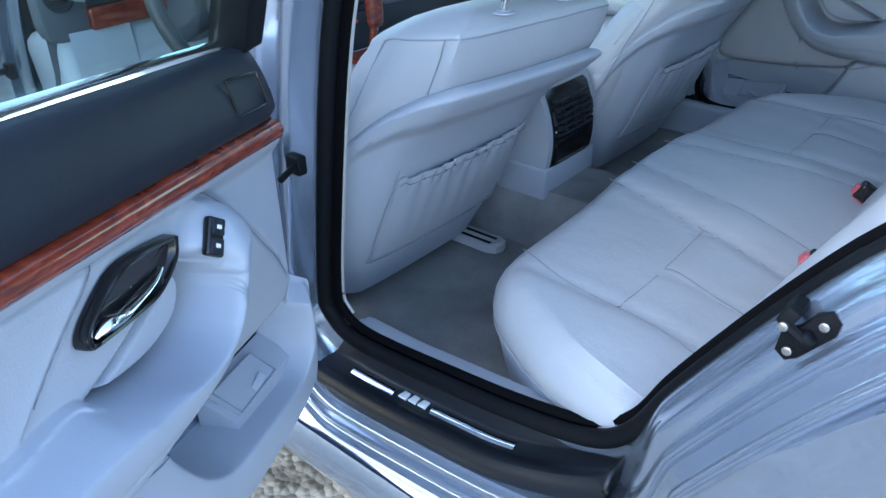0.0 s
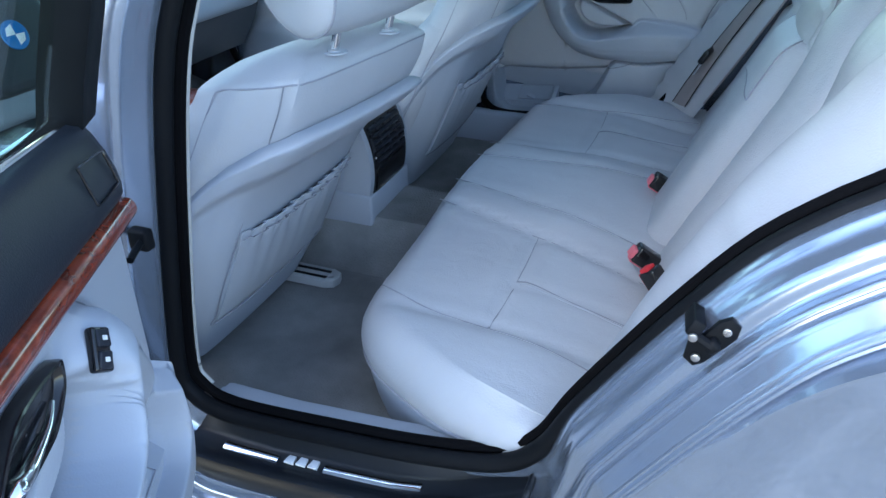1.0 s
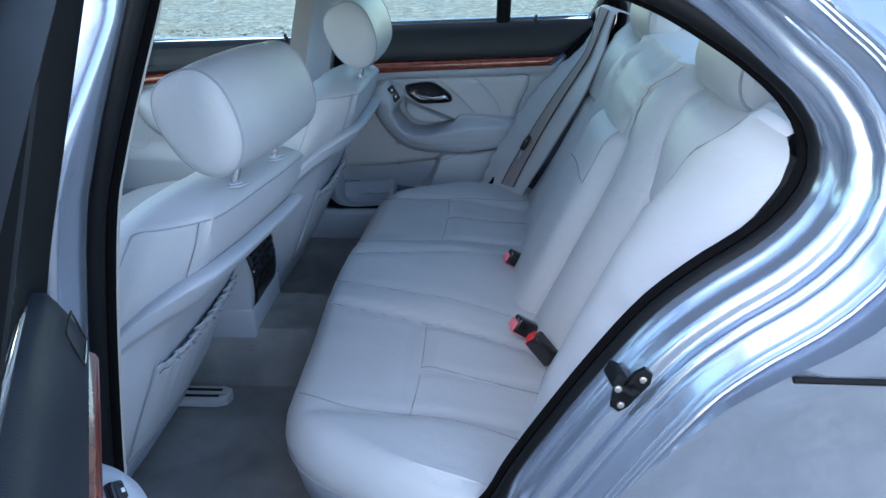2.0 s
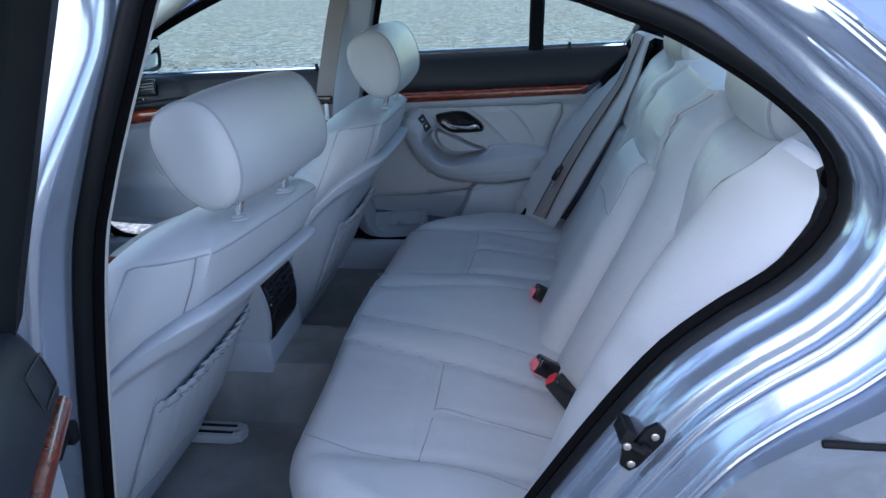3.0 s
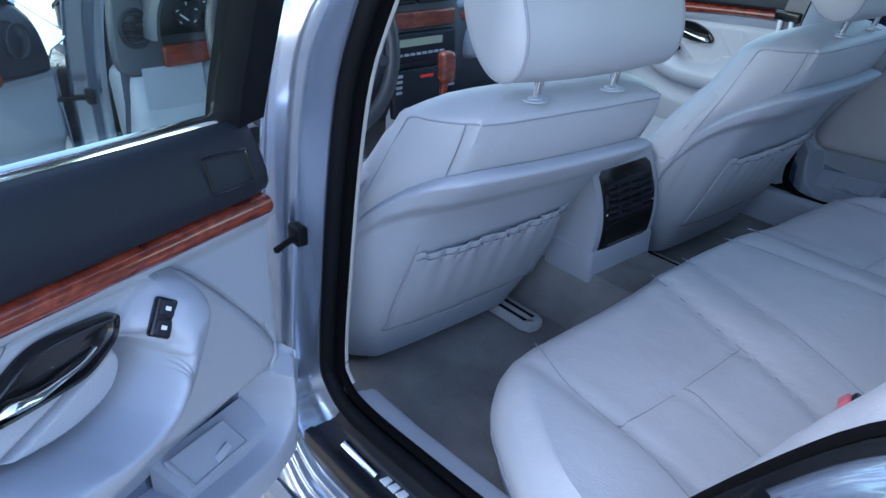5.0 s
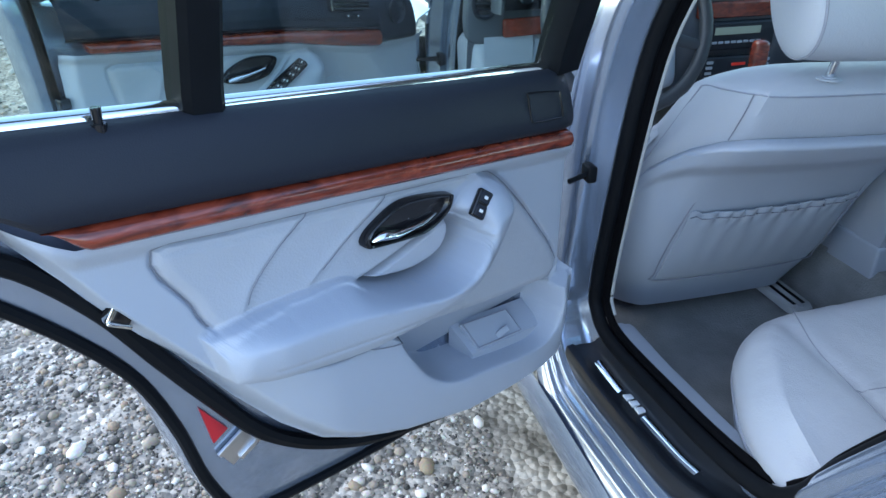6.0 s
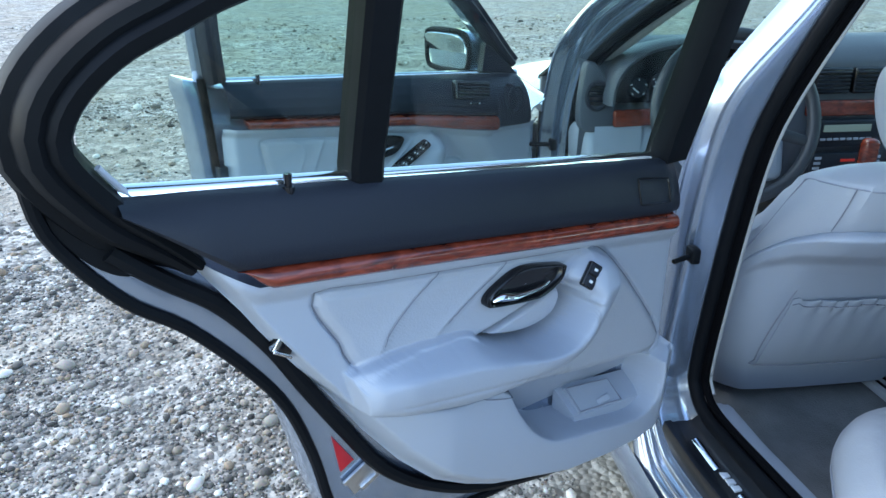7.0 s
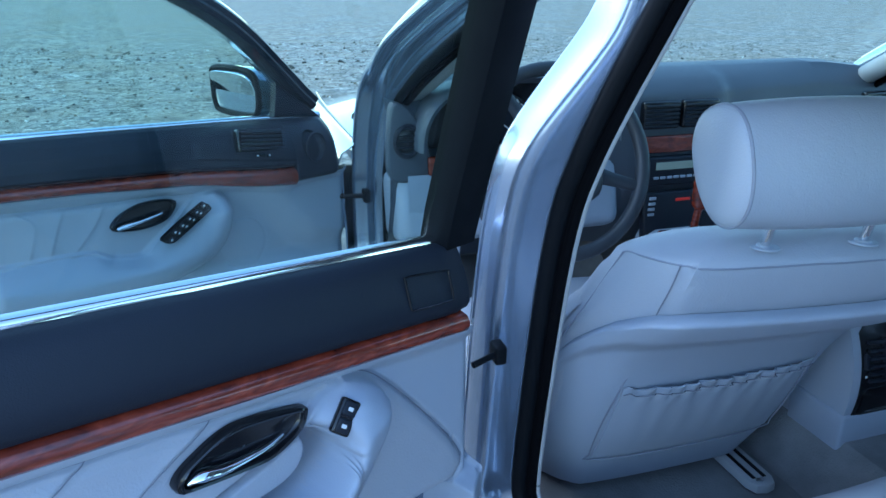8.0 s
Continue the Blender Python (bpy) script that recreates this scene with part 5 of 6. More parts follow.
def front_seat(origin, label, runner_y, twist=0.0):
    seat = thing("front_seat", label, "car seat", "front seats", at=origin)
    # plastic back shell: flat panel below, rolled shoulder above
    def hood_ring(xb, hc, hw):
        half = [(xb + 0.005, 0.09), (xb + 0.001, 0.150), (xb - 0.006, hc - 0.012), (xb - 0.018, hc + 0.004), (xb - 0.055, hw - 0.005), (xb - 0.085, hw), (xb - 0.122, hw - 0.008), (xb - 0.140, hw - 0.05)]
        return curve([(xb + 0.006, 0.0)] + half + [(xb - 0.142, 0.0)] + [(x, -y) for x, y in half[::-1]], 96, closed=True)
    cover = curve([(0.36, -0.246, 0.165, 0.205), (0.38, -0.236, 0.170, 0.215), (0.44, -0.203, 0.185, 0.240), (0.52, -0.163, 0.192, 0.252), (0.60, -0.130, 0.195, 0.256), (0.67, -0.100, 0.189, 0.249), (0.72, -0.066, 0.182, 0.237), (0.765, -0.029, 0.176, 0.222), (0.790, -0.017, 0.173, 0.214), (0.813, -0.009, 0.170, 0.207), (0.832, -0.003, 0.167, 0.201), (0.846, 0.000, 0.165, 0.196)], 120)
    stack = np.array([hood_ring(*c[1:]) for c in cover])
    def at_z(z):
        i = int(np.clip(np.searchsorted(cover[:, 0], z) - 1, 0, len(cover) - 2))
        f = float(np.clip((z - cover[i, 0]) / (cover[i + 1, 0] - cover[i, 0]), 0, 1))
        return stack[i] * (1 - f) + stack[i + 1] * f
    ring0 = at_z(0.72)
    order = sorted((j for j in range(96) if ring0[j, 0] > -0.066 - 0.088), key=lambda j: (math.atan2(ring0[j, 1], ring0[j, 0] + 0.15)))
    shell = []
    for j in order:
        a = min(1.0, abs(ring0[j, 1]) / 0.237) if ring0[j, 0] > -0.13 else 1.0
        zt = float(np.interp(a, [0, 0.66, 0.78, 0.88, 0.95, 0.99, 1.0], [0.776, 0.778, 0.770, 0.748, 0.710, 0.66, 0.62]))
        col = []
        for z in np.concatenate([np.linspace(0.366, zt - 0.10, 24), np.linspace(zt - 0.096, zt - 0.012, 22), zt - 0.012 * (1 - np.linspace(0.1, 1, 9))]):
            r0 = at_z(z)
            t = r0[(j + 1) % 96] - r0[j - 1]
            n = np.array([t[1], -t[0]]) / np.linalg.norm(t)
            n *= 1 if n @ (r0[j] - np.array([float(np.interp(z, cover[:, 0], cover[:, 1])) - 0.07, 0])) > 0 else -1
            d = zt - z
            thick = (0.011 + 0.016 * sm(-d, -0.078, -0.040)) * (1 - 0.75 * sm(a, 0.80, 1.0))
            thick *= math.sqrt(max(0.0, 1 - (1 - min(1.0, d / 0.012)) ** 2))
            col.append((*(r0[j] + n * (thick - 0.001)), z))
        shell.append(col)
    part("back_shell", grid(np.array(shell)), PLASTIC, seat, "grey plastic seat back shell")
    body = rings([(0.36, -0.262, 0.20, 0.12, 0.0), (0.5, -0.185, 0.246, 0.15, 0.0), (0.60, -0.140, 0.256, 0.16, 0.0), (0.68, -0.098, 0.248, 0.15, 0.020), (0.74, -0.066, 0.233, 0.14, 0.034), (0.775, -0.052, 0.212, 0.12, 0.040), (0.800, -0.048, 0.190, 0.10, 0.040), (0.812, -0.060, 0.170, 0.07, 0.03)], 64, 3.6)
    part("backrest", grid(body, close_v=True, cap=True), LEATHER, seat, "grey leather backrest with side bolsters")
    # leather hood: straight rear edge, angled corners and a sloping crowned top
    hood = []
    for z, xb, hc, hw in curve([tuple(c) for c in cover[::12]] + [tuple(cover[-1])], 46):
        q = hood_ring(xb, hc, hw)
        hood.append(np.column_stack([q, np.full(96, z)]))
    r, c = hood_ring(0.0, 0.165, 0.196), np.array([-0.075, 0.0])
    for k in (0.985, 0.955, 0.90, 0.80, 0.66, 0.48, 0.26, 0.02):
        q = c + (r - c) * k
        hood.append(np.column_stack([q, np.full(96, 0.849 + 0.026 * (1 - k ** 5))]))
    for q in hood:
        q[:, 2] -= 0.018 * sm(-q[:, 0], 0.055, 0.135) * sm(q[:, 2], 0.80, 0.846)
        q[:, 2] += 0.0016 * np.array([noise.noise((y * 18, x * 18, z * 18)) for x, y, z in q])
    part("backrest_hood", grid(np.array(hood), close_v=True, cap=True), LEATHER, seat, "grey leather backrest cover with piping")
    # piping along the top's rear edge and down both shoulders, and a stitched corner seam
    path = sorted([tuple(p) for p in hood[45] if p[0] > -0.060], key=lambda p: p[1])
    drop = [(-0.080, 0.1965, 0.8430), (-0.090, 0.2010, 0.826), (-0.116, 0.2255, 0.755), (-0.150, 0.250, 0.68), (-0.195, 0.258, 0.58), (-0.235, 0.248, 0.50)]
    path = [(x, -y, z) for x, y, z in drop[::-1]] + path + drop
    part("piping", tube(curve(path, 160), 0.0013, 6), PIPING, seat, "dark piping")
    for s in (-1, 1):
        part("corner_seam", tube(curve([(-0.011, s * 0.165, 0.847), (-0.019, s * 0.169, 0.815), (-0.036, s * 0.173, 0.772)], 14), 0.0009, 6), SEAM, seat)
    # map pocket: a framed panel with a gathered elastic edge
    pk = lambda y, z: np.interp(z, [0.40, 0.50, 0.60, 0.68], [-0.210, -0.163, -0.120, -0.093]) + 0.008 - 0.008 * (abs(y) / 0.17) ** 2.6
    fr = curve([(-0.158, 0.648), (-0.13, 0.662), (0.13, 0.662), (0.158, 0.648), (0.170, 0.56), (0.168, 0.475), (0.145, 0.452), (-0.145, 0.452), (-0.168, 0.475), (-0.170, 0.56)], 90, closed=True)
    part("pocket_groove", tube([(pk(y, z) + 0.0008, y * 1.012, 0.556 + (z - 0.556) * 1.02) for y, z in fr], 0.0012, 6, closed=True), PIPING, seat)
    ys, fs = np.linspace(-0.163, 0.163, 110), np.linspace(0, 1, 18)
    P = []
    for f in fs:
        row = []
        for y in ys:
            ph = y * 240 + 2.5 * noise.noise((y * 12, 0, 5))
            top = 0.624 + 0.0042 * (1 - 2 * abs(math.sin(0.5 * ph)) ** 0.8) + 0.002 * noise.noise((y * 30, 2, 0))
            z = 0.458 + (top - 0.458) * f
            g = 0.0055 * math.exp(-((1 - f) / 0.12) ** 2) * math.cos(ph) + 0.0014 * f * math.sin(0.6 * ph + 3 * f) + 0.005 * noise.noise((y * 18, f * 2.2, 1)) * f
            row.append((pk(y, z) + 0.0025 + 0.007 * f ** 5 * (1 - (abs(y) / 0.165) ** 6) + 0.006 * math.sin(math.pi * f * 0.85) * (1 - (abs(y) / 0.165) ** 4) + g * (1 - (abs(y) / 0.165) ** 6), y, z))
        P.append(row)
    pocket = part("pocket", solid(P, (-0.003, 0, 0)), LEATHER_LOW, seat, "gathered elastic map pocket")
    part("pocket_hem", tube([tuple(np.array(q) + np.array([0.001, 0, -0.010])) for q in P[-1]], 0.0009, 6), SEAM, pocket)
    # head restraint on two chrome posts
    hr = []
    ends = [(1.0, 0.03), (0.998, 0.28), (0.99, 0.52), (0.972, 0.72), (0.945, 0.86), (0.915, 0.925), (0.90, 0.935), (0.885, 0.95)]
    for s, k in [(-e, q) for e, q in ends] + [(q, 1.02 - 0.07 * abs(q / 0.85) ** 2.2) for q in np.linspace(-0.85, 0.85, 25)] + [(e, q) for e, q in ends[::-1]]:
        a = np.linspace(0, 2 * math.pi, 48, endpoint=False)
        c_, s_ = np.cos(a), np.sin(a)
        # rounded section, fuller at the top than at the foot
        ex = np.sign(c_) * np.abs(c_) ** 0.86 * (0.054 + 0.007 * s_) * k
        ez = np.sign(s_) * np.abs(s_) ** 0.86 * 0.075 * k
        t = radians(22)
        hr.append(np.stack([-0.010 + ex * math.cos(t) - ez * math.sin(t), -0.005 + 0.137 * s * np.ones(48), 0.967 + ez * math.cos(t) + ex * math.sin(t)], 1))
    rest = part("head_restraint", grid(np.array(hr), close_v=True, cap=True), LEATHER, seat, "grey leather head restraint")
    for s in (-1, 1):
        k = hr[6 if s < 0 else -7]
        part("piping", tube(k + np.array([0, s * 0.0004, 0]), 0.0020, 6, closed=True, up=(0, 1, 0)), PIPING, rest)
        part("post", tube(curve([(-0.010, s * 0.0640, 0.862), (-0.004, s * 0.0640, 0.885), (0.006, s * 0.0640, 0.925)], 8), 0.0055, 12), CHROME, seat, "chrome head restraint post")
        part("post_collar", joined(disc((-0.008, s * 0.0640, 0.8655), 0.0165, "z", 0.0025, 28), disc((-0.008, s * 0.0640, 0.8670), 0.0092, "z", 0.003, 16)), PLASTIC, seat, "grey plastic post collar")
    # cushion and runner
    cu = rings([(0.40, -0.24, 0.22, 0.50, 0), (0.45, -0.20, 0.262, 0.54, 0), (0.50, -0.20, 0.262, 0.54, 0), (0.525, -0.22, 0.24, 0.50, 0), (0.535, -0.27, 0.15, 0.38, 0)], 60)
    part("seat_cushion", grid(cu, close_v=True, cap=True), LEATHER, seat, "grey leather seat cushion")
    y = runner_y
    base = [(-0.45, y - 0.026), (-0.17, y - 0.026), (-0.152, y - 0.018), (-0.147, y), (-0.152, y + 0.018), (-0.17, y + 0.026), (-0.45, y + 0.026)]
    rail = part("runner", plate(base, 0.016, 0.004, ((0, 0, 0.338), (1, 0, 0), (0, 1, 0), (0, 0, 1))), BONE, seat, "pale plastic covered seat runner")
    for d in (-0.011, 0.010):
        part("runner_slot", rbox((0.26, 0.008, 0.004), 0.0015, (-0.30, y + d, 0.3535)), BLACK, rail)
    part("bolt", disc((-0.163, y - 0.006, 0.353), 0.006, "z", 0.004, 10), STEEL, rail)
    # the upper backrest stands a little turned
    for ob in seat.children_recursive:
        for v in ob.data.vertices:
            v.co.x += twist * sm(v.co.z, 0.58, 0.83) * (v.co.y + 0.165)
    return seat


front_seat((0.0, -0.3585, 0.0), "grey leather front seat with a gathered map pocket on its back", 0.165, 0.15)
front_seat((0.070, 0.3585, 0.016), "grey leather front seat with a gathered map pocket on its back", -0.165)


# ---- rear bench ----
def bench_top(x, y):
    """Height of the bench's upholstery."""
    a = abs(y)
    z = 0.523 + 0.008 * (1 - sm(x, 0.06, 0.25)) - 0.032 * sm(x, 0.25, 0.48)
    z += 0.010 * sm(a, 0.42, 0.56)
    z += 0.014 * (1 - sm(a, 0.13, 0.22)) * (1 - 0.3 * sm(x, 0.05, 0.4))
    z -= 0.007 * math.exp(-((a - (0.150 + 0.24 * (x - 0.05) if x < 0.3 else 0.210 + 0.2 * (x - 0.3))) / 0.010) ** 2)
    z -= 0.003 * math.exp(-((a - (0.065 + 0.22 * (x - 0.05))) / 0.012) ** 2)
    z -= 0.006 * math.exp(-((a - 0.478) / 0.014) ** 2) * sm(x, 0.06, 0.10)
    if 0.20 < a < 0.478:
        z -= 0.006 * math.exp(-((x - 0.246) / 0.012) ** 2)
        if x > 0.246:
            z -= 0.004 * math.exp(-((a - 0.358) / 0.010) ** 2)
    z += 0.0012 * noise.noise((x * 14, y * 14, 2)) + 0.0005 * noise.noise((x * 45, y * 45, 2))
    return z


FAR_WING = []


def build_bench():
    bench = thing("rear_bench", "grey leather rear bench with three places and folding centre armrest", "bench seat")
    # plan of the front edge, rounded off beside each door
    half = [(0.47, -0.655), (0.40, -0.655), (0.33, -0.650), (0.24, -0.628), (0.165, -0.592), (0.105, -0.552), (0.066, -0.500), (0.050, -0.44), (0.046, -0.34), (0.040, -0.20), (0.034, -0.10), (0.032, 0.0)]
    c = curve(half + [(x, -y) for x, y in half[-2::-1]], 150)
    t = np.gradient(c, axis=0)
    t /= np.linalg.norm(t, axis=1)[:, None]
    nrm = np.stack([-t[:, 1], t[:, 0]], 1)
    nrm *= np.sign(np.sum(nrm * (np.array([0.35, 0]) - c), axis=1))[:, None]
    rows = []
    for inset, z in ((0.030, 0.335), (0.022, 0.36), (0.010, 0.40), (0.002, 0.44), (-0.002, 0.465)):
        q = c + nrm * inset
        rows.append(np.column_stack([q, np.full(len(q), z)]))
    part("bench_skirt", grid(np.array(rows)), LEATHER_LOW, bench, "grey vinyl bench skirt")
    rows = []
    prof = [(-0.002, 0.462, 0), (-0.006, 0.478, 0), (-0.004, 0.492, 0), (0.004, 0.505, 0.3), (0.016, 0.515, 0.7), (0.032, 0.521, 0.95)]
    for inset, z, k in prof:
        q = c + nrm * inset
        rows.append(np.array([(x, y, z + k * (bench_top(x, y) - 0.523) + 0.0022 * noise.noise((x * 40, y * 40, 7))) for x, y in q]))
    inner = c + nrm * 0.032
    back = np.column_stack([np.full(len(c), 0.50), np.interp(np.linspace(0, 1, len(c)), [0, 0.12, 0.88, 1], [-0.64, -0.60, 0.60, 0.64])])
    for v in np.linspace(0.035, 1, 34):
        q = inner * (1 - v) + back * v
        rows.append(np.array([(x, y, bench_top(x, y)) for x, y in q]))
    part("bench_cushion", grid(np.array(rows)), LEATHER, bench, "grey leather bench cushion")
    edge = c + nrm * -0.003
    part("piping", tube(np.column_stack([edge, np.full(len(c), 0.4635)]), 0.0024, 6), PIPING, bench)
    for s in (-1, 1):
        on = lambda pts: [(x, y * s, bench_top(x, y * s) + 0.0006) for x, y in curve(pts, 30)]
        for pts in ([(0.05, 0.150), (0.10, 0.162), (0.20, 0.186), (0.30, 0.210), (0.45, 0.240)], [(0.05, 0.065), (0.15, 0.087), (0.28, 0.115), (0.42, 0.146)], [(0.07, 0.445), (0.15, 0.470), (0.246, 0.482), (0.36, 0.50), (0.46, 0.53)], [(0.246, 0.198), (0.250, 0.30), (0.250, 0.40), (0.246, 0.480)], [(0.250, 0.345), (0.30, 0.352), (0.38, 0.366), (0.46, 0.380)]):
            part("cushion_seam", tube(on(pts), 0.0009, 6), SEAM, bench)
        part("stitching", tube(on([(0.256, 0.351), (0.30, 0.358), (0.38, 0.372), (0.45, 0.385)]), 0.0006, 6), PLASTIC, bench)
    # backrest: a leaning, padded sheet
    lean = lambda z: 0.457 + (z - 0.52) * 0.455
    nz = np.vectorize(lambda p, q, r: noise.noise((p, q, r)))
    fold_y = lambda z: np.interp(z, [0.47, 0.70, 0.81, 0.883, 0.947, 0.985], [0.298, 0.305, 0.312, 0.272, 0.248, 0.255])
    pillow_y = lambda z: np.interp(z, [0.83, 0.88, 0.93, 0.985], [0.122, 0.128, 0.142, 0.175])
    def back_x(y, z):
        """The upholstered back: bolsters beside the armrest, hollow outer panels, a gathered pillow over the armrest."""
        y, z = np.asarray(y, float), np.asarray(z, float)
        a, p, q = np.abs(y), fold_y(z), pillow_y(z)
        x = lean(z) + 0.016
        x -= 0.030 * np.sin(np.pi * np.clip((a - 0.11) / (p - 0.11), 0, 1)) ** 0.8
        x -= 0.012 * np.sin(np.pi * np.clip((a - p) / (0.49 - p), 0, 1)) ** 0.7
        x += 0.009 * np.exp(-((a - p) / 0.006) ** 2) * sm(z, 0.76, 0.81) + 0.008 * np.exp(-((a - p) / 0.02) ** 2) * (1 - sm(z, 0.74, 0.80))
        x += 0.009 * np.exp(-((z - 0.808) / 0.007) ** 2) * sm(a, p - 0.004, p + 0.010)
        x += 0.010 * np.exp(-((a - 0.136) / 0.010) ** 2) * (1 - sm(z, 0.82, 0.86))
        full = np.sqrt(np.clip(1 - (a / q) ** 3.5, 0, 1)) * sm(z, 0.826, 0.846)
        x -= 0.036 * full
        x += 0.0055 * nz(y * 16, z * 60, 5) * sm(z, 0.825, 0.84) * np.exp(-((a / q - 0.85) / 0.35) ** 2) * (a < q)
        a0 = np.interp(z, [0.5, 0.65, 0.78, 0.90, 0.985], [0.565, 0.485, 0.430, 0.450, 0.530])
        x += 0.07 * sm(a, a0 + 0.012, a0 + 0.060)
        x += 0.030 * sm(z, 0.94, 0.985) - 0.012 * np.exp(-((z - 0.90) / 0.05) ** 2)
        x += 0.0018 * nz(y * 10, z * 10, 3) + 0.0010 * nz(y * 40, z * 26, 3)
        return np.stack([x, y, z], -1)
    Y, Z = np.meshgrid(np.linspace(-0.60, 0.60, 300), np.linspace(0.47, 0.985, 160))
    part("bench_back", solid(back_x(Y, Z), (0.08, 0, 0.01)), LEATHER, bench, "grey leather bench backrest")
    for s in (-1, 1):
        for pts in ([(float(fold_y(z)), z) for z in (0.812, 0.84, 0.87, 0.90, 0.93, 0.96, 0.978)], [(0.314, 0.808), (0.36, 0.808), (0.42, 0.808)], [(float(pillow_y(z)) * 0.99, z) for z in (0.836, 0.87, 0.90, 0.93, 0.96, 0.978)]):
            c = curve([(s * y, z) for y, z in pts], 24)
            part("back_seam", tube(back_x(c[:, 0], c[:, 1]) + np.array([-0.0004, 0, 0]), 0.0009, 6), SEAM, bench)
        # side wing beside the door
        W = []
        for t in np.linspace(0, 1, 40):
            z = 0.50 + 0.485 * t
            xo = np.interp(z, [0.47, 0.51, 0.58, 0.648, 0.727, 0.80, 0.85, 0.885, 0.93, 0.965, 1.0], [0.35, 0.375, 0.405, 0.445, 0.492, 0.545, 0.598, 0.640, 0.672, 0.68, 0.668])
            yo = (0.645 if s < 0 else 0.688) - 0.02 * t
            xi = lean(z) - 0.006
            xo -= 0.0 if s < 0 else 0.045
            yi = np.interp(t, [0, 0.3, 0.6, 0.68, 0.86, 0.94, 1], [0.565, 0.480, 0.415, 0.410, 0.440, 0.505, 0.54])
            row = []
            for f in np.linspace(0, 1, 16):
                x, y = xi + (xo - xi) * f, yi + (yo - yi) * f
                puff = (0.034 if s < 0 else 0.016) * math.sin(math.pi * f) ** 0.8 * (0.5 + 0.5 * sm(t, 0, 0.4)) * (1 - 0.6 * sm(t, 0.9, 1))
                wr = 0.0034 * math.sin(70 * t + 2 * noise.noise((t * 9, 0, s))) * math.exp(-((f - 0.95) / 0.2) ** 2) * (1 - sm(t, 0.75, 0.9))
                row.append((x - puff + wr, s * (y - 0.3 * puff), z + 0.010 * math.sin(math.pi * f) * sm(t, 0.8, 1)))
            W.append(row)
        top = [(x + 0.05, y, z - 0.005) for x, y, z in W[-1]]
        W.append([(x + 0.012, y, z + 0.008) for x, y, z in W[-1]])
        W.append(top)
        part("side_wing", grid(np.array(W)), LEATHER, bench, "grey leather side wing of the bench")
        part("piping", tube([tuple(np.array(r[0]) + np.array([-0.002, -s * 0.001, 0])) for r in W[4:-2]], 0.0022, 6), WEB, bench)
        if s > 0:
            FAR_WING.extend(W)
    # folding armrest pad and its pull flap
    def pad(k, z, up=0.0):
        e = math.sqrt(max(0.0, 1 - float(np.clip((z - 0.825) / 0.035, 0, 1)) ** 2))
        return (lean(z) + 0.010 - (0.050 + up) * (0.25 + 0.75 * e) * (1 - abs(k) ** 7) + 0.0008 * noise.noise((k * 4, z * 20, 9)), 0.128 * k, z)
    part("centre_armrest", solid([[pad(k, z) for k in np.linspace(-1, 1, 31)] for z in np.linspace(0.50, 0.860, 44)], (0.03, 0, 0)), LEATHER, bench, "folded centre armrest")
    for k in (-1, 1):
        part("armrest_seam", tube([np.array(pad(k * 0.995, z)) + np.array([0.003, 0, 0]) for z in np.linspace(0.50, 0.855, 30)], 0.0026, 6), SEAM, bench)
    side_ = 0.74
    P = [[pad(side_ * k, 0.770 + 0.086 * t - 0.010 * (1 - t) * k * k, 0.0025) for k in np.linspace(-1, 1, 21)] for t in np.linspace(0, 1, 20)]
    part("armrest_flap", solid(P, (0.004, 0, 0)), LEATHER, bench, "stitched leather flap of the armrest")
    hem = [r[0] for r in P[::-1]] + P[0][1:-1] + [r[-1] for r in P]
    part("flap_edge", tube([tuple(np.array(q) + np.array([-0.0004, 0, 0])) for q in hem], 0.0013, 6), PIPING, bench)
    # rear head restraints
    for y in (-0.335, 0.275):
        q = []
        for s in np.linspace(-1, 1, 21):
            k = 0.62 + 0.38 * (1 - abs(s) ** 4) ** 0.5
            a = np.linspace(0, 2 * math.pi, 30, endpoint=False)
            q.append(np.stack([0.722 + 0.052 * k * np.cos(a) + 0.02 * k * np.sin(a), y + 0.125 * s * np.ones(30), 1.03 + 0.072 * k * np.sin(a)], 1))
        r = part("head_restraint", grid(np.array(q), close_v=True, cap=True), LEATHER, bench, "grey leather rear head restraint")
        part("piping", tube(q[1], 0.0022, 6, closed=True, up=(0, 1, 0)), PIPING, r)


build_bench()


# ---- belt buckles and belts ----
def buckle(at, rot, label, red):
    b = thing("belt_buckle", label, "belt buckle", "rear belt buckles", at=at)
    m = pose(0, 0, 0, *rot)
    part("housing", moved(rbox((0.030, 0.026, 0.056), 0.005), m), BLACK, b)
    part("release_button", moved(rbox((0.018, 0.020, 0.012), 0.003, (-0.003, 0, 0.027)), m), red, b, "red release button")
    part("button_face", moved(rbox((0.006, 0.018, 0.030), 0.002, (-0.0145, 0, 0.012)), m), red, b)


buckle((0.430, -0.222, 0.527), (0, -55, 20), "black belt buckle with faded red button on the bench", RED_PALE)
buckle((0.455, -0.298, 0.530), (10, -40, -30), "black belt buckle with bright red button on the bench", RED)
buckle((0.423, 0.085, 0.522), (0, -60, 10), "black belt buckle with faded red button on the bench", RED_PALE)


def strap(pts, width, across, lift=(0.0, -0.002, 0.001)):
    c = curve(pts, 40)
    a = np.asarray(across, float)
    a /= np.linalg.norm(a)
    return solid(np.array([[p - a * width / 2, p, p + a * width / 2] for p in c]), lift)


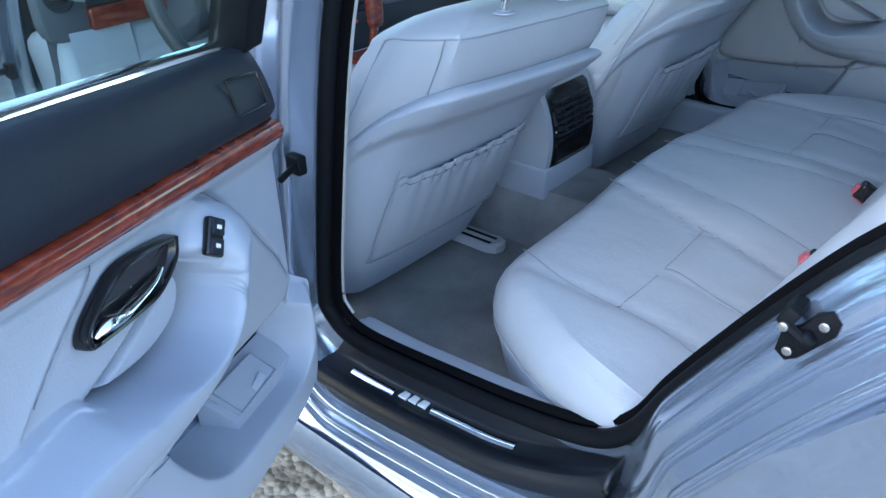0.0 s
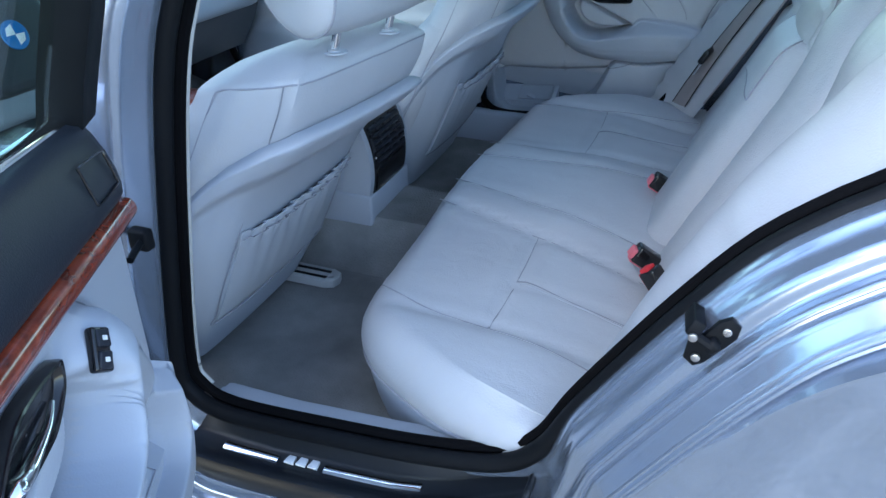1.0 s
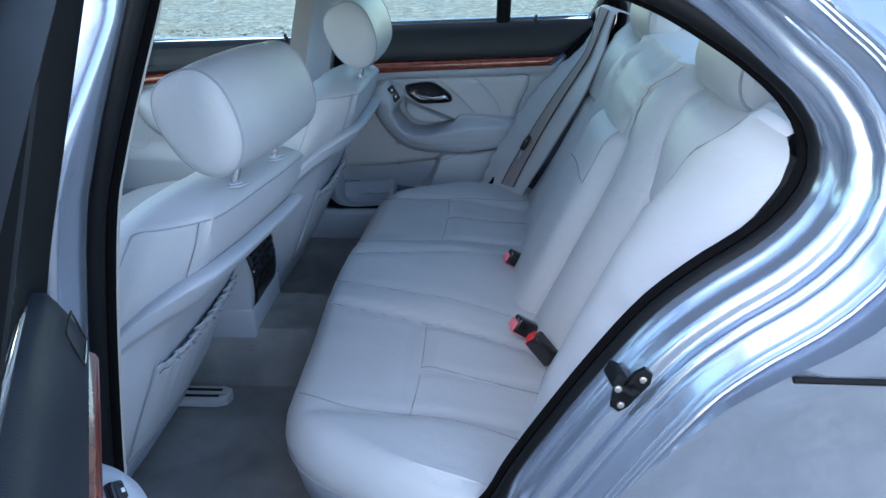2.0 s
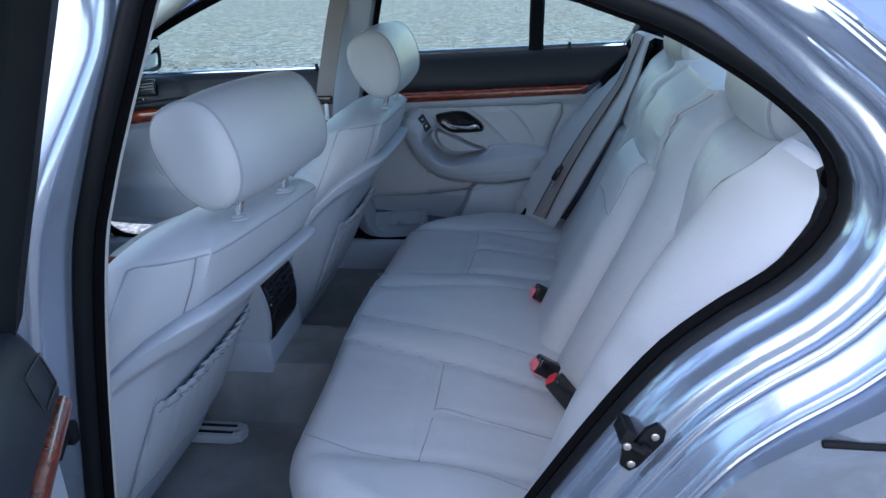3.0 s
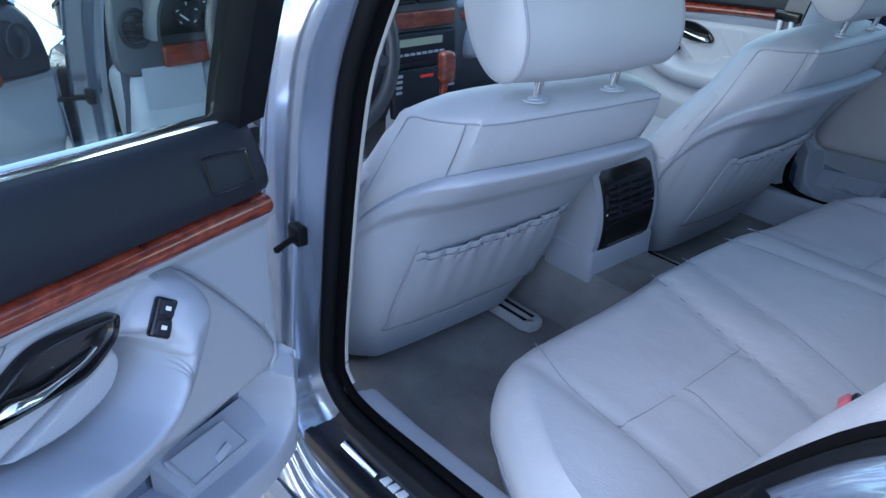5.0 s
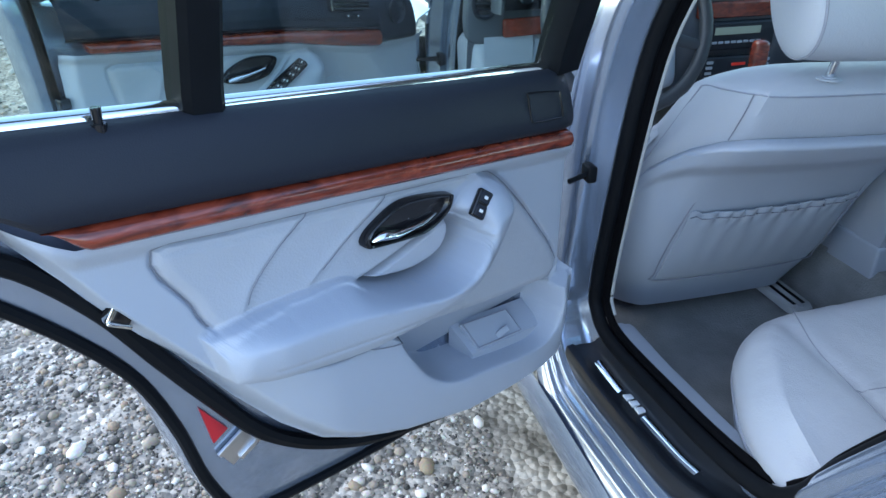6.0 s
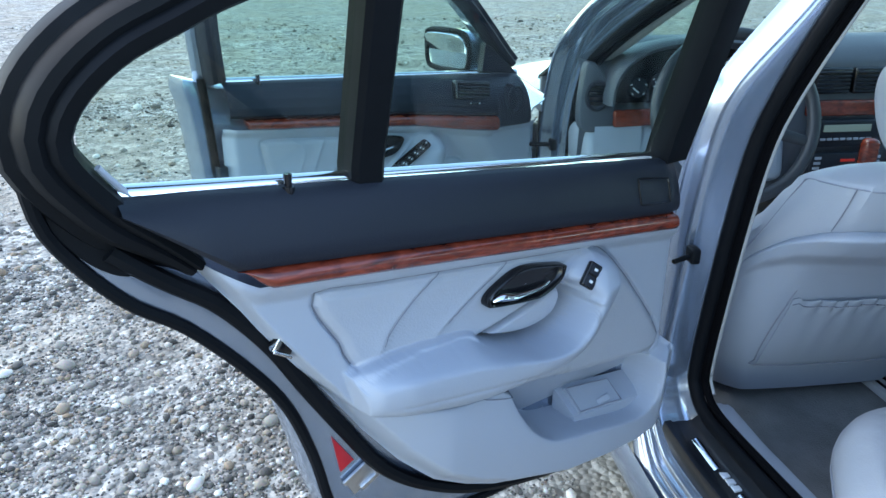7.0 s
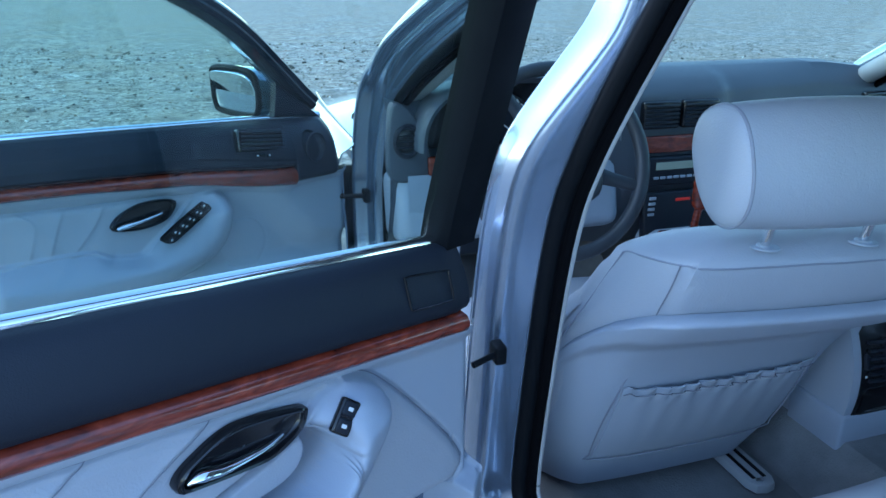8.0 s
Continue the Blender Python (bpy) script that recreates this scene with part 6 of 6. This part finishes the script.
def rear_belt():
    b = thing("seat_belt", "dark grey seat belt lying across the bench's far side", "seat belt")
    rows, mid = [], []
    for i in (39, 36, 32, 28, 24, 20, 16, 12, 9, 6, 4, 2):
        p, a, up = np.array(FAR_WING[i][5]), np.array(FAR_WING[i][8]) - np.array(FAR_WING[i][2]), np.array(FAR_WING[i + 1][5]) - np.array(FAR_WING[i - 1][5])
        a /= np.linalg.norm(a)
        n = np.cross(a, up)
        n /= np.linalg.norm(n) * (1 if n[0] < 0 else -1)
        rows.append(np.concatenate([p + n * 0.005, a, n]))
    c = curve(rows, 40)
    part("webbing", solid(np.array([[r[:3] + r[3:6] * e + r[6:9] * (0.003 if abs(e) < 0.02 else 0.0) for e in (-0.023, -0.012, 0.012, 0.023)] for r in c]), (0.002, 0, 0)), WEB, b)
    for e in (-0.0235, 0.0235):
        part("selvedge", tube(np.array([r[:3] + r[3:6] * e for r in c]), 0.0013, 6), RUBBER, b)
    p, n = c[30][:3], c[30][6:9]
    part("tongue", rbox((0.014, 0.074, 0.034), 0.005, tuple(p + n * 0.007 + np.array([0, 0, 0.010])), rot=(0, 28, -12)), BLACK, b, "black belt tongue")
    part("tongue_blade", rbox((0.005, 0.034, 0.044), 0.002, tuple(p + n * 0.009 + np.array([-0.010, -0.006, -0.016])), rot=(0, 28, -12)), CHROME, b, "chrome tongue blade")


rear_belt()


def front_belt():
    b = thing("seat_belt", "dark belt hanging on the centre pillar with a bright tongue", "seat belt")
    part("webbing", strap([(-0.085, 0.575, 1.16), (-0.120, 0.560, 1.02), (-0.150, 0.547, 0.88), (-0.165, 0.545, 0.77), (-0.195, 0.565, 0.62)], 0.046, (1, 0, 0)), WEB, b)
    part("tongue_cap", rbox((0.058, 0.014, 0.022), 0.004, (-0.160, 0.538, 0.860)), BLACK, b)
    part("tongue", joined(rbox((0.010, 0.005, 0.045), 0.002, (-0.173, 0.534, 0.834)), rbox((0.010, 0.005, 0.045), 0.002, (-0.147, 0.534, 0.834)), rbox((0.036, 0.005, 0.012), 0.002, (-0.160, 0.534, 0.814))), WHITE, b, "pale belt tongue")


front_belt()


# ---- centre console and dashboard ----
def build_console():
    con = thing("centre_console", "grey centre console with black rear air vents", "console")
    P = []
    for x in np.linspace(-0.80, -0.160, 26):
        top = 0.655 - 0.05 * sm(-x, 0.35, 0.55)
        hw = 0.088
        k = 0.025 * float(sm(x, -0.30, -0.14))
        P.append([(x + k, -hw, 0.40), (x + k * 0.8, -hw, 0.50), (x + 0.1 * k, -hw + 0.002, top - 0.03), (x, -hw + 0.012, top - 0.008), (x, -hw + 0.03, top), (x, hw - 0.03, top), (x, hw - 0.012, top - 0.008), (x + 0.1 * k, hw - 0.002, top - 0.03), (x + k * 0.8, hw, 0.50), (x + k, hw, 0.40)])
    part("console_body", grid(np.array(P), cap=True), PLASTIC, con)
    # the rear end bulges towards the bench: grey surround, gloss black vent panel with slats, drawer below
    end_x = lambda z: -0.116 - 2.6 * (z - 0.535) ** 2
    def sheet(y0, y1, z0, z1, lift, thick, r=0.012, n=14):
        """A curved plate with rounded corners on the console's end."""
        rows = []
        for z in np.linspace(z0, z1, n):
            e = max(0.0, r - (z1 - z))
            inset = r - math.sqrt(max(0.0, r * r - e * e))
            rows.append([(end_x(z) + lift - (0.0015 if k in (0, 8) else 0.0), y0 + inset + (y1 - y0 - 2 * inset) * k / 8, z) for k in range(9)])
        return solid(rows, (-thick, 0, 0))
    part("vent_surround", sheet(-0.0905, 0.0905, 0.462, 0.668, 0.0, 0.06, 0.016, 20), PLASTIC, con, "grey bulging vent surround")
    part("vent_frame", sheet(-0.076, 0.076, 0.484, 0.640, 0.0025, 0.004, 0.010, 18), BLACK, con, "gloss black vent panel")
    for k in range(6):
        z = 0.552 + 0.0125 * k
        part("vent_slat", sheet(-0.064, 0.064, z, z + 0.0045, 0.0085, 0.006, 0.001, 3), PLASTIC_DARK, con)
    for y in (-0.034, 0.0, 0.034):
        part("vent_fin", sheet(y - 0.0014, y + 0.0014, 0.550, 0.622, 0.0075, 0.004, 0.0005, 6), PLASTIC_DARK, con)
    for y in (-0.069, 0.069):
        part("vent_wheel", sheet(y - 0.004, y + 0.004, 0.575, 0.600, 0.0055, 0.003, 0.002, 5), PLASTIC_DARK, con)
        part("vent_mark", rbox((0.001, 0.004, 0.004), 0.0003, (end_x(0.562) + 0.0032, y, 0.562), 1), WHITE, con)
    part("vent_drawer", sheet(-0.068, 0.068, 0.492, 0.540, 0.0050, 0.004, 0.006, 8), BLACK, con, "black drawer below the vents")
    part("drawer_lip", sheet(-0.055, 0.060, 0.4945, 0.4965, 0.0065, 0.002, 0.0005, 3), CHROME, con)
    part("console_foot", rbox((0.12, 0.188, 0.072), 0.006, (-0.178, 0, 0.452)), PLASTIC, con)
    part("top_latch", rbox((0.012, 0.070, 0.006), 0.002, (-0.168, 0.01, 0.664), rot=(0, 20, 0)), PLASTIC_DARK, con, "dark slot of the console lid")
    part("gear_plate", rbox((0.24, 0.12, 0.012), 0.004, (-0.60, -0.02, 0.612)), WOOD, con, "burr walnut selector plate")
    part("selector", joined(tube([(-0.66, -0.03, 0.61), (-0.645, -0.03, 0.69)], 0.009, 10), rbox((0.035, 0.04, 0.075), 0.014, (-0.64, -0.03, 0.725))), WOOD, con, "walnut topped gear selector")


build_console()


def build_dash():
    dash = thing("dashboard", "slate grey dashboard with walnut strips and orange lit displays", "dashboard")
    ys = np.linspace(-0.69, 0.69, 90)
    rows = []
    for k, (x, z) in enumerate(((-1.14, 0.915), (-1.06, 0.950), (-0.97, 0.970), (-0.91, 0.966), (-0.865, 0.948), (-0.840, 0.925), (-0.832, 0.908), (-0.830, 0.84), (-0.822, 0.815), (-0.818, 0.79), (-0.815, 0.77), (-0.82, 0.70), (-0.85, 0.62), (-0.90, 0.54))):
        row = []
        for y in ys:
            mid = 0.022 * (1 - sm(abs(y), 0.115, 0.17)) * (k > 3)
            row.append((x + mid - 0.03 * sm(y, 0.15, 0.5) * (k > 3), y, z - 0.02 * sm(abs(y), 0.45, 0.69) * (k < 7)))
        rows.append(row)
    part("dash_top", grid(np.array(rows)), DASH, dash)
    part("lower_dash", rbox((0.16, 0.54, 0.17), 0.03, (-0.872, -0.41, 0.685), rot=(0, -12, 0)), PLASTIC, dash, "pale grey lower dash")
    part("knee_panel", grid(np.array([[(-0.80 + 0.03 * math.sin(math.pi * t) - 0.05 * t, -0.655 + 0.12 * v, 0.77 - (0.20 + 0.10 * v) * t) for v in np.linspace(0, 1, 8)] for t in np.linspace(0, 1, 12)])), PLASTIC, dash)
    part("glove_box", rbox((0.20, 0.46, 0.10), 0.03, (-0.90, 0.40, 0.715), rot=(0, -12, 0)), PLASTIC, dash, "pale grey glove box")
    # instruments under an arched hood
    arch = lambda x, hw, h, n=40: [(x, -0.405 + hw * np.sign(math.cos(a)) * abs(math.cos(a)) ** 0.72, 0.828 + h * abs(math.sin(a)) ** 0.80) for a in np.linspace(0, math.pi, n)]
    part("instrument_hood", grid(np.array([arch(-0.93, 0.225, 0.118), arch(-0.88, 0.232, 0.142), arch(-0.82, 0.236, 0.153), arch(-0.775, 0.236, 0.155), arch(-0.757, 0.233, 0.151), arch(-0.752, 0.227, 0.145), arch(-0.757, 0.219, 0.138), arch(-0.80, 0.210, 0.128), arch(-0.83, 0.205, 0.124)])), DASH, dash, "slate instrument hood")
    panel = np.array(arch(-0.806, 0.208, 0.127))
    part("instrument_panel", solid([panel, panel * np.array([1, 1, 0]) + np.array([0, 0, 0.826])], (-0.006, 0, 0)), BLACK, dash, "black instrument panel with white dials")
    for y, z, r in ((-0.430, 0.884, 0.050), (-0.312, 0.884, 0.050), (-0.552, 0.862, 0.024), (-0.500, 0.876, 0.020), (-0.245, 0.866, 0.022)):
        d = part("dial", disc((-0.806, y, z), r, "x", 0.004, 32), PLASTIC_DARK, dash, "dial with white ticks")
        big = r > 0.03
        for k in range(17 if big else 5):
            a = radians(225 - 270 * k / (16 if big else 4))
            part("tick", rbox((0.0012, 0.0024, 0.010 if big and k % 2 == 0 else 0.006), 0.0003, (-0.8012, y - 0.84 * r * math.cos(a), z + 0.84 * r * math.sin(a)), 1, (math.degrees(a - math.pi / 2), 0, 0)), WHITE, d)
            if big and k % 2 == 0:
                part("numeral", rbox((0.0012, 0.0062, 0.0050), 0.0003, (-0.8012, y - 0.62 * r * math.cos(a), z + 0.62 * r * math.sin(a)), 1), WHITE, d)
        part("needle", rbox((0.0014, 0.0030, r * 0.85), 0.0004, (-0.8000, y - 0.28 * r, z - 0.22 * r), 1, (-128, 0, 0)), WHITE, d)
    # vents
    side = curve([(-0.690, 0.765), (-0.690, 0.905), (-0.672, 0.925), (-0.645, 0.905), (-0.617, 0.860), (-0.604, 0.812), (-0.600, 0.768)], 50, closed=True)
    part("side_panel", plate(side, 0.030, 0.006, ((-0.832, 0, 0), (0, 1, 0), (0, 0, 1), (1, 0, 0)), 3), DASH, dash, "slate panel round the side vent")
    a = np.linspace(0, 2 * math.pi, 30, endpoint=False)
    vent = part("side_vent", tube(np.stack([np.full(30, -0.799), -0.655 + 0.026 * np.cos(a), 0.845 + 0.033 * np.sin(a)], 1), 0.005, 8, closed=True, up=(1, 0, 0)), PLASTIC_DARK, dash, "round black side vent")
    part("vent_bowl", disc((-0.8085, -0.655, 0.845), 0.026, "x", 0.008), BLACK, vent)
    for k in (-1, 0, 1):
        part("slat", rbox((0.006, 0.044, 0.003), 0.001, (-0.799, -0.655, 0.845 + 0.012 * k), 1), PLASTIC_DARK, vent)
    part("screen_vent", rbox((0.05, 0.045, 0.006), 0.002, (-0.925, -0.62, 0.9525), rot=(-4, 8, -20)), BLACK, dash, "black screen vent")
    for y in (-0.0525, 0.0525):
        v = part("centre_vent", rbox((0.02, 0.098, 0.064), 0.006, (-0.797, y, 0.872)), BLACK, dash, "black slatted centre vent")
        for k in range(6):
            part("slat", rbox((0.012, 0.088, 0.003), 0.001, (-0.788, y, 0.848 + 0.0095 * k), 1, (0, 20, 0)), PLASTIC_DARK, v)
    v = part("passenger_vent", rbox((0.02, 0.10, 0.06), 0.006, (-0.815, 0.60, 0.868)), BLACK, dash)
    for k in range(5):
        part("slat", rbox((0.012, 0.088, 0.003), 0.001, (-0.806, 0.60, 0.848 + 0.0095 * k), 1, (0, 20, 0)), PLASTIC_DARK, v)
    # walnut
    part("wood_strip", rbox((0.018, 0.165, 0.042), 0.006, (-0.800, -0.528, 0.791), rot=(2, 0, 0)), WOOD, dash, "burr walnut strip")
    part("wood_strip", rbox((0.018, 0.225, 0.040), 0.006, (-0.788, 0.0, 0.805)), WOOD, dash)
    part("wood_strip", rbox((0.018, 0.46, 0.038), 0.006, (-0.836, 0.37, 0.797), rot=(2, 0, 3)), WOOD, dash)
    part("pale_strip", rbox((0.030, 0.48, 0.020), 0.008, (-0.842, 0.37, 0.830), rot=(2, 0, 3)), PLASTIC, dash, "pale strip over the wood")
    # radio and climate panel
    radio = part("radio", rbox((0.024, 0.20, 0.070), 0.006, (-0.785, 0.01, 0.742)), PLASTIC_DARK, dash, "radio with lit display")
    part("radio_display", rbox((0.002, 0.13, 0.018), 0.0008, (-0.772, 0.0, 0.756), 1), DISPLAY, radio, "pale green and orange display")
    for k in range(8):
        part("radio_key", rbox((0.004, 0.014, 0.006), 0.001, (-0.772, -0.062 + 0.018 * k, 0.728), 1), PLASTIC, radio)
    clim = part("climate_panel", rbox((0.024, 0.20, 0.115), 0.006, (-0.775, 0.01, 0.635), rot=(0, -8, 0)), PLASTIC_DARK, dash, "climate panel with orange digits")
    part("climate_display", rbox((0.002, 0.040, 0.007), 0.0008, (-0.761, 0.01, 0.675), 1, (0, -8, 0)), GLOW_RED, clim, "orange lit display")
    for k in range(6):
        for y in (-0.072, 0.092):
            part("climate_key", rbox((0.004, 0.018, 0.007), 0.001, (-0.762 - 0.001 * k, y, 0.682 - 0.0135 * k), 1), PLASTIC, clim)
    part("warning_strip", rbox((0.002, 0.11, 0.010), 0.0006, (-0.802, -0.37, 0.838), 1), GLOW_RED, dash, "orange warning display")
    return dash


def glow(name, color, k):
    m = bpy.data.materials.new(name)
    m.use_nodes = True
    b = m.node_tree.nodes["Principled BSDF"]
    b.inputs["Base Color"].default_value = (*color, 1)
    b.inputs["Emission Color"].default_value = (*color, 1)
    b.inputs["Emission Strength"].default_value = k
    return m


GLOW_RED = glow("lit orange digits", (0.45, 0.02, 0.01), 0.05)
DISPLAY = glow("lit radio display", (0.12, 0.17, 0.16), 0.10)
build_dash()


WHEEL = mat("dark wheel leather", (0.030, 0.034, 0.042), 0.45, grain=0.2, grain_scale=700)


def steering_wheel():
    w = thing("steering_wheel", "dark leather steering wheel with four spokes and a round badge", "steering wheel", at=(-0.60, -0.40, 0.83))
    m = pose(0, 0, 0, 0, 68, 0)
    a = np.linspace(0, 2 * math.pi, 60, endpoint=False)
    part("rim", moved(tube(np.stack([0.185 * np.cos(a), 0.185 * np.sin(a), 0 * a], 1), 0.0145, 12, closed=True), m), WHEEL, w, "dark leather rim")
    part("hub", moved(plate(curve([(0.07, -0.08), (0.085, 0), (0.07, 0.08), (-0.03, 0.09), (-0.075, 0.05), (-0.075, -0.05), (-0.03, -0.09)], 40, closed=True), 0.045, 0.018, ((0, 0, -0.03), (1, 0, 0), (0, 1, 0), (0, 0, 1)), 4), m), WHEEL, w, "padded airbag hub")
    for t in (20, 160, 235, 305):
        c, s = math.cos(radians(t - 90)), math.sin(radians(t - 90))
        part("spoke", moved(tube([(0.06 * c, 0.06 * s, -0.012), (0.13 * c, 0.13 * s, -0.008), (0.18 * c, 0.18 * s, 0)], [0.02, 0.014, 0.012], 8, flat=0.6), m), WHEEL, w)
    part("badge", moved(disc((0, 0, 0.014), 0.024, "z", 0.004), m), BLUE_BADGE, w, "round blue and white badge")
    part("badge_quarter", moved(joined(plate([(0, 0), (0.017, 0), (0.012, 0.012), (0, 0.017)], 0.001, 0.0003, ((0, 0, 0.018), (1, 0, 0), (0, 1, 0), (0, 0, 1))), plate([(0, 0), (-0.017, 0), (-0.012, -0.012), (0, -0.017)], 0.001, 0.0003, ((0, 0, 0.018), (1, 0, 0), (0, 1, 0), (0, 0, 1)))), m), WHITE, w)
    part("column", tube([(0.0, 0, 0.0), (-0.22, 0, -0.07)], [0.045, 0.06], 14), DASH, w)


steering_wheel()
